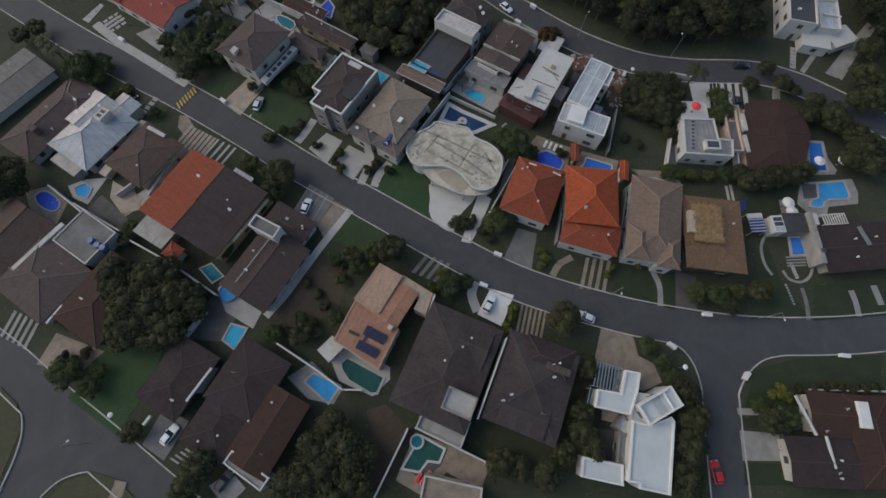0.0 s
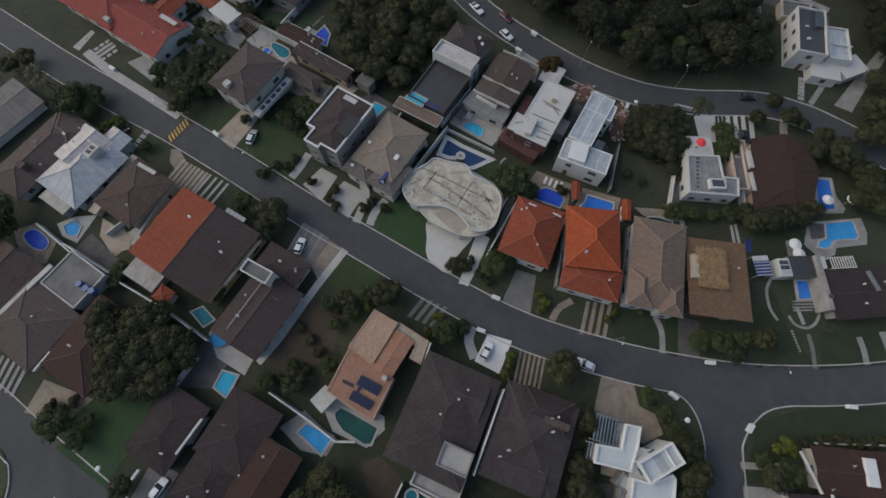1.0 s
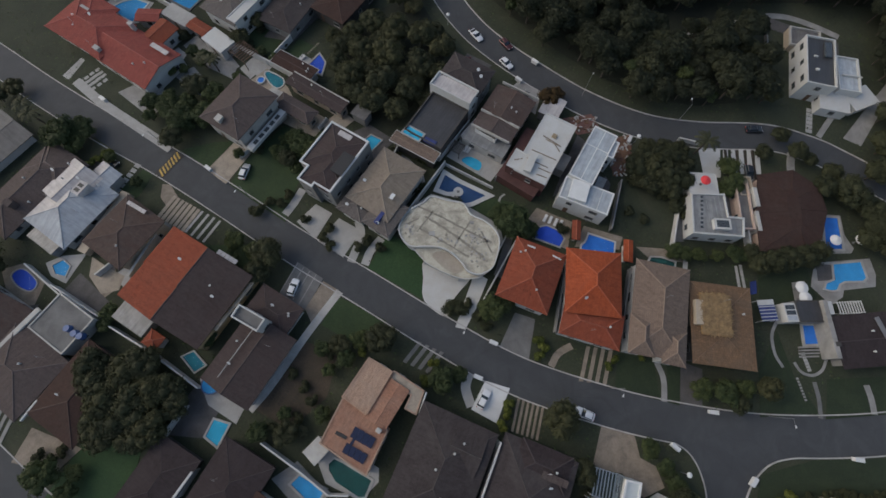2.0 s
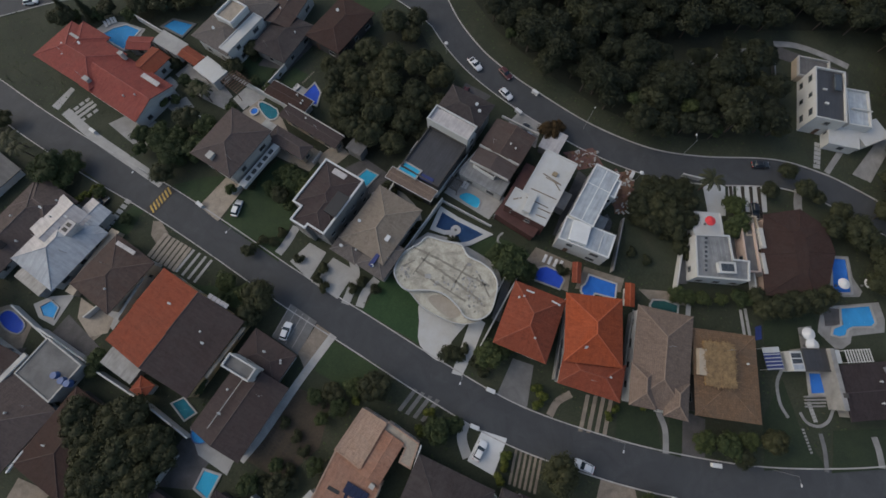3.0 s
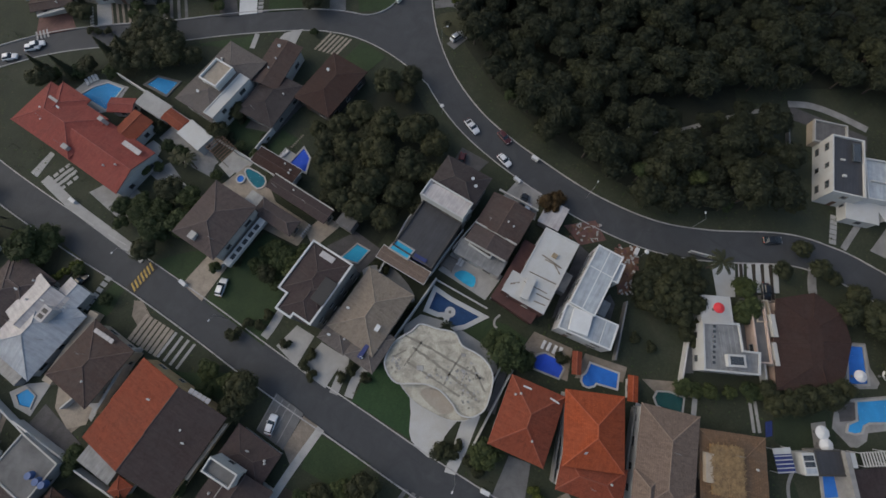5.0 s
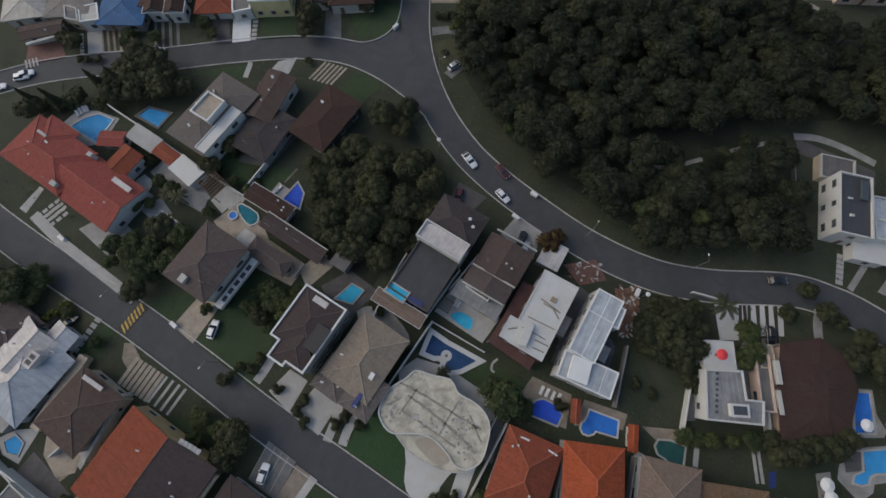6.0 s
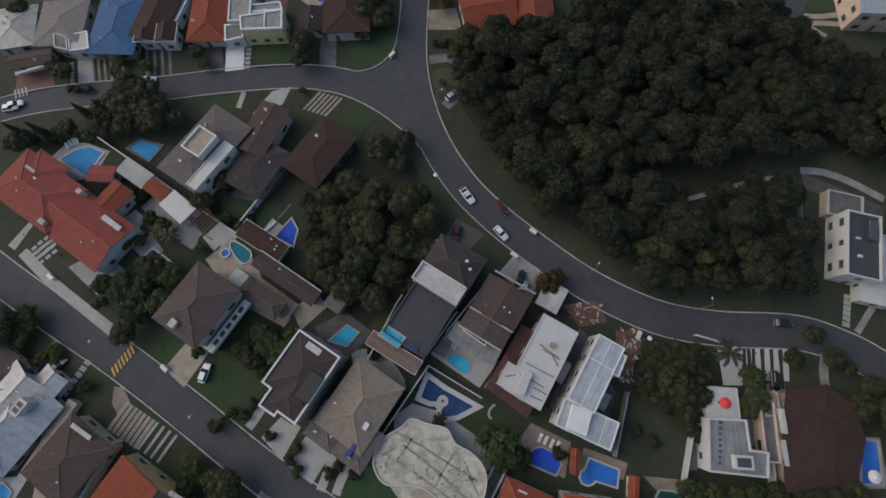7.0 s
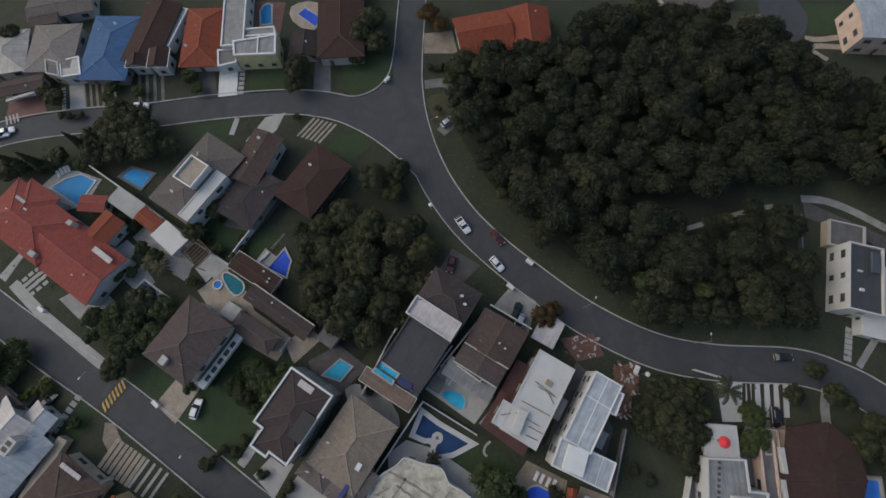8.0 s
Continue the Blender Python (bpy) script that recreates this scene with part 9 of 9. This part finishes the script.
plant('bush', -5.6, 66.3, 1)
plant('bush', -4.4, 65.8, 1)
plant('bush', -12.8, 67.5, 1)
plant('bush', -11.5, 66.5, 1)
plant('bush', -6.0, 58.2, 1)
plant('bush', -5.0, 59.3, 1)
plant('big', 102.4, 72.9, 1.1)
plant('big', 102.4, 66.2, 1.1)
plant('big', 98.4, 66.0, 0.9)
plant('big', 105.0, 81.7, 1)

for x, y, s in ((-77.5, 126.2, 1.15), (-73.4, 124.6, 1.2), (-80.6, 123.4, 1.0), (-70.4, 121.6, 1.1), (-84.0, 120.6, 0.9)):
    plant('big' if s > 1.05 else 'olive', x, y, s)
for x, y, s in ((-66.2, 16.2, 1.0), (-56.5, 17.0, 1.0), (-56.2, 9.4, 1.1), (-61.9, 9.6, 1.1), (-50.5, 12.4, 0.9), (-54.8, 3.6, 0.9), (-61.0, 3.4, 0.9)):
    plant('big', x, y, s)
for x, y, s in ((-18.6, -10.6, 0.9), (-18.4, -17.6, 1.1), (-25.0, -20.4, 0.9), (-12.8, -15.6, 0.9), (-17.0, -22.0, 1.0)):
    plant('big', x, y, s)
for x, y, s in ((47.0, 61.4, 0.9), (50.6, 61.0, 0.9), (47.4, 70.6, 0.8), (54.6, 66.2, 0.9), (51.4, 70.6, 0.8), (44.6, 62.4, 0.7), (54.4, 70.4, 0.8)):
    plant('olive', x, y, s)
for x, y, s in ((68.4, 43.2, 0.7), (71.4, 43.9, 0.8), (74.6, 44.6, 0.8), (78.2, 45.4, 0.8), (81.6, 46.8, 0.7), (92.6, 49.8, 0.8), (67.2, 46.0, 0.6), (96.2, 52.4, 1.0), (91.2, 62.0, 0.9), (88.6, 66.0, 0.7)):
    plant('big', x, y, s)

# the wood on the slope above the road
WOOD = [(0.5, 137.5), (8, 150), (28, 152), (37, 166), (63, 163), (84, 158), (100, 144), (140, 142), (140, 60), (118, 70), (110, 80), (107, 116), (92, 120), (81.5, 117), (80.6, 103), (79.5, 89), (76.5, 83.6), (62, 81.4), (49, 83.6), (36, 90.6), (24, 101), (12, 114), (4, 128)]
FOOTPATH = [(43.0, 110.5), (53, 109.5), (66, 113.5), (80, 117)]


def on_path(x, y):
    """The footpath keeps a clear strip on its open side."""
    for (ax, ay), (bx, by) in zip(FOOTPATH, FOOTPATH[1:]):
        for k in range(9):
            px, py = ax + (bx - ax) * k / 8, ay + (by - ay) * k / 8
            if math.dist((x, y), (px, py)) < 1.5 or math.dist((x, y), (px - 0.8, py - 2.4)) < 1.3:
                return True
    return False


slab("woodland_floor", [(4, 128), (12, 115), (24, 103), (36, 93.5), (50, 86), (62, 84.5), (72, 86), (72, 118), (60, 163), (37, 164), (28, 151), (8, 149), (0.5, 137.5)], "wood_floor", "dark ground under the trees of the wood", "woodland floor", h=0.02)
slab("woodland_floor", [(72, 118.2), (107, 120), (140, 112), (140, 140), (100, 144), (84, 158), (60.2, 163)], "wood_floor", "dark ground under the trees of the wood", "woodland floor", h=0.02)
rng = random.Random(5)
kinds = ["wood_a", "wood_b", "wood_a", "wood_c", "wood_b", "wood_d"]
deep, deep_keys, spot = [], [], 0
for gx in range(31):
    for gy in range(23):
        x, y = gx * 4.6 + (gy % 2) * 2.3 + rng.uniform(-1.5, 1.5), 58 + gy * 4.7 + rng.uniform(-1.5, 1.5)
        s, a = rng.uniform(0.65, 1.2), rng.uniform(0, 6.28)
        if not inside((x, y), WOOD) or on_path(x, y):
            continue
        key = kinds[spot % 6]
        spot += 1
        if spot < 5 or (x < 80 and y < 92 + max(0, 34 - x) * 1.1):
            plant(key, x, y, s)
        else:
            deep.append((x, y, s, a))
            deep_keys.append(key)
far_wood(deep, deep_keys)
undergrowth(26000, -125, -35, 115, 165, 3, ["ground_grass", "leaf_green", "lawn_dry"])
